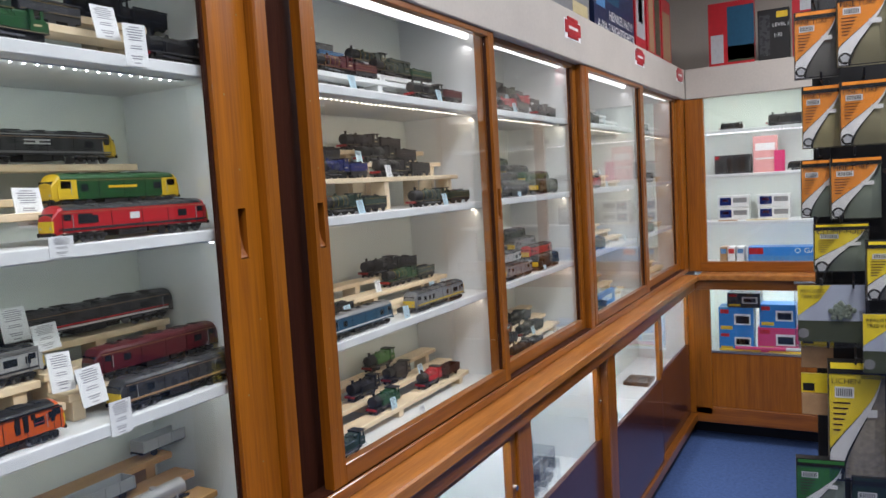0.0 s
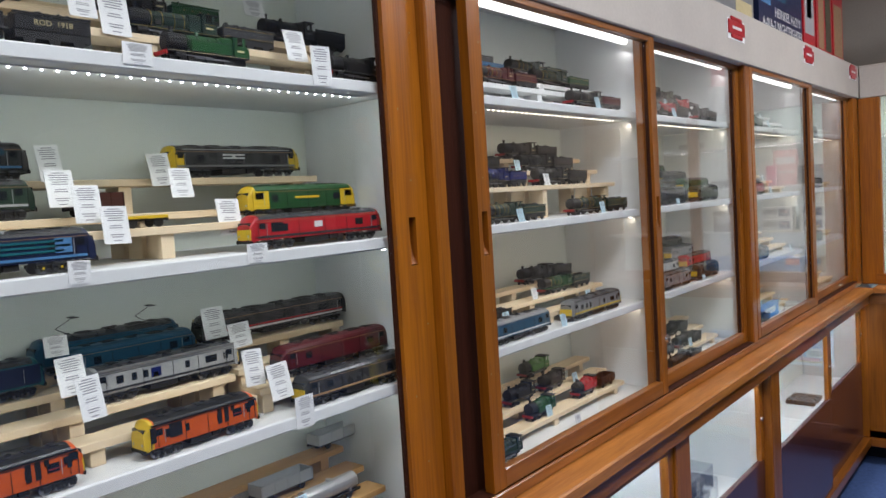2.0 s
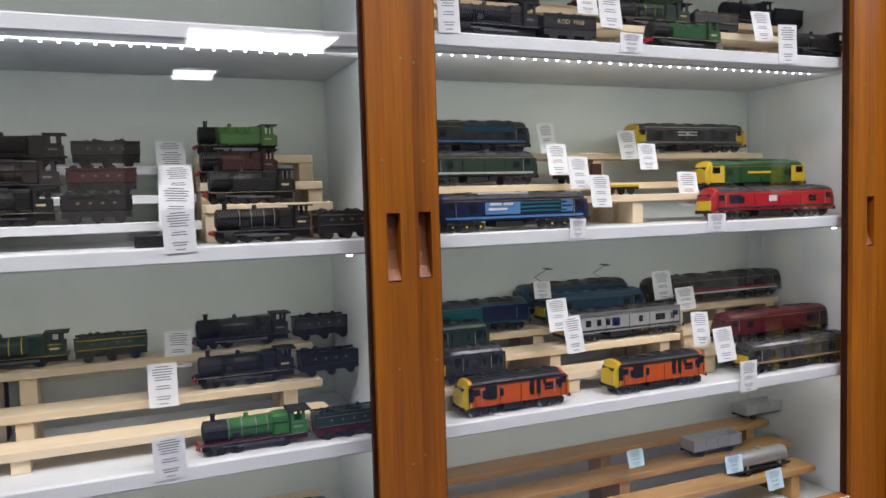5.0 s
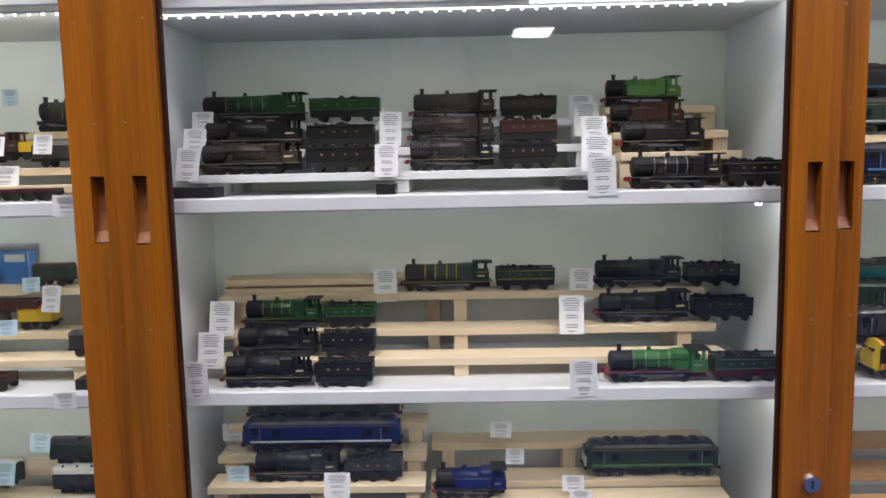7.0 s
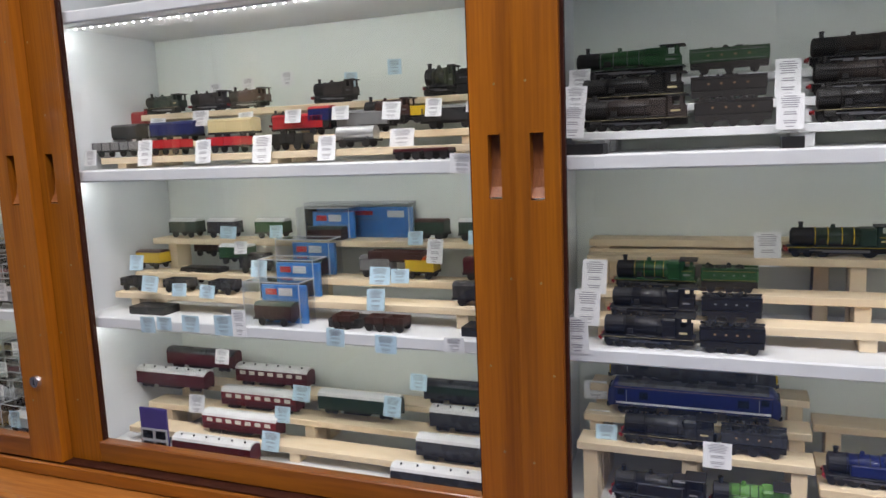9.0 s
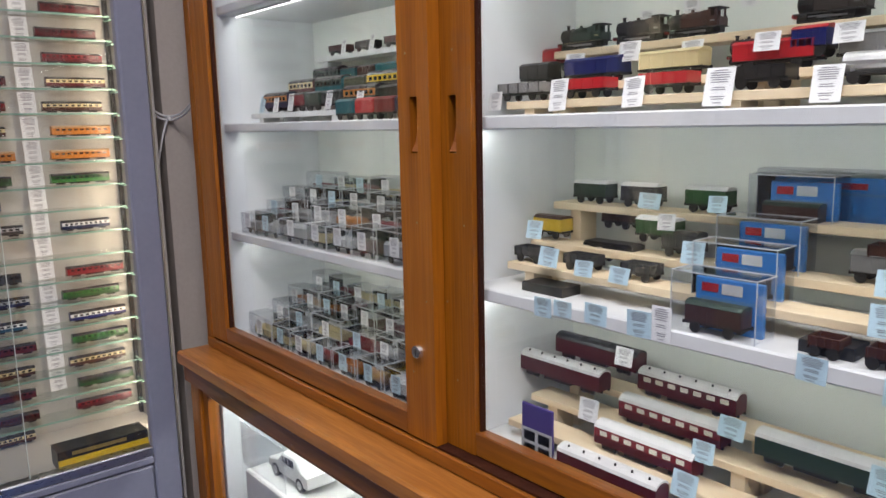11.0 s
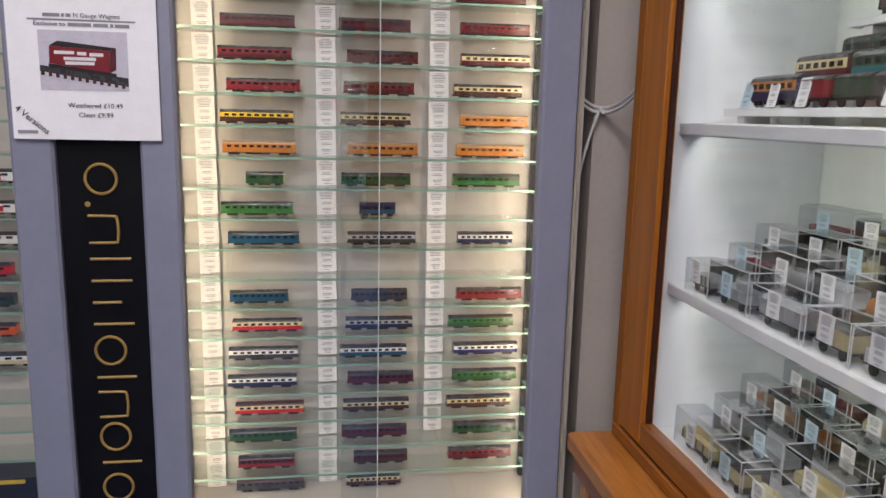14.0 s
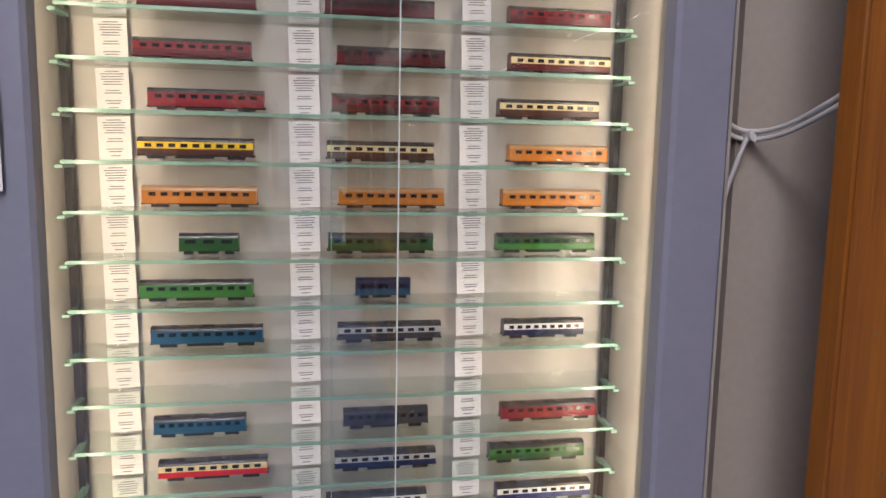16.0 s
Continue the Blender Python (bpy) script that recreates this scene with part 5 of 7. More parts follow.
carton(G(0.34, -2.36, 0.6525), 0.21, 0.07, 0.04, C["black"], "black boxed train set with gold print", ((0.05, 0.95, 0.3, 0.55, C["brass"]),))
carton(G(0.34, -2.40, 0.694), 0.19, 0.06, 0.07, C["black"], "open black train set box with a yellow and red badge", ((0.3, 0.55, 0.85, 0.95, C["yellow"]), (0.02, 0.10, 0.3, 0.5, C["pink"]), (0.1, 0.9, 0.15, 0.4, C["dark_grey"])))

# gold lettering on the black panel, reading upwards: drawn as plain strokes
rail = empty("gold_sign", pose(0.142, -2.2705, 0.50), "gold lettering strokes on a black upright panel", "sign")


def ring(bm, R, r, n=28, k=6):
    vs = [[bm.verts.new(((R + r * math.cos(2 * math.pi * j / k)) * math.cos(2 * math.pi * i / n), r * math.sin(2 * math.pi * j / k), (R + r * math.cos(2 * math.pi * j / k)) * math.sin(2 * math.pi * i / n))) for j in range(k)] for i in range(n)]
    for i in range(n):
        for j in range(k):
            bm.faces.new((vs[i][j], vs[(i + 1) % n][j], vs[(i + 1) % n][(j + 1) % k], vs[i][(j + 1) % k]))
    return bm


z = 0.0
for glyph in "vvv.olofonfofisln.o":
    if glyph == "o":
        o, step = part("ring_stroke", ring(bmesh.new(), 0.0215, 0.0022), GOLD_INK, rail), 0.052
    elif glyph == "v":
        o, step = tube_path("zigzag_stroke", [(0.020 * (-1) ** (q // 2), 0, -0.022 + (q // 2) * 0.0146 + (q % 2) * 0.0004) for q in range(8)], 0.0022, GOLD_INK, rail), 0.060
    elif glyph == ".":
        o, step = part("dot", cyl(bmesh.new(), (0.020, 0, 0), (0.020, 0.001, 0), 0.004, None, 10), GOLD_INK, rail), 0.022
    elif glyph == "n":
        o, step = tube_path("arch_stroke", [(0.021, 0, -0.020), (-0.018, 0, -0.020), (-0.019, 0, -0.018), (-0.021, 0, 0.0), (-0.019, 0, 0.018), (-0.016, 0, 0.020), (0.021, 0, 0.020)], 0.0022, GOLD_INK, rail), 0.056
    else:
        o, step = part("straight_stroke", cyl(bmesh.new(), (0.021, 0, 0), (-0.020 if glyph == "i" else -0.036, 0, 0), 0.0022, None, 8), GOLD_INK, rail), 0.034
    o.location = (0, 0, z + step / 2)
    z += step * 0.97

# poster over the panel
m = pose(0.150, -2.254, 1.341, 0, 0, 180)
po = empty("poster", m, "white paper poster with a red wagon picture and prices", "poster")
part("sheet", boxed(-0.098, 0.098, 0, 0.0006, 0, 0.285), PAPER, po)
pic = part("picture", boxed(-0.058, 0.058, -0.0006, -0.0001, 0.068, 0.148), paint(0.55, 0.53, 0.58), po, "printed photograph of a wagon")



def print_shape(name, pts, mat, y=-0.0011):
    """A flat printed shape on the poster's picture."""
    bm = bmesh.new()
    bm.faces.new([bm.verts.new((a, y, b)) for a, b in pts])
    g = bmesh.ops.extrude_face_region(bm, geom=bm.faces[:])
    bmesh.ops.translate(bm, verts=[v for v in g["geom"] if isinstance(v, bmesh.types.BMVert)], vec=(0, 0.0004, 0))
    return part(name, bm, mat, pic)


print_shape("picture_wagon", ((-0.045, 0.104), (0.033, 0.092), (0.034, 0.122), (-0.044, 0.127)), C["crimson"])
print_shape("picture_wagon_end", ((0.0332, 0.092), (0.042, 0.097), (0.043, 0.126), (0.0342, 0.122)), C["maroon"])
print_shape("picture_wagon_top", ((-0.044, 0.1272), (0.034, 0.1222), (0.043, 0.1262), (-0.033, 0.134)), C["black"])
print_shape("picture_underframe", ((-0.046, 0.099), (0.042, 0.086), (0.042, 0.0915), (-0.046, 0.1035)), C["black"])
print_shape("picture_track", ((-0.0575, 0.093), (0.0575, 0.074), (0.0575, 0.086), (-0.0575, 0.101)), C["dark_grey"], -0.0009)
for i in range(12):
    part("picture_sleeper", boxed(-0.056 + i * 0.0095, -0.0515 + i * 0.0095, -0.0015, -0.0012, 0.0875 - i * 0.00145, 0.0945 - i * 0.00145), C["brown"], pic)
bm = bmesh.new()
for a, b, zz in ((-0.038, -0.012, 0.1185), (-0.008, 0.004, 0.1175), (0.008, 0.026, 0.1165), (-0.026, 0.016, 0.1105), (-0.024, 0.014, 0.1045)):
    bx(bm, a, b, -0.0015, -0.0012, zz - 0.0022, zz + 0.0022)
part("picture_lettering", bm, C["white"], pic)
part("banner", boxed(-0.066, 0.066, -0.0006, -0.0001, 0.20, 0.26), C["crimson"], po, "red printed heading shape")


def on_poster(text, x, zz, size, rz=0, mat=None):
    words("lettering", text, size, mat or INK_BLACK, m @ pose(x, -0.0008, zz, 90, 0, 0) @ pose(0, 0, 0, 0, 0, rz), po)


on_poster("N Gauge Wagons", 0.020, 0.168, 0.0085)
bm = bmesh.new()
for a, b, zz in ((-0.050, -0.028, 0.168), (-0.026, -0.022, 0.168), (-0.020, -0.014, 0.168), (-0.018, 0.012, 0.156), (0.015, 0.034, 0.156), (0.037, 0.041, 0.156), (0.043, 0.062, 0.156), (-0.092, -0.066, 0.010)):
    bx(bm, a, b, -0.0008, -0.0004, zz - 0.0022, zz + 0.0022)
part("print_lines", bm, INK, po)
on_poster("Exclusive to", -0.042, 0.156, 0.0085)
on_poster("Weathered £10.49", 0.012, 0.047, 0.0095)
on_poster("Clean £9.99", 0.012, 0.034, 0.0095)
on_poster("4 Versions", -0.072, 0.026, 0.0125, -40)
bm = bmesh.new()
bx(bm, -0.07, 0.07, -0.0006, -0.0002, 0.1605, 0.1630)
part("printed_line", bm, INK, po)

# cable looped between cabinet and wooden case
for k in (0, 1):
    dz, dy = -0.008 * k, -0.004 * k
    tagged(tube_path("cable", [(-0.572, -2.318 + dy, 1.440 + dz), (-0.585, -2.320 + dy, 1.422 + dz), (-0.605, -2.323 + dy, 1.408 + dz), (-0.622, -2.322 + dy, 1.403 + dz), (-0.636, -2.295 + dy, 1.406 + dz), (-0.640, -2.255, 1.418 + dz), (-0.637, -2.2085, 1.434 + dz)], 0.0026, WIRE), "pale grey cable looped across the wall", "cable", "cables")
tagged(tube_path("cable", [(-0.622, -2.318, 1.404), (-0.614, -2.322, 1.385), (-0.598, -2.327, 1.32), (-0.577, -2.328, 1.21), (-0.572, -2.328, 1.0), (-0.572, -2.328, 0.6), (-0.572, -2.328, 0.05)], 0.0026, WIRE), "pale grey cable hanging down the wall", "cable", "cables")
tagged(put("cable_tie", cyl(bmesh.new(), (-0.6225, -2.330, 1.3995), (-0.6245, -2.314, 1.4005), 0.0065, None, 10), WIRE), "small white tie round two cables", "cable tie")

# small notes stuck to the back board
for y, z in ((-1.25, 1.50), (-1.18, 1.505), (-1.10, 1.51), (-0.98, 1.50), (-0.90, 1.515), (-0.76, 1.51), (0.80, 1.69)):
    card(W(-0.9045, y, z), 0.024, 0.024, PAPER_BLUE if y > -1.0 else PAPER, 0)

# case with the large diesels
steam(W(ROW[0], 0.336, 1.6230), 0.214, C["black"], C["black"], "weathered black freight engine with tender, white lettering", 4, None, None, 0.9, None, "ROD  1918")
steam(W(ROW[1], 0.619, 1.6600), 0.227, C["dark_green"], C["dark_grey"], "dark green express engine with lined tender", 3, C["brass"])
steam(W(ROW[0], 0.589, 1.6230), 0.125, C["green"], None, "green pannier tank engine", 3)
steam(W(ROW[2], 0.834, 1.6900), 0.170, C["black"], C["black"], "black tender engine with crest", 3)
steam(W(ROW[0], 0.845, 1.6230), 0.108, C["black"], None, "small black pannier tank engine", 3)
steam(W(ROW[2], 0.337, 1.6900), 0.158, C["black"], C["black"], "black tender engine on a raised plank", 4)
steam(W(ROW[3], 0.607, 1.7080), 0.207, C["black"], C["green"], "dark engine with green tender", 3)
diesel(W(ROW[3], 0.328, 1.4900), 0.184, C["dark_grey"], C["dark_grey"], C["dark_grey"], C["sky"], "dark diesel locomotive with pale blue band", 2, False, ((-0.1, 0.34, 0.52, 0.74, C["rail_blue"]), (0.05, 0.36, 0.60, 0.64, C["teal"])))
diesel(W(ROW[2], 0.315, 1.4430), 0.178, C["dark_green"], C["dark_grey"], C["dark_green"], C["pale_grey"], "dark green diesel locomotive with pale waist line")
nv = diesel(W(ROW[0], 0.314, 1.3842), 0.221, C["navy"], C["dark_grey"], C["navy"], C["sky"], "navy blue diesel locomotive with turquoise stripes", 2, False, ((-0.20, 0.02, 0.22, 0.66, C["sky"]), (0.02, 0.33, 0.58, 0.65, C["teal"]), (0.02, 0.36, 0.43, 0.50, C["teal"]), (0.02, 0.33, 0.28, 0.35, C["teal"]), (0.29, 0.37, 0.24, 0.70, C["sky"])))
part("roof_panel", bx(bmesh.new(), -0.052, 0.018, -0.0145, 0.0145, 0.0448, 0.0484, 0.001), C["pale_grey"], nv, "pale roof panel")
bm = bmesh.new()
for a, b, zz in ((-0.038, -0.022, 0.0335), (-0.019, -0.006, 0.0335), (-0.040, -0.014, 0.0275)):
    bx(bm, a, b, -0.0188, -0.0183, zz - 0.0016, zz + 0.0016)
part("lettering_bars", bm, C["white"], nv, "white lettering drawn as bars")
diesel(W(ROW[3], 0.719, 1.4900), 0.238, C["dark_grey"], C["dark_grey"], C["yellow"], C["grey"], "grey diesel locomotive with yellow ends and white arrows", 2, False, ((-0.12, 0.04, 0.56, 0.62, C["white"]), (-0.12, 0.04, 0.42, 0.48, C["white"]), (-0.05, -0.03, 0.48, 0.56, C["white"]), (-0.40, 0.40, 0.80, 0.83, C["pale_grey"])), (-1, 1))
diesel(W(ROW[1], 0.763, 1.4250), 0.207, C["green"], C["green"], C["yellow"], None, "green and yellow electric freight locomotive", 2, False, ((-0.46, -0.33, 0.02, 0.75, C["yellow"]), (0.33, 0.46, 0.02, 0.75, C["yellow"]), (-0.10, 0.12, 0.40, 0.50, C["yellow"]), (-0.44, -0.37, 0.42, 0.70, DARK_GLASS), (0.37, 0.44, 0.42, 0.70, DARK_GLASS)), (-1, 1))
diesel(W(ROW[0], 0.749, 1.3842), 0.250, C["red"], C["dark_grey"], C["yellow"], C["dark_grey"], "bright red diesel freight locomotive with yellow nose", 2, False, ((-0.06, 0.0, 0.35, 0.6, C["white"]), (-0.36, -0.28, 0.30, 0.66, DARK_GLASS), (-0.47, 0.47, 0.12, 0.16, C["dark_grey"])))
diesel(W(-0.8835, 0.520, 1.2412), 0.207, C["rail_blue"], C["dark_grey"], C["rail_blue"], None, "blue electric locomotive with raised pantographs", 3, True)
diesel(W(ROW[3], 0.530, 1.2292), 0.190, C["rail_blue"], C["rail_blue"], C["yellow"], None, "plain blue electric locomotive")
diesel(W(ROW[3], 0.322, 1.2292), 0.185, C["teal"], C["dark_grey"], C["navy"], C["navy"], "turquoise and navy diesel locomotive", 2, False, ((-0.45, 0.05, 0.05, 0.6, C["teal"]), (-0.40, -0.22, 0.3, 0.42, C["white"]), (0.05, 0.46, 0.1, 0.75, C["navy"])))
diesel(W(ROW[2], 0.550, 1.2082), 0.222, C["pale_grey"], C["dark_grey"], C["yellow"], C["dark_grey"], "two-tone grey diesel locomotive with yellow end", 4, False, ((-0.12, -0.06, 0.25, 0.6, C["blue"]), (-0.11, -0.08, 0.25, 0.42, C["yellow"]), (-0.45, 0.45, 0.78, 0.9, C["grey"])))
diesel(W(ROW[3], 0.776, 1.2412), 0.292, C["dark_grey"], C["dark_grey"], C["dark_green"], C["white"], "dark diesel locomotive with white and red waist bands", 2, False, ((-0.44, 0.44, 0.19, 0.26, C["red"]), (-0.47, -0.40, 0.45, 0.80, C["cream"])))
diesel(W(ROW[1], 0.808, 1.1902), 0.225, C["maroon"], C["maroon"], C["dark_grey"], None, "maroon diesel locomotive with a shiny roof panel")
diesel(W(ROW[0], 0.802, 1.1532), 0.218, C["dark_grey"], C["dark_grey"], C["yellow"], C["tan"], "dark grey diesel locomotive with tan waist band")
diesel(W(ROW[2], 0.276, 1.2082), 0.092, C["dark_green"], C["dark_green"], C["yellow"], None, "small green shunting locomotive with wasp stripes", 4)
diesel(W(ROW[1], 0.276, 1.1832), 0.092, C["dark_grey"], C["dark_grey"], C["yellow"], None, "small grey shunting locomotive with wasp stripes", 4)
diesel(W(ROW[0], 0.311, 1.1532), 0.157, C["orange"], C["black"], C["yellow"], None, "orange diesel locomotive with black roof", 4, False, ((-0.445, -0.405, 0.22, 0.74, C["black"]), (-0.30, -0.20, 0.24, 0.74, C["black"]), (0.105, 0.140, 0.20, 0.76, C["black"]), (0.165, 0.200, 0.20, 0.76, C["black"]), (0.225, 0.255, 0.55, 0.74, C["black"]), (0.385, 0.445, 0.50, 0.74, DARK_GLASS), (0.24, 0.36, 0.38, 0.42, C["crimson"]), (-0.44, 0.44, 0.78, 0.84, C["black"])), (-1,))
diesel(W(ROW[0], 0.537, 1.1532), 0.163, C["orange"], C["black"], C["yellow"], None, "orange diesel locomotive with yellow nose", 4, False, ((-0.445, -0.405, 0.22, 0.74, C["black"]), (-0.30, -0.20, 0.24, 0.74, C["black"]), (0.105, 0.140, 0.20, 0.76, C["black"]), (0.165, 0.200, 0.20, 0.76, C["black"]), (0.225, 0.255, 0.55, 0.74, C["black"]), (0.385, 0.445, 0.50, 0.74, DARK_GLASS), (0.24, 0.36, 0.38, 0.42, C["crimson"]), (-0.44, 0.44, 0.78, 0.84, C["black"])), (-1,))
wagon(W(ROW[2], 0.727, 1.0000), 0.106, C["pale_grey"], C["pale_grey"], "grey hopper wagon", "open")
wagon(W(ROW[3], 0.889, 1.0250), 0.119, C["pale_grey"], C["pale_grey"], "grey hopper wagon", "open")
wagon(W(ROW[1], 0.779, 0.9750), 0.113, C["silver"], C["silver"], "silver tank wagon", "tank")
wagon(W(ROW[1], 0.511, 1.4250), 0.061, C["yellow"], C["yellow"], "yellow flat works wagon", "flat")
wagon(W(ROW[2], 0.477, 1.4430), 0.068, C["brown"], C["brown"], "dark brown open wagon", "open")
card(W(-0.6738, 0.225, 1.6210), 0.028, 0.050, PAPER, 0)
card(W(-0.7200, 0.488, 1.6530), 0.036, 0.055, PAPER)
card(W(-0.6738, 0.485, 1.6110), 0.036, 0.025, PAPER, 0)
card(W(-0.6900, 0.734, 1.6430), 0.036, 0.045, PAPER)
card(W(-0.6738, 0.762, 1.6090), 0.036, 0.055, PAPER, 0)
card(W(-0.7200, 0.450, 1.6690), 0.032, 0.035, PAPER)
card(W(-0.7800, 0.734, 1.7230), 0.036, 0.025, PAPER)
card(W(-0.8000, 1.003, 1.7200), 0.044, 0.050, PAPER)
card(W(-0.8000, 0.433, 1.4880), 0.028, 0.045, PAPER)
card(W(-0.7600, 0.425, 1.4550), 0.032, 0.045, PAPER)
card(W(-0.7300, 0.440, 1.4350), 0.032, 0.045, PAPER)
card(W(-0.7100, 0.461, 1.4090), 0.032, 0.045, PAPER)
card(W(-0.8000, 0.576, 1.4790), 0.032, 0.045, PAPER)
card(W(-0.7600, 0.580, 1.4610), 0.032, 0.040, PAPER)
card(W(-0.7300, 0.630, 1.4070), 0.036, 0.050, PAPER)
card(W(-0.6738, 0.627, 1.3700), 0.032, 0.025, PAPER, 0)
card(W(-0.6738, 0.397, 1.3710), 0.024, 0.025, PAPER, 0)
card(W(-0.8000, 0.418, 1.2770), 0.028, 0.025, PAPER)
card(W(-0.7400, 0.409, 1.2390), 0.032, 0.045, PAPER)
card(W(-0.7100, 0.416, 1.2130), 0.028, 0.050, PAPER)
card(W(-0.8000, 0.638, 1.2590), 0.036, 0.045, PAPER)
card(W(-0.7800, 0.666, 1.2430), 0.036, 0.035, PAPER)
card(W(-0.7200, 0.642, 1.1980), 0.032, 0.050, PAPER)
card(W(-0.7000, 0.671, 1.1750), 0.036, 0.050, PAPER)
card(W(-0.6738, 0.685, 1.1340), 0.032, 0.045, PAPER, 0)
card(W(-0.7400, 0.536, 1.0250), 0.028, 0.025, PAPER_BLUE)
card(W(-0.7000, 0.685, 1.0040), 0.032, 0.025, PAPER_BLUE)
card(W(-0.6900, 0.757, 0.9690), 0.032, 0.030, PAPER_BLUE)
# case with the pre-war steam engines
steam(W(ROW[3], -0.478, 1.4780), 0.252, C["green"], C["green"], "light green streamlined engine with green tender", 3, C["grey"])
steam(W(ROW[2], -0.471, 1.4400), 0.231, C["black"], C["black"], "black goods engine with tender", 4)
steam(W(ROW[1], -0.463, 1.4100), 0.225, C["soot"], C["black"], "weathered black engine with plain tender", 4)
steam(W(ROW[3], -0.215, 1.4750), 0.202, C["soot"], C["soot"], "dark brown engine with tender", 3)
steam(W(ROW[2], -0.218, 1.4410), 0.196, C["soot"], C["brown"], "brown-black engine with tender", 3)
steam(W(ROW[1], -0.221, 1.4100), 0.189, C["black"], C["black"], "black engine with yellow numbered cab", 3)
steam(W(ROW[3], -0.003, 1.4880), 0.105, C["apple"], None, "bright green small tank engine", 2)
steam(W(ROW[2], -0.009, 1.4530), 0.098, C["brown"], None, "dark brown tank engine", 3)
steam(W(ROW[1], -0.002, 1.4270), 0.105, C["black"], None, "black tank engine", 3)
steam(W(ROW[0], 0.040, 1.3842), 0.189, C["black"], C["black"], "lined black express engine with crested tender", 3, C["grey"])
steam(W(ROW[3], -0.226, 1.2430), 0.217, C["dark_green"], C["dark_green"], "dark green engine with yellow lettered tender", 2, C["yellow"])
steam(W(ROW[3], 0.036, 1.2440), 0.212, C["dark_grey"], C["dark_grey"], "grey engine with red-edged tender", 2)
steam(W(ROW[2], -0.452, 1.2045), 0.182, C["green"], C["green"], "green engine with lined green tender", 3, C["brass"])
steam(W(ROW[2], 0.032, 1.2060), 0.211, C["black"], C["black"], "black engine with dark tender", 3)
steam(W(ROW[1], -0.449, 1.1780), 0.184, C["black"], C["black"], "black engine with navy tender", 3)
steam(W(ROW[0], -0.449, 1.1532), 0.189, C["black"], C["black"], "black goods engine with low tender", 3)
steam(W(ROW[0], 0.026, 1.1532), 0.212, C["bright_green"], C["dark_green"], "bright green express engine with maroon frames", 2, C["grey"])
steam(W(ROW[1], -0.427, 1.0125), 0.201, C["dark_grey"], C["dark_grey"], "dark grey engine with tender", 3)
steam(W(ROW[0], -0.475, 0.9550), 0.116, C["black"], None, "black tank engine", 3)
steam(W(ROW[1], -0.243, 0.9875), 0.098, C["blue"], None, "dark blue tank engine", 3)
steam(W(ROW[0], -0.371, 0.9550), 0.091, C["apple"], None, "apple green tank engine", 3)
diesel(W(ROW[3], -0.446, 1.0600), 0.220, C["dark_grey"], C["dark_grey"], C["yellow"], None, "grey diesel locomotive with yellow ends")
diesel(W(ROW[2], -0.442, 1.0340), 0.217, C["blue"], C["dark_grey"], C["blue"], C["white"], "royal blue diesel locomotive with white lining")
diesel(W(ROW[2], 0.002, 0.9955), 0.182, C["dark_green"], C["dark_grey"], C["white"], C["apple"], "green diesel locomotive with pale cab windows")
card(W(-0.8000, -0.585, 1.4680), 0.028, 0.025, PAPER)
card(W(-0.7550, -0.582, 1.4390), 0.028, 0.030, PAPER)
card(W(-0.7100, -0.577, 1.4040), 0.028, 0.040, PAPER)
card(W(-0.7800, -0.337, 1.4420), 0.028, 0.045, PAPER)
card(W(-0.7150, -0.337, 1.4040), 0.028, 0.040, PAPER)
card(W(-0.8400, -0.084, 1.4730), 0.032, 0.035, PAPER)
card(W(-0.8000, -0.083, 1.4500), 0.032, 0.045, PAPER)
card(W(-0.7550, -0.080, 1.4340), 0.032, 0.040, PAPER)
card(W(-0.7100, -0.087, 1.4050), 0.036, 0.045, PAPER)
card(W(-0.6738, -0.086, 1.3780), 0.032, 0.045, PAPER, 0)
card(W(-0.8200, -0.353, 1.2320), 0.032, 0.045, PAPER)
card(W(-0.8200, -0.087, 1.2290), 0.032, 0.045, PAPER)
card(W(-0.7600, -0.108, 1.1970), 0.032, 0.050, PAPER)
card(W(-0.7600, -0.562, 1.2020), 0.032, 0.045, PAPER)
card(W(-0.7150, -0.563, 1.1710), 0.032, 0.045, PAPER)
card(W(-0.6738, -0.566, 1.1460), 0.028, 0.045, PAPER, 0)
card(W(-0.6738, -0.107, 1.1420), 0.032, 0.045, PAPER, 0)
card(W(-0.8200, -0.572, 1.0380), 0.032, 0.025, PAPER)
card(W(-0.7800, -0.560, 1.0160), 0.028, 0.020, PAPER)
card(W(-0.7400, -0.544, 1.0070), 0.028, 0.025, PAPER_BLUE)
card(W(-0.6900, -0.407, 1.0130), 0.032, 0.030, PAPER)
card(W(-0.7900, -0.200, 1.0490), 0.028, 0.020, PAPER)
card(W(-0.7500, -0.184, 1.0280), 0.024, 0.020, PAPER)
card(W(-0.7400, -0.110, 0.9950), 0.028, 0.020, PAPER)
card(W(-0.7100, -0.105, 0.9890), 0.028, 0.020, PAPER)
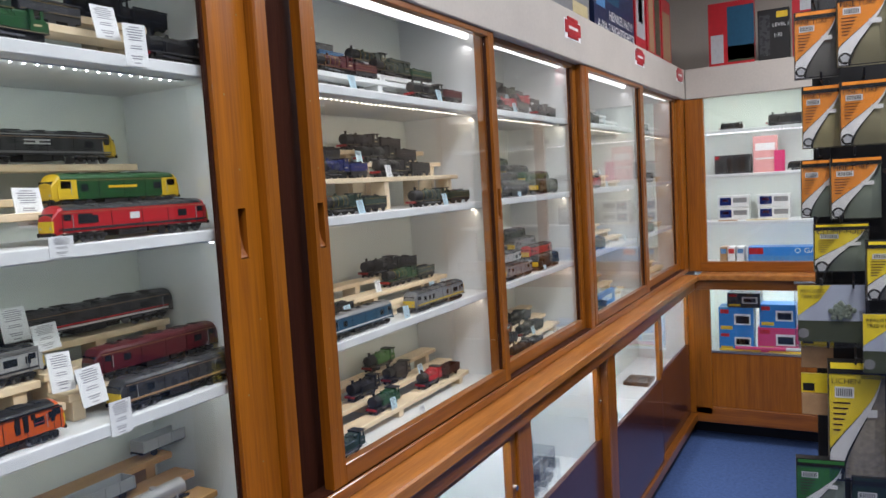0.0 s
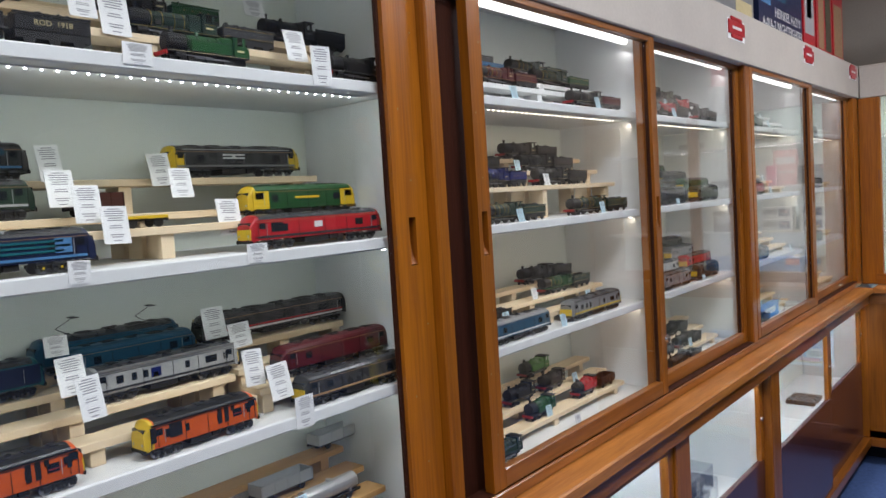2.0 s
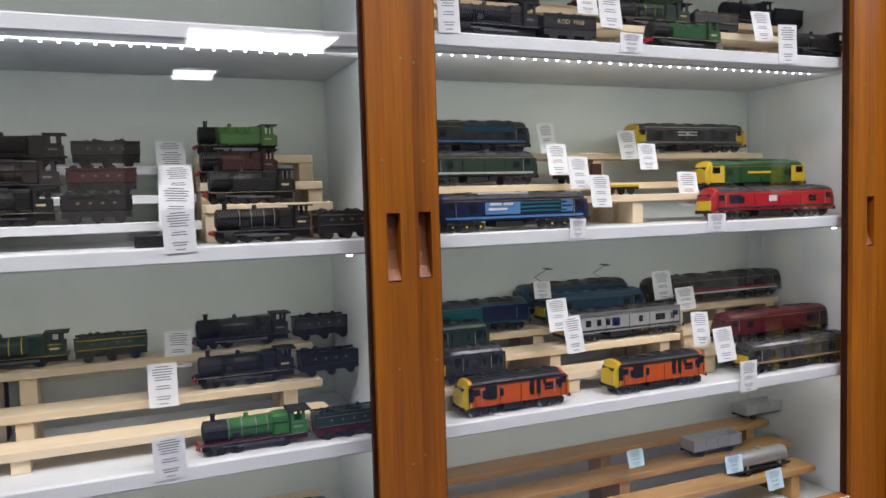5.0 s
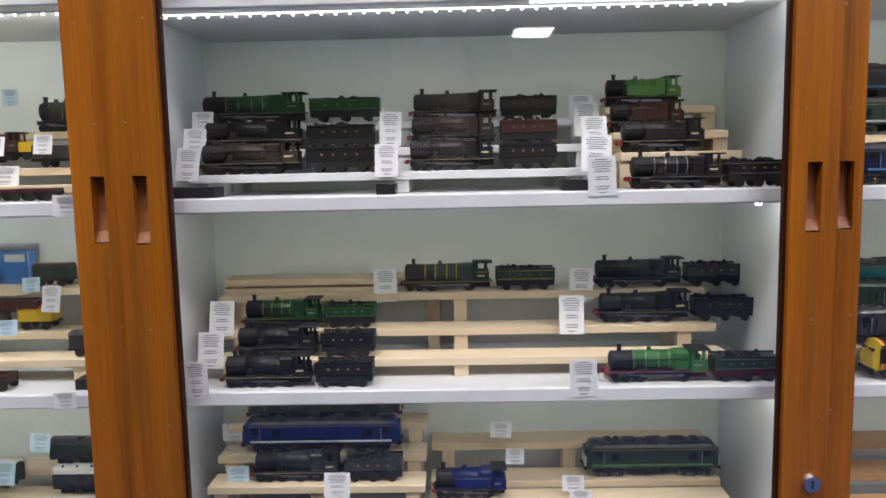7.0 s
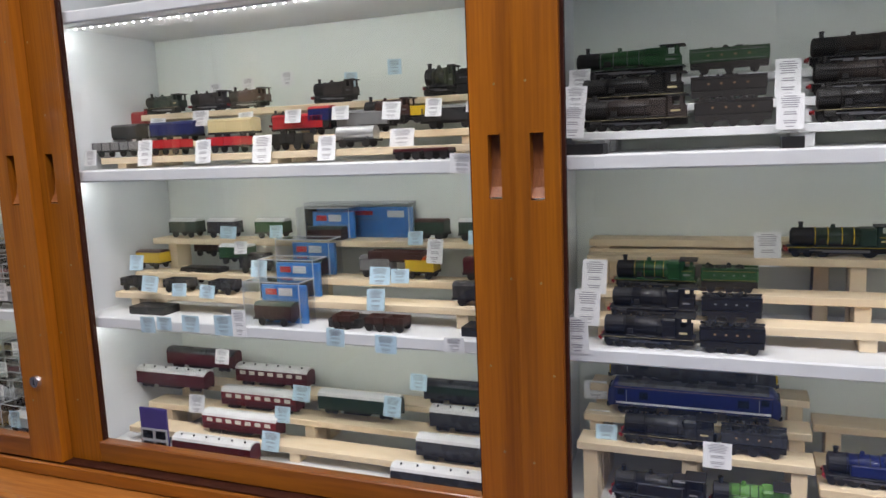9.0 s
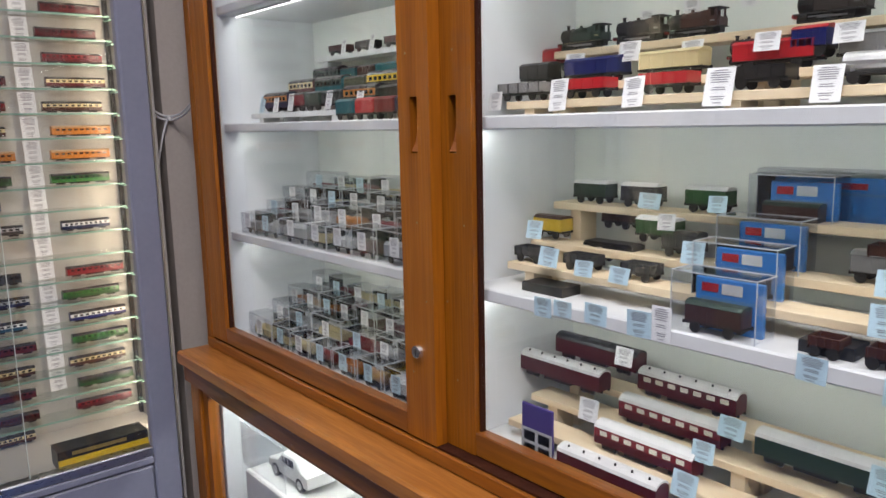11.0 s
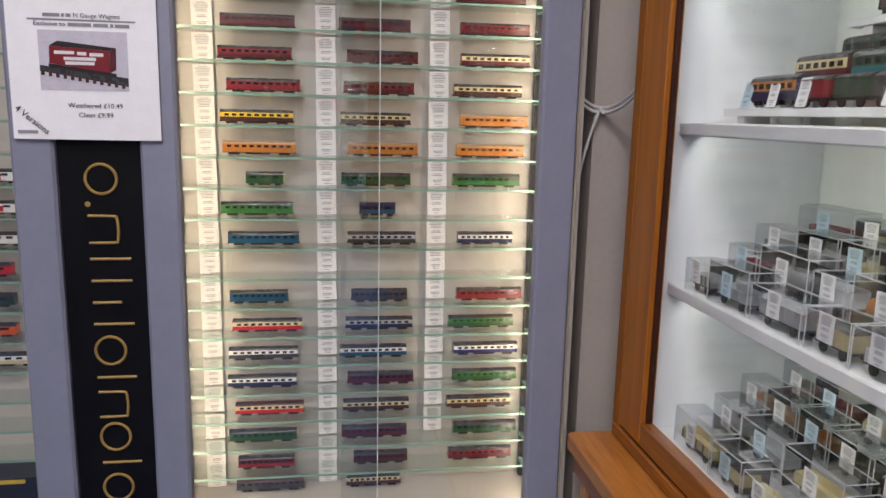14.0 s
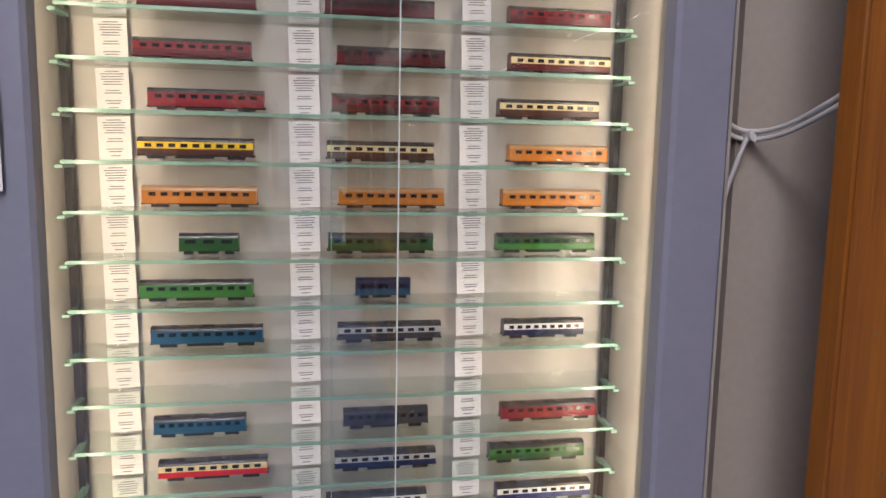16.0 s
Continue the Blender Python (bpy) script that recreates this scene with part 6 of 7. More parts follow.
# case with the narrow gauge engines, wagons and coaches
steam(W(ROW[3], -1.310, 1.4720), 0.081, C["dark_green"], None, "small dark green tank engine", 2, None, None, 0.68)
steam(W(ROW[3], -1.215, 1.4720), 0.078, C["soot"], None, "small dark tank engine", 2, None, None, 0.68)
steam(W(ROW[3], -1.136, 1.4720), 0.076, C["brown"], None, "small brown tank engine", 2, None, None, 0.68)
steam(W(ROW[2], -1.038, 1.4320), 0.049, C["black"], None, "small open-cab engine", 2, None, None, 0.6)
steam(W(ROW[3], -0.975, 1.4720), 0.078, C["soot"], None, "weathered narrow gauge engine", 3, None, None, 0.72)
steam(W(ROW[2], -0.861, 1.4340), 0.082, C["brown"], None, "rusty narrow gauge engine", 3, None, None, 0.76)
steam(W(ROW[3], -0.779, 1.4720), 0.086, C["olive"], C["black"], "weathered olive tender engine", 3, None, None, 0.9)
wagon(W(ROW[2], -1.369, 1.4240), 0.099, C["black"], C["dark_grey"], "black covered wagon", "van", 0.033, 0.028)
wagon(W(ROW[2], -1.249, 1.4240), 0.093, C["blue"], C["blue"], "blue covered wagon with white lettering", "van", 0.033, 0.028)
wagon(W(ROW[2], -1.134, 1.4240), 0.086, C["cream"], C["cream"], "cream covered wagon", "van", 0.033, 0.028)
wagon(W(ROW[2], -1.009, 1.4240), 0.093, C["red"], C["red"], "red bogie van", "van", 0.033, 0.028)
wagon(W(ROW[2], -0.899, 1.4240), 0.089, C["grey"], C["grey"], "grey bogie van", "van", 0.033, 0.028)
wagon(W(ROW[2], -0.764, 1.4240), 0.086, C["dark_grey"], C["grey"], "grey bogie van with a dark door", "van", 0.033, 0.028)
wagon(W(ROW[1], -1.332, 1.4030), 0.083, C["grey"], C["dark_grey"], "grey open wagon", "open", 0.033, 0.028)
wagon(W(ROW[1], -1.223, 1.4030), 0.071, C["red"], C["red"], "red open wagon", "open", 0.033, 0.028)
wagon(W(ROW[1], -1.109, 1.4030), 0.067, C["red"], C["red"], "red open wagon", "open", 0.033, 0.028)
wagon(W(ROW[1], -0.999, 1.4030), 0.063, C["black"], C["black"], "black open wagon with white lettering", "open", 0.033, 0.028)
wagon(W(ROW[1], -0.889, 1.4030), 0.066, C["silver"], C["grey"], "pale tank wagon", "tank", 0.033, 0.028)
wagon(W(ROW[0], -0.786, 1.3842), 0.042, C["maroon"], C["maroon"], "maroon flat wagon", "flat", 0.033, 0.028)
wagon(W(ROW[0], -0.746, 1.3842), 0.036, C["maroon"], C["maroon"], "maroon flat wagon", "flat", 0.033, 0.028)
wagon(W(ROW[2], -0.800, 1.4340), 0.044, C["yellow"], C["yellow"], "bright yellow works truck", "open", 0.033, 0.028)
wagon(W(ROW[2], -0.971, 1.4340), 0.037, C["blue"], C["red"], "small blue van", "van", 0.033, 0.028)
wagon(W(ROW[3], -1.364, 1.4470), 0.033, C["red"], C["red"], "small red van", "van", 0.033, 0.028)
wagon(W(ROW[3], -1.287, 1.2590), 0.060, C["dark_green"], C["white"], "dark green brake van with white roof", "van", 0.033, 0.026)
wagon(W(ROW[3], -1.206, 1.2590), 0.058, C["dark_grey"], C["white"], "grey brake van with white roof", "van", 0.033, 0.026)
wagon(W(ROW[3], -1.108, 1.2590), 0.058, C["green"], C["white"], "green brake van with white roof", "van", 0.033, 0.026)
wagon(W(ROW[2], -1.147, 1.2230), 0.057, C["green"], C["white"], "green van with white roof", "van", 0.033, 0.026)
wagon(W(ROW[3], -0.821, 1.2590), 0.051, C["dark_green"], C["brown"], "dark green van", "van", 0.033, 0.026)
wagon(W(ROW[3], -0.750, 1.2590), 0.050, C["dark_green"], C["white"], "green van with windows", "van", 0.033, 0.026)
wagon(W(ROW[3], -1.240, 1.2270), 0.052, C["brown"], C["brown"], "low brown wagon", "open", 0.033, 0.026)
wagon(W(ROW[2], -0.858, 1.2250), 0.093, C["brown"], C["brown"], "long brown bogie wagon", "open", 0.033, 0.026)
wagon(W(ROW[2], -1.324, 1.2110), 0.054, C["yellow"], C["brown"], "yellow covered wagon", "van", 0.033, 0.026)
wagon(W(ROW[2], -1.219, 1.2010), 0.079, C["black"], C["black"], "low black wagon", "flat", 0.033, 0.026)
wagon(W(ROW[2], -1.112, 1.2090), 0.049, C["dark_grey"], C["dark_grey"], "grey wagon", "van", 0.033, 0.026)
wagon(W(ROW[2], -0.892, 1.2090), 0.052, C["grey"], C["grey"], "grey covered wagon", "van", 0.033, 0.026)
wagon(W(ROW[2], -0.819, 1.2090), 0.048, C["yellow"], C["orange"], "yellow and orange fruit van", "van", 0.033, 0.026)
wagon(W(ROW[2], -0.723, 1.2090), 0.059, C["maroon"], C["maroon"], "maroon bogie wagon", "van", 0.033, 0.026)
wagon(W(ROW[1], -1.316, 1.1830), 0.053, C["dark_grey"], C["black"], "small grey low wagon", "open", 0.030, 0.026)
wagon(W(ROW[1], -1.228, 1.1830), 0.050, C["dark_grey"], C["black"], "small dark low wagon", "open", 0.030, 0.026)
wagon(W(ROW[1], -1.139, 1.1830), 0.046, C["dark_grey"], C["black"], "small dark low wagon", "open", 0.030, 0.026)
wagon(W(ROW[1], -0.719, 1.1830), 0.065, C["dark_grey"], C["dark_grey"], "long dark grey wagon", "van", 0.033, 0.026)
wagon(W(ROW[0], -0.898, 1.1532), 0.030, C["brown"], C["brown"], "rusty mine tub", "open", 0.028, 0.024)
wagon(W(ROW[0], -0.848, 1.1532), 0.029, C["brown"], C["brown"], "rusty mine tub", "open", 0.028, 0.024)
wagon(W(ROW[0], -0.818, 1.1532), 0.029, C["brown"], C["brown"], "rusty mine tub", "open", 0.028, 0.024)
wagon(W(ROW[2], -1.202, 1.1910), 0.051, C["black"], C["black"], "black crate wagon", "open", 0.033, 0.026)
coach(W(ROW[3], -1.276, 1.0200), 0.148, C["maroon"], C["maroon"], C["dark_grey"], "maroon coach", 0, 0.76)
coach(W(ROW[3], -1.127, 1.0000), 0.147, C["maroon"], C["maroon"], C["white"], "maroon coach with white vented roof", 7, 0.76, True, True)
coach(W(ROW[3], -0.777, 1.0000), 0.134, C["dark_grey"], C["dark_green"], C["dark_grey"], "long dark coach with grey roof", 0, 0.76)
coach(W(ROW[2], -1.303, 0.9970), 0.153, C["maroon"], C["maroon"], C["white"], "maroon coach with white vented roof", 0, 0.76, False, True)
coach(W(ROW[2], -1.121, 0.9750), 0.150, C["maroon"], C["crimson"], C["white"], "maroon coach with white roof", 7, 0.76, True)
coach(W(ROW[2], -0.936, 0.9850), 0.142, C["dark_green"], C["dark_green"], C["white"], "green bogie van with white roof", 0, 0.76)
coach(W(ROW[2], -0.752, 0.9770), 0.125, C["dark_grey"], C["dark_grey"], C["white"], "grey coach with white vented roof", 0, 0.76, False, True)
coach(W(ROW[1], -1.126, 0.9510), 0.145, C["maroon"], C["crimson"], C["white"], "maroon coach with white roof", 7, 0.76, True)
coach(W(ROW[1], -0.749, 0.9510), 0.136, C["dark_grey"], C["dark_grey"], C["white"], "grey coach with white roof", 0, 0.76)
coach(W(ROW[0], -1.145, 0.9250), 0.152, C["maroon"], C["maroon"], C["white"], "maroon coach seen from above", 0, 0.76, False, True)
coach(W(ROW[0], -0.759, 0.9250), 0.155, C["dark_grey"], C["dark_grey"], C["white"], "grey coach with white vented roof", 0, 0.76, False, True)
card(W(-0.7900, -1.284, 1.4440), 0.032, 0.020, PAPER)
card(W(-0.7900, -1.196, 1.4470), 0.032, 0.025, PAPER)
card(W(-0.7900, -1.108, 1.4450), 0.028, 0.020, PAPER)
card(W(-0.7700, -1.009, 1.4430), 0.028, 0.020, PAPER)
card(W(-0.7700, -0.928, 1.4440), 0.028, 0.020, PAPER)
card(W(-0.7600, -0.842, 1.4400), 0.028, 0.025, PAPER)
card(W(-0.7600, -0.778, 1.4410), 0.024, 0.025, PAPER)
card(W(-0.7700, -0.720, 1.4440), 0.028, 0.015, PAPER)
card(W(-0.7150, -1.247, 1.3880), 0.028, 0.040, PAPER)
card(W(-0.7150, -1.135, 1.3890), 0.028, 0.035, PAPER)
card(W(-0.7150, -1.031, 1.3870), 0.032, 0.040, PAPER)
card(W(-0.7150, -0.923, 1.3870), 0.028, 0.035, PAPER)
card(W(-0.7400, -0.818, 1.4020), 0.036, 0.025, PAPER)
card(W(-0.7300, -0.696, 1.4030), 0.024, 0.020, PAPER)
card(W(-0.6738, -0.707, 1.3660), 0.032, 0.025, PAPER, 0)
card(W(-0.7100, -1.354, 1.3910), 0.024, 0.025, PAPER)
card(W(-0.8000, -1.168, 1.2630), 0.032, 0.020, PAPER_BLUE)
card(W(-0.8000, -1.074, 1.2650), 0.024, 0.020, PAPER_BLUE)
card(W(-0.7700, -1.122, 1.2430), 0.024, 0.020, PAPER)
card(W(-0.7400, -1.310, 1.2170), 0.028, 0.025, PAPER_BLUE)
card(W(-0.7300, -1.062, 1.2150), 0.028, 0.025, PAPER_BLUE)
card(W(-0.7100, -1.258, 1.1890), 0.032, 0.025, PAPER_BLUE)
card(W(-0.7100, -1.199, 1.1840), 0.028, 0.020, PAPER_BLUE)
card(W(-0.7100, -1.146, 1.1830), 0.028, 0.020, PAPER_BLUE)
card(W(-0.6738, -1.232, 1.1330), 0.028, 0.025, PAPER_BLUE, 0)
card(W(-0.6738, -1.200, 1.1390), 0.028, 0.020, PAPER_BLUE, 0)
card(W(-0.6738, -1.150, 1.1390), 0.032, 0.025, PAPER_BLUE, 0)
card(W(-0.6738, -1.089, 1.1370), 0.032, 0.030, PAPER_BLUE, 0)
card(W(-0.6738, -1.061, 1.1370), 0.024, 0.040, PAPER, 0)
card(W(-0.8000, -0.831, 1.2570), 0.024, 0.020, PAPER_BLUE)
card(W(-0.7700, -0.790, 1.2350), 0.024, 0.035, PAPER)
card(W(-0.8000, -0.734, 1.2590), 0.028, 0.020, PAPER_BLUE)
card(W(-0.7300, -0.858, 1.2100), 0.032, 0.025, PAPER_BLUE)
card(W(-0.7300, -0.826, 1.2130), 0.028, 0.020, PAPER_BLUE)
card(W(-0.7100, -0.856, 1.1770), 0.028, 0.030, PAPER_BLUE)
card(W(-0.6738, -0.902, 1.1330), 0.028, 0.025, PAPER_BLUE, 0)
card(W(-0.6738, -0.825, 1.1280), 0.032, 0.025, PAPER_BLUE, 0)
card(W(-0.6738, -0.726, 1.1360), 0.028, 0.020, PAPER, 0)
card(W(-0.6738, -0.683, 1.1290), 0.020, 0.020, PAPER, 0)
card(W(-0.8000, -1.202, 1.0470), 0.028, 0.025, PAPER)
card(W(-0.7500, -1.221, 0.9770), 0.032, 0.030, PAPER)
card(W(-0.7700, -1.029, 1.0080), 0.032, 0.025, PAPER_BLUE)
card(W(-0.7400, -1.046, 0.9820), 0.028, 0.025, PAPER_BLUE)
card(W(-0.7100, -1.051, 0.9470), 0.032, 0.030, PAPER_BLUE)
card(W(-0.7500, -0.860, 1.0070), 0.028, 0.030, PAPER_BLUE)
card(W(-0.8000, -0.838, 1.0330), 0.028, 0.025, PAPER_BLUE)

# ---- the end case ----
def N(x, y, z):
    return pose(x, y, z)


steam(N(-0.42, 4.33, 1.6322), 0.12, C["black"], None, "small black tank engine in the end case", 3)
steam(N(-0.14, 4.33, 1.6322), 0.22, C["black"], None, "large black tank engine in the end case", 3, None, None, 1.4)
wagon(N(0.2, 4.33, 1.6322), 0.14, C["black"], C["dark_grey"], "black bogie wagon", "van")
carton(N(-0.42, 4.33, 1.4002), 0.18, 0.08, 0.10, C["dark_grey"], "dark boxed locomotive with window", ((0.08, 0.92, 0.15, 0.8, C["black"]), (0.0, 0.12, 0.78, 0.95, C["red"])))
carton(N(-0.26, 4.36, 1.4002), 0.12, 0.03, 0.19, paint(0.72, 0.35, 0.33), "pale red printed instruction pack", ((0.1, 0.9, 0.6, 0.8, C["white"]), (0.1, 0.9, 0.35, 0.4, C["white"])), "instruction pack")
carton(N(-0.19, 4.34, 1.4002), 0.05, 0.03, 0.11, C["pink"], "small red pack", (), "pack")
diesel(N(-0.03, 4.30, 1.4002), 0.24, C["black"], C["black"], C["black"], None, "black boxed locomotive chassis")
for x in (-0.42, -0.22):
    for i in range(2):
        carton(N(x, 4.32, 1.1532 + i * 0.066), 0.155, 0.08, 0.064, C["white"], "white locomotive box with blue badge and picture", ((0.06, 0.44, 0.2, 0.85, C["blue"]), (0.5, 0.94, 0.4, 0.8, C["grey"]), (0.15, 0.35, 0.5, 0.7, C["red"])))
carton(N(0.02, 4.34, 1.1532), 0.14, 0.06, 0.12, C["black"], "black wagon box with a window", ((0.15, 0.9, 0.4, 0.75, C["pale_grey"]),))
for x, a in ((-0.44, "tan"), (-0.30, "cream"), (-0.2, "cream")):
    tagged(put("leaflet", bx(bmesh.new(), x - 0.05, x + 0.05, 4.24, 4.30, 1.1535, 1.1575, 0.0008), C[a]), "flat printed leaflet on the shelf", "leaflet", "leaflets")
for i, x in enumerate((-0.47, -0.43, -0.385)):
    carton(N(x, 4.28, 0.9252), 0.036, 0.10, 0.085, C["white"] if i else C["tan"], "narrow white track accessory box", ((0.1, 0.9, 0.6, 0.9, C["red"] if i == 1 else C["sky"]),))
og = carton(N(-0.115, 4.27, 0.9252), 0.46, 0.12, 0.085, C["box_blue"], "long blue track box with white heading", ((0.01, 0.16, 0.55, 0.95, C["red"]), (0.02, 0.98, 0.05, 0.45, C["sky"])))
words("lettering", "O GAUGE", 0.040, C["white"], pose(-0.035, 4.2688, 0.989, 90, 0, 0), og)
bm = bmesh.new()
for i in range(16):
    bx(bm, -0.215 + i * 0.027, -0.212 + i * 0.027, -0.0012, -0.0007, 0.004, 0.038)
part("printed_ribs", bm, C["box_blue"], og)
card(N(0.03, 4.24, 1.51), 0.05, 0.06)
# boxes in the end cupboard
for x, z, w, h, a in ((-0.40, 0.4745, 0.17, 0.10, "box_blue"), (-0.40, 0.5748, 0.17, 0.13, "box_blue"), (-0.20, 0.4745, 0.19, 0.13, "pink"), (-0.20, 0.6048, 0.17, 0.12, "box_blue"), (0.0, 0.4745, 0.18, 0.12, "box_blue"), (-0.36, 0.7052, 0.16, 0.075, "dark_grey")):
    carton(N(x, 4.16, z), w, 0.12, h, C[a], a.replace("_", " ").replace("box blue", "bright blue") + " toy vehicle box with a window", ((0.45, 0.92, 0.3, 0.75, C["white"]), (0.5, 0.88, 0.36, 0.66, C["navy"]), (0.05, 0.4, 0.1, 0.25, C["yellow"]), (0.05, 0.3, 0.75, 0.92, C["red"])))
for i, (x, L, a) in enumerate(((-0.38, 0.2, "yellow"), (-0.22, 0.26, "white"), (-0.12, 0.24, "yellow"), (-0.28, 0.24, "pink"))):
    tagged(put("tube_pack", cyl(bmesh.new(), (x - L / 2, 4.135 - i * 0.004, 0.484 + (i % 2) * 0.017), (x + L / 2, 4.13 - i * 0.003, 0.487 + (i % 2) * 0.017), 0.0085, None, 12), C[a]), "long coloured tube pack lying across the boxes", "tube pack", "tube packs")

# ---- kit boxes on top of the cases ----
def kit(m, w, h, col, label, panels, text=()):
    k = carton(m, w, 0.06, h, C[col], label, panels, "kit box")
    for s, x, z, size in text:
        words("lettering", s, size, C["white"], m @ pose(x, -0.001, z, 90, 0, 0), k)
    return k


TOPZ = 1.9572
kit(W(-0.668, 2.05, TOPZ), 0.42, 0.26, "dark_grey", "large dark kit box with yellow lettering", ((0.05, 0.95, 0.3, 0.95, C["grey"]), (0.42, 0.62, 0.06, 0.24, C["yellow"])))
kit(W(-0.668, 2.52, TOPZ), 0.40, 0.27, "grey", "grey kit box with a pale picture", ((0.0, 1.0, 0.4, 1.0, C["dark_grey"]), (0.55, 0.95, 0.1, 0.25, C["cream"])))
kit(W(-0.668, 3.06, TOPZ), 0.56, 0.34, "navy", "dark blue aircraft kit box with pale lettering", ((0.3, 0.6, 0.4, 0.98, C["rail_blue"]), (0.05, 0.25, 0.3, 0.95, C["sky"])), (("HEINKEL He219", 0.08, 0.085, 0.05), ("A-0/A-2 NIGHTFIGHTER", 0.02, 0.035, 0.05)))
kit(W(-0.668, 3.46, TOPZ), 0.18, 0.34, "red", "red kit box with a landscape picture", ((0.1, 0.9, 0.2, 0.95, C["pale_grey"]), (0.3, 0.7, 0.4, 0.8, C["rail_blue"])))
kit(W(-0.668, 3.72, TOPZ), 0.28, 0.34, "red", "red kit box with grassy picture", ((0.12, 0.44, 0.1, 0.95, C["tan"]), (0.56, 0.9, 0.1, 0.95, C["olive"])))
kit(W(-0.668, 3.98, TOPZ), 0.20, 0.33, "red", "red kit box with pale picture", ((0.1, 0.9, 0.1, 0.8, C["tan"]),))
kit(N(-0.395, 4.215, TOPZ), 0.22, 0.32, "red", "red aircraft kit box with a sky picture", ((0.42, 1.0, 0.08, 0.92, C["rail_blue"]), (0.42, 1.0, 0.05, 0.3, C["olive"]), (0.05, 0.33, 0.05, 0.5, C["pale_grey"])))
rv = kit(N(-0.195, 4.212, TOPZ), 0.145, 0.25, "black", "black vehicle kit box with grey print", ((0.05, 0.38, 0.1, 0.9, C["dark_grey"]), (0.6, 0.95, 0.82, 0.94, C["yellow"])), (("LEVEL 5", 0.035, 0.17, 0.024), ("1:32", 0.02, 0.12, 0.024)))
kit(N(-0.04, 4.22, TOPZ), 0.14, 0.32, "red", "tall red kit box with grey badge", ((0.25, 0.75, 0.7, 0.9, C["pale_grey"]),))
for y, z in ((2.387, 1.900), (3.229, 1.912), (4.03, 1.918)):
    s = empty("range_sign", W(-0.6205, y, z - 0.035), "red shaped plaque with white lettering on the fascia", "sign", "range signs")
    bm = bx(bmesh.new(), -0.072, 0.072, -0.003, 0, 0.012, 0.052, 0.001)
    bx(bm, -0.048, 0.048, -0.003, 0, 0.052, 0.064, 0.001)
    bx(bm, -0.048, 0.048, -0.003, 0, 0.0, 0.012, 0.001)
    part("plaque", bm, C["red"], s)
    part("backing", boxed(-0.076, 0.076, 0.0001, 0.0006, -0.004, 0.056), PAPER, s)
    part("lettering_bar", boxed(-0.042, 0.042, -0.0036, -0.0031, 0.027, 0.036), C["white"], s, "white script lettering drawn as a bar")

# ---- tubes inside the cases, seen through the glass ----
for y0, y1 in ((1.10, 1.79), (1.85, 2.46), (2.57, 3.26), (3.33, 4.03)):
    t = empty("tube_light", None, "lit fluorescent tube along the top of the case", "tube light", "tube lights")
    part("tube", cyl(bmesh.new(), (-0.70, y0, 1.80), (-0.70, y1, 1.80), 0.008, None, 12), TUBE, t)
    part("reflector", bx(bmesh.new(), -0.73, -0.672, y0 - 0.01, y1 + 0.01, 1.815, 1.866, 0.002), WHITE, t)

# ---- hanging packs on the rack across the aisle ----
rack = empty("display_rack", None, "black wire rack hung with scenery packs", "display rack")
for x in (0.10, 0.30, 0.50):
    part("upright", bx(bmesh.new(), x - 0.008, x + 0.008, 1.895, 1.91, 0.02, 1.85), BLACK, rack)
part("panel", bx(bmesh.new(), 0.075, 0.62, 1.912, 1.93, 0.02, 1.85, 0.002), BLACK, rack)
part("base", bx(bmesh.new(), 0.06, 0.64, 1.70, 1.94, 0.0, 0.02, 0.003), BLACK, rack)


def hook(x, z, y=1.72):
    bm = cyl(bmesh.new(), (x, 1.895, z), (x, y, z), 0.0022, None, 8)
    cyl(bm, (x, y, z), (x, y - 0.008, z + 0.014), 0.0022, None, 8)
    return part("hook", bm, BLACK, rack)


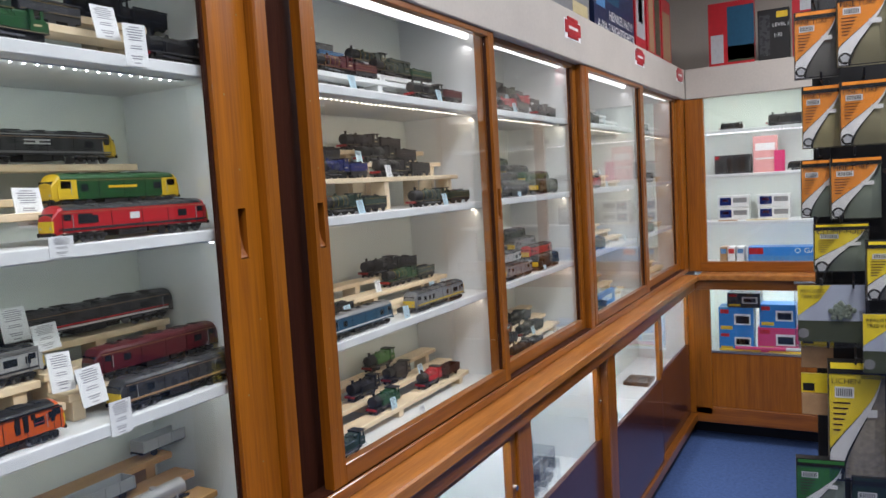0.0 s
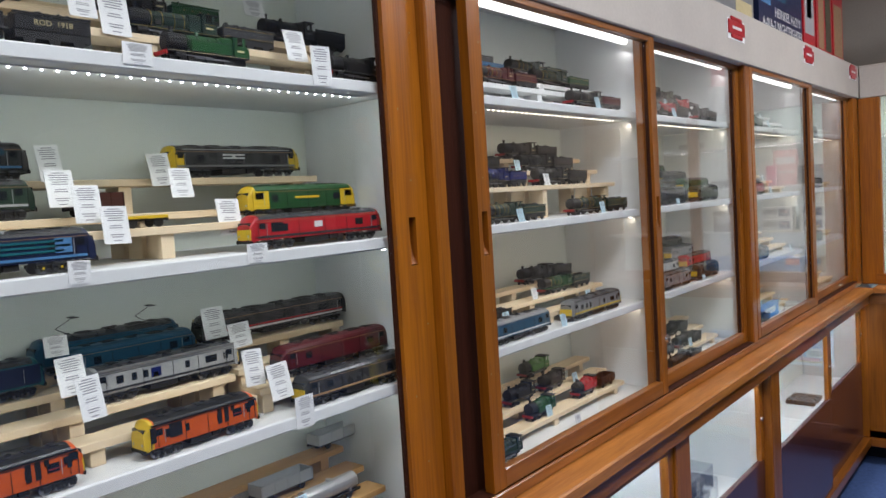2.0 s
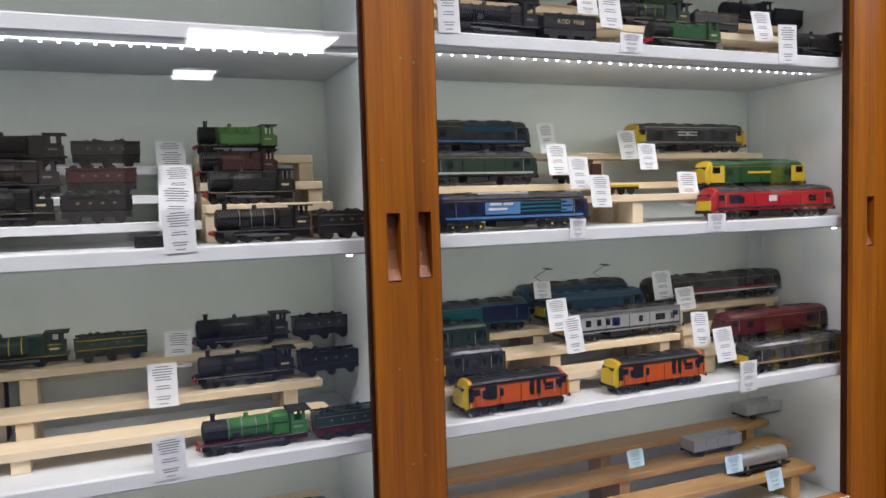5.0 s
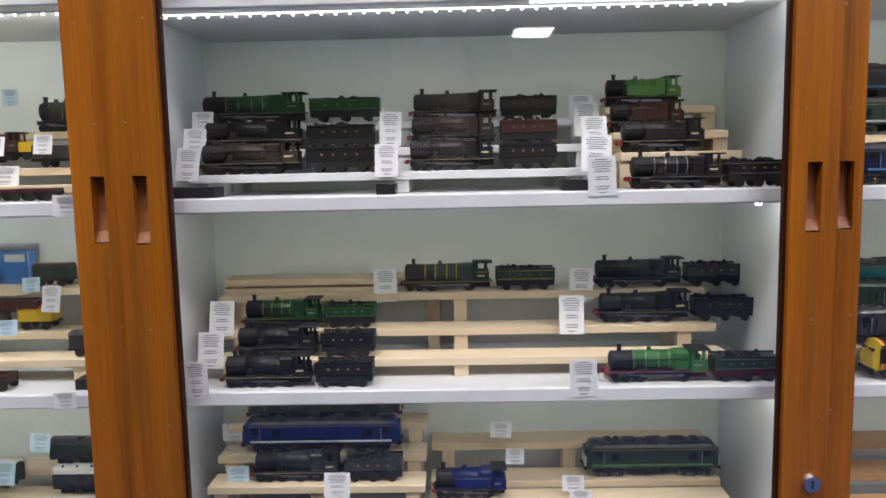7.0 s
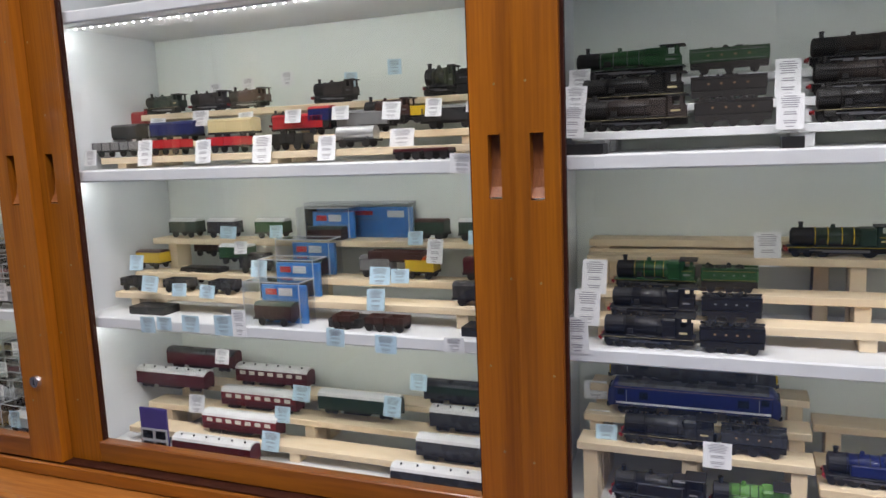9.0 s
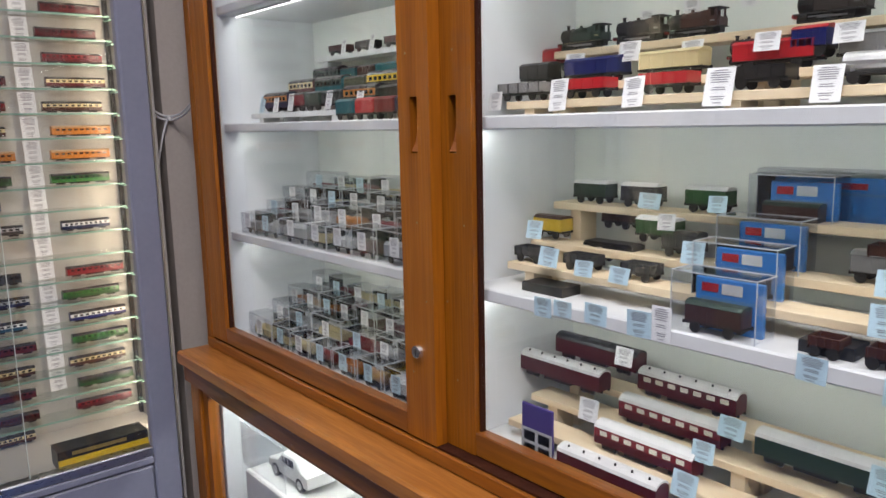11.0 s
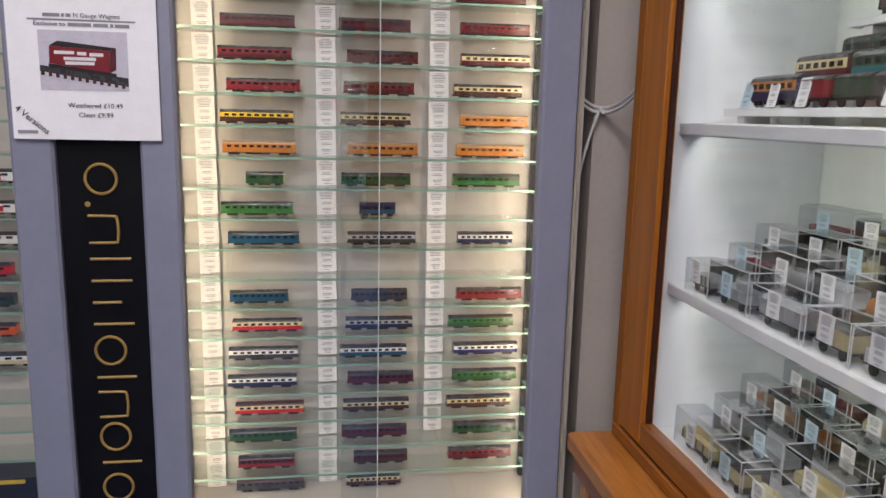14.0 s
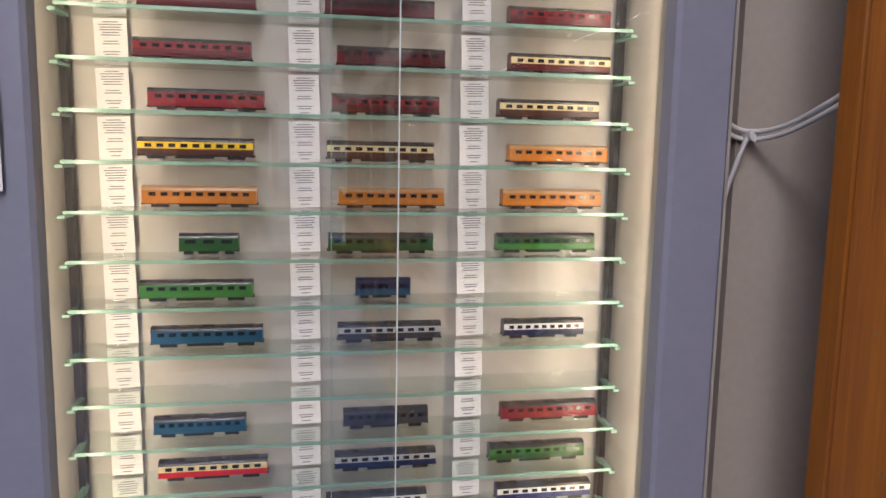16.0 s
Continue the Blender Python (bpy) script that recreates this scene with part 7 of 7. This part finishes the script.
def pack(x, z, y, w, h, col, fill, label, text="", grit=60, tilt=0):
    """A poly bag with a printed card: colour wedge, white sweep, black header, fill showing through."""
    d = empty("scenery_pack", pose(x, y, z, 0, tilt, 6), label, "scenery pack", "scenery packs")
    bag = bmesh.new()
    n = 10
    ring = []
    for i in range(n + 1):
        u = i / n
        t = 0.014 * math.sin(math.pi * min(1, u * 1.05)) + 0.001
        ring.append((t, -h * (1 - u)))
    rows = [[bag.verts.new((w / 2 * s, f * t, zz)) for s in (-1, -0.6, 0, 0.6, 1) for f in (((-1) if abs(s) < 1 else -0.05),)] for t, zz in ring]
    back = [[bag.verts.new((w / 2 * s, 0.004 + (0 if abs(s) == 1 else t * 0.4), zz)) for s in (-1, -0.6, 0, 0.6, 1)] for t, zz in ring]
    for g in (rows, back):
        for a, b in zip(g, g[1:]):
            for i in range(4):
                bag.faces.new((a[i], a[i + 1], b[i + 1], b[i]))
    for a, b, c_, d_ in zip(rows, rows[1:], back, back[1:]):
        bag.faces.new((a[0], b[0], d_[0], c_[0]))
        bag.faces.new((a[4], b[4], d_[4], c_[4]))
    bag.faces.new(rows[0] + back[0][::-1])
    bag.faces.new(rows[-1] + back[-1][::-1])
    part("filling", bag, fill, d, "scatter material filling the bag")
    fy = -0.0165
    part("colour_wedge", wedge(w, h, fy, 0), C[col], d)
    part("white_sweep", wedge(w, h, fy - 0.0006, 1), C["white"], d)
    part("sweep_edge", wedge(w, h, fy - 0.0003, 2), C["black"], d)
    rd = part("roundel", cyl(bmesh.new(), (-w * 0.36, fy - 0.001, -h * 0.885), (-w * 0.36, fy - 0.0016, -h * 0.885), w * 0.125, None, 20), C["black"], d)
    part("roundel_emblem", cyl(bmesh.new(), (-w * 0.36, fy - 0.0017, -h * 0.885), (-w * 0.36, fy - 0.002, -h * 0.885), w * 0.095, None, 5), C["pale_grey"], rd)
    edge_ = bmesh.new()
    for a, b, c0, c1 in ((-w / 2, -w * 0.485, -h, 0), (w * 0.485, w / 2, -h, 0), (-w / 2, w / 2, -h, -h * 0.985)):
        bx(edge_, a, b, fy - 0.0022, fy - 0.0018, c0, c1)
    part("card_border", edge_, C["black"], d)
    part("price_sticker", boxed(w * 0.10, w * 0.34, fy - 0.003, fy - 0.0026, -h * 0.40, -h * 0.33), C["white"], d)
    hd = bx(bmesh.new(), -w / 2, w / 2, fy - 0.002, 0.003, -0.004, h * 0.10)
    part("header_card", hd, C["black"], d)
    part("header_stripe", boxed(-w * 0.46, w * 0.48, fy - 0.0026, fy - 0.0021, h * 0.03, h * 0.085), C[col], d)
    bar = bmesh.new()
    for i in range(9):
        bx(bar, -w * 0.36 + i * w * 0.032, -w * 0.36 + i * w * 0.032 + w * 0.016, fy - 0.0016, fy - 0.0011, -h * 0.22, -h * 0.15)
    part("barcode", bar, C["black"], d)
    part("barcode_patch", boxed(-w * 0.39, -w * 0.05, fy - 0.0010, fy - 0.0006, -h * 0.235, -h * 0.135), C["white"], d)
    ln = bmesh.new()
    for i in range(6):
        bx(ln, -w * 0.42, -w * (0.12 + 0.035 * i), fy - 0.0010, fy - 0.0006, -h * (0.29 + 0.05 * i), -h * (0.275 + 0.05 * i))
    part("print_lines", ln, C["brown"], d)
    if text:
        words("lettering", text, w * 0.15, C["black"], d.matrix_world @ pose(-w * 0.45, fy - 0.0012, -h * 0.085, 90, 0, 0), d, "LEFT")
    cov = part("poly_film", bx(bmesh.new(), -w / 2, w / 2, fy - 0.0045, fy - 0.0035, -h, 0.0), POLYBAG, d, "glossy clear film")
    cov.visible_shadow = False
    return d


def wedge(w, h, y, mode):
    """Curved panels of the printed card between two S-shaped edges."""
    def edge(u, off):
        s = u * u * (3 - 2 * u)
        return -w * 0.5 + w * (off + (0.92 - off) * s)
    n, bm = 14, bmesh.new()
    for i in range(n):
        u0, u1 = i / n, (i + 1) / n
        z0, z1 = -h * (1 - u0), -h * (1 - u1)
        a0, a1 = (-w / 2, -w / 2) if mode == 0 else (edge(u0, -0.18), edge(u1, -0.18)) if mode == 1 else (edge(u0, -0.22), edge(u1, -0.22))
        b0, b1 = (edge(u0, -0.18), edge(u1, -0.18)) if mode == 0 else (edge(u0, 0.20), edge(u1, 0.20)) if mode == 1 else (edge(u0, 0.25), edge(u1, 0.25))
        a0, a1, b0, b1 = (max(-w / 2, min(w / 2, v)) for v in (a0, a1, b0, b1))
        if b0 - a0 < 1e-5 and b1 - a1 < 1e-5:
            continue
        quad = [(a0, z0), (b0, z0), (b1, z1), (a1, z1)]
        vs = [bm.verts.new((x, y, z)) for x, z in quad]
        if b0 - a0 < 1e-5:
            bm.verts.remove(vs.pop(0))
        bm.faces.new(vs)
    g = bmesh.ops.extrude_face_region(bm, geom=bm.faces[:])
    bmesh.ops.translate(bm, verts=[v for v in g["geom"] if isinstance(v, bmesh.types.BMVert)], vec=(0, 0.0003, 0))
    return bm


TURF = surf("scatter_dark", (0.13, 0.13, 0.125), (0.24, 0.23, 0.20), 300, 0.9, bump=0.8)
TURF_Y = surf("scatter_straw", (0.46, 0.40, 0.20), (0.33, 0.28, 0.14), 300, 0.9, bump=0.8)
TURF_O = surf("scatter_olive", (0.33, 0.30, 0.18), (0.22, 0.20, 0.12), 300, 0.9, bump=0.8)
TURF_G = surf("scatter_green", (0.16, 0.20, 0.15), (0.26, 0.30, 0.23), 220, 0.9, bump=0.8)
TWIG = surf("lichen_filling", (0.42, 0.37, 0.29), (0.22, 0.19, 0.15), 120, 0.9, bump=1.0)
for x, z, y, w, h, col, fill, lab, text in (
    (0.090, 1.715, 1.76, 0.080, 0.118, "pack_orange", TURF, "orange printed bag of dark scatter", "FINE TURF"), (0.170, 1.735, 1.74, 0.088, 0.125, "pack_orange", TURF_O, "orange printed bag of olive scatter", "FINE TURF"),
    (0.098, 1.570, 1.76, 0.072, 0.112, "pack_orange", TURF_Y, "orange printed bag of straw scatter", "FINE TURF"), (0.172, 1.570, 1.74, 0.086, 0.112, "pack_orange", TURF_O, "orange printed bag of olive scatter", "FINE TURF"),
    (0.092, 1.425, 1.76, 0.068, 0.105, "pack_orange", TURF_G, "orange printed bag of green scatter", "FINE TURF"), (0.155, 1.425, 1.74, 0.088, 0.108, "pack_orange", TURF_G, "orange printed bag of green scatter", "FINE TURF"),
    (0.128, 1.298, 1.76, 0.098, 0.088, "pack_yellow", TURF_G, "yellow printed bag of clump foliage", "CLUMP-FOLIAGE"), (0.215, 1.265, 1.72, 0.090, 0.105, "pack_yellow", TURF, "yellow printed bag of dark scatter", ""),
    (0.152, 1.010, 1.75, 0.102, 0.225, "pack_yellow", TWIG, "tall yellow printed bag of lichen", "LICHEN"), (0.255, 1.70, 1.74, 0.085, 0.13, "pack_orange", TURF, "orange printed bag of dark scatter", ""),
    (0.258, 1.06, 1.72, 0.09, 0.2, "pack_yellow", TWIG, "yellow printed bag of foliage", ""), (0.085, 0.815, 1.74, 0.09, 0.12, "bright_green", TURF_G, "green printed bag of scatter", ""), (0.19, 0.78, 1.76, 0.10, 0.13, "dark_green", TURF, "dark green printed bag of scatter", ""),
):
    pack(x, z, y, w, h, col, fill, lab, text)
for x, z in ((0.088, 1.735), (0.17, 1.755), (0.10, 1.588), (0.172, 1.588), (0.092, 1.442), (0.155, 1.442), (0.085, 1.312), (0.13, 1.312), (0.095, 1.19), (0.15, 1.185), (0.105, 1.065), (0.152, 1.035), (0.215, 1.285)):
    hook(x, z, 1.70)
for x, z, y in ((0.110, 1.185, 1.73), (0.225, 1.135, 1.70)):
    d = empty("blister_pack", pose(x, y, z, 0, 0, 5), "clear blister pack of model trees with yellow card", "blister pack", "blister packs")
    part("card", boxed(-0.060, 0.060, 0.0, 0.002, -0.115, 0.0), paint(0.42, 0.46, 0.55), d, "printed card with a tree picture")
    part("card_ground", boxed(-0.060, 0.060, -0.0006, -0.0001, -0.115, -0.072), C["olive"], d)
    bm = bmesh.new()
    tri = [bm.verts.new(v) for v in ((-0.06, -0.0009, 0.0), (0.0, -0.0009, 0.0), (-0.02, -0.0009, -0.03), (-0.06, -0.0009, -0.062))]
    bm.faces.new(tri)
    part("yellow_corner", bm, C["pack_yellow"], d)
    tree = bmesh.new()
    for i in range(22):
        a, rr = i * 2.4, 0.003 + 0.0009 * i
        bmesh.ops.create_icosphere(tree, subdivisions=1, radius=0.006, matrix=Matrix.Translation((0.018 + rr * math.cos(a), -0.003, -0.052 + 0.8 * rr * math.sin(a))))
    part("model_tree", tree, TURF_G, d, "small green model tree")
    part("roundel", cyl(bmesh.new(), (-0.05, -0.001, -0.098), (-0.05, -0.002, -0.098), 0.010, None, 18), C["grey"], d)
    bl = bmesh.new()
    bx(bl, -0.066, 0.066, -0.026, -0.025, -0.12, 0.006, 0.0)
    bx(bl, -0.066, 0.066, -0.025, 0.0, -0.1215, -0.1205)
    bx(bl, -0.066, -0.065, -0.025, 0.0, -0.12, 0.006)
    bx(bl, 0.065, 0.066, -0.025, 0.0, -0.12, 0.006)
    bx(bl, -0.066, 0.066, -0.025, 0.0, 0.0062, 0.0072)
    o = part("blister", bl, POLYBAG, d, "moulded clear plastic blister")
    o.visible_shadow = False
    words("lettering", "REALISTIC", 0.010, C["black"], d.matrix_world @ pose(-0.055, -0.0014, -0.012, 90, 0, 0), d, "LEFT")
    words("lettering", "TREE KIT", 0.010, C["black"], d.matrix_world @ pose(-0.055, -0.0014, -0.023, 90, 0, 0), d, "LEFT")
for z, a in ((1.055, "tan"), (0.955, "tan")):
    carton(pose(0.082, 1.77, z - 0.05, 0, 0, 4), 0.06, 0.03, 0.045, C[a], "small tan pack of scatter below a yellow card", (), "scenery pack")
    carton(pose(0.082, 1.775, z - 0.004, 0, 0, 4), 0.062, 0.01, 0.04, C["pack_yellow"], "small yellow printed header card", ((0.05, 0.4, 0.1, 0.5, C["black"]),), "header card")
for x, z in ((0.245, 1.43), (0.25, 0.86)):
    d = empty("spray_bottle", pose(x, 1.72, z - 0.02), "white plastic spray bottle with a yellow label", "spray bottle", "bottles")
    part("bottle", cyl(bmesh.new(), (0, 0, 0), (0, 0, 0.11), 0.03, 0.026, 20), C["white"], d)
    part("neck", cyl(bmesh.new(), (0, 0, 0.11), (0, 0, 0.145), 0.012, None, 12), C["white"], d)
    part("label_band", cyl(bmesh.new(), (0, 0, 0.025), (0, 0, 0.085), 0.0306, 0.0285, 20), C["pack_yellow"], d)
slab("rack_shelf", "black rack ledge under the bottles", BLACK, 0.205, 0.30, 1.68, 1.89, 1.402, 1.4095)
slab("rack_shelf_low", "black rack ledge under the bottles", BLACK, 0.205, 0.30, 1.68, 1.89, 0.832, 0.8395)

# ---- things in the lower cupboards ----
def toy_car(m, L, col, label):
    d = empty("model_car", m, label, "model car", "model cars")
    prof = [(-0.5, 0.10), (-0.49, 0.20), (-0.25, 0.245), (-0.12, 0.38), (0.16, 0.39), (0.34, 0.27), (0.49, 0.24), (0.5, 0.10)]
    bm = bmesh.new()
    rings = []
    for y, k in ((-0.2, 0.94), (-0.185, 1.0), (0.185, 1.0), (0.2, 0.94)):
        rings.append([bm.verts.new((x * L, y * L, 0.02 * L + (z - 0.02) * L * k)) for x, z in prof])
    for a, b in zip(rings, rings[1:]):
        for i in range(len(prof)):
            bm.faces.new((a[i], a[(i + 1) % len(prof)], b[(i + 1) % len(prof)], b[i]))
    bm.faces.new(rings[0])
    bm.faces.new(rings[-1][::-1])
    part("body", bm, col, d)
    win = bmesh.new()
    for q in (-1, 1):
        bx(win, -0.11 * L, 0.02 * L, q * 0.199 * L, q * 0.203 * L, 0.26 * L, 0.35 * L)
        bx(win, 0.04 * L, 0.17 * L, q * 0.199 * L, q * 0.203 * L, 0.26 * L, 0.35 * L)
    part("windows", win, DARK_GLASS, d)
    for x in (-0.31, 0.30):
        for q in (-1, 1):
            w = part("wheel", cyl(bmesh.new(), (x * L, q * 0.205 * L, 0.09 * L), (x * L, q * 0.15 * L, 0.09 * L), 0.09 * L, None, 18), C["black"], d)
            part("rim", cyl(bmesh.new(), (x * L, q * 0.207 * L, 0.09 * L), (x * L, q * 0.204 * L, 0.09 * L), 0.055 * L, None, 14), C["silver"], w)
    return d


SHELF_L = 0.4252
toy_car(W(-0.72, -1.97, SHELF_L + 0.20), 0.17, C["white"], "white saloon model car on a clear stand")
tagged(put("display_stand", bx(bmesh.new(), -0.79, -0.65, -2.10, -1.84, SHELF_L, SHELF_L + 0.1995, 0.003), C["white"]), "white block display stand", "display stand", "display stands")
clear_case(W(-0.655, -2.02, SHELF_L + 0.205), 0.20, 0.13, 0.10, "clear plastic display case on a white stand")
carton(W(-0.66, -1.72, SHELF_L), 0.14, 0.10, 0.2, C["blue"], "blue boxed model car", ((0.1, 0.9, 0.4, 0.8, C["white"]),))
for i, (y, z) in enumerate(((2.06, 0), (2.18, 0), (2.08, 0.075), (2.30, 0), (2.21, 0.075), (2.08, 0.15))):
    clear_case(W(-0.70 - 0.02 * (i % 2), y, SHELF_L + z), 0.115, 0.08, 0.072, "clear plastic case with a small grey model")
    wagon(W(-0.735 - 0.02 * (i % 2), y, SHELF_L + z + 0.0005), 0.085, C["grey"], C["grey"], "small grey model in a clear case", "open")
toy_car(W(-0.74, 2.95, SHELF_L), 0.15, C["olive"], "olive green model vehicle")
carton(W(-0.68, 2.86, SHELF_L), 0.22, 0.15, 0.008, C["sky"], "flat blue printed base board", ())
carton(W(-0.71, 3.60, SHELF_L), 0.14, 0.12, 0.018, C["dark_grey"], "flat dark box", ())
carton(W(-0.70, 2.90, S0 + 0.0005), 0.22, 0.016, 0.055, C["box_blue"], "blue boxed model wagon", ((0.2, 0.8, 0.3, 0.7, C["white"]),))
carton(W(-0.70, 2.78, S0 + 0.0005), 0.16, 0.016, 0.04, C["sky"], "pale blue boxed model wagon", ())

# ---- shop lights and the clock across the aisle ----
# only the last light is known, by its reflection; the others are added
for x, y, k in ((0.15, -0.9, 1.0), (0.5, 0.85, 1.0), (0.6, 3.0, 1.0), (4.6, 0.9, 1.0), (6.3, 0.52, 0.36)):
    t = empty("ceiling_light", pose(x, y, 2.7303), "lit ceiling light with slatted louvre", "ceiling light", "ceiling lights")
    h = 0.58 * k
    fr = bmesh.new()
    for q in (-1, 1):
        bx(fr, q * 0.285, q * 0.30, -h, h, 0.0, 0.0195)
        bx(fr, -0.285, 0.285, q * (h - 0.015), q * h, 0.0, 0.0195)
    part("frame", fr, WHITE, t)
    part("diffuser", boxed(-0.284, 0.284, -h + 0.016, h - 0.016, 0.012, 0.0185), DIFFUSER, t)
    for j in range(5):
        c = -h * 0.8 + j * h * 0.4
        part("slat", boxed(-0.284, 0.284, c - 0.008 * k - 0.004, c + 0.008 * k + 0.004, 0.0005, 0.0115), WHITE, t)
clock = empty("wall_clock", pose(5.499, -0.50, 2.54, 0, 90, 0), "round grey wall clock with white face", "clock")
part("rim", cyl(bmesh.new(), (0, 0, -0.035), (0, 0, 0), 0.135, 0.128, 36), C["dark_grey"], clock)
part("dial", cyl(bmesh.new(), (0, 0, -0.038), (0, 0, -0.0351), 0.105, None, 36), C["white"], clock)
bm = bx(bmesh.new(), -0.004, 0.004, 0.0, 0.075, -0.0405, -0.0385)
bx(bm, 0.0, 0.1, -0.003, 0.003, -0.0425, -0.0408)
part("pointers", bm, C["black"], clock)
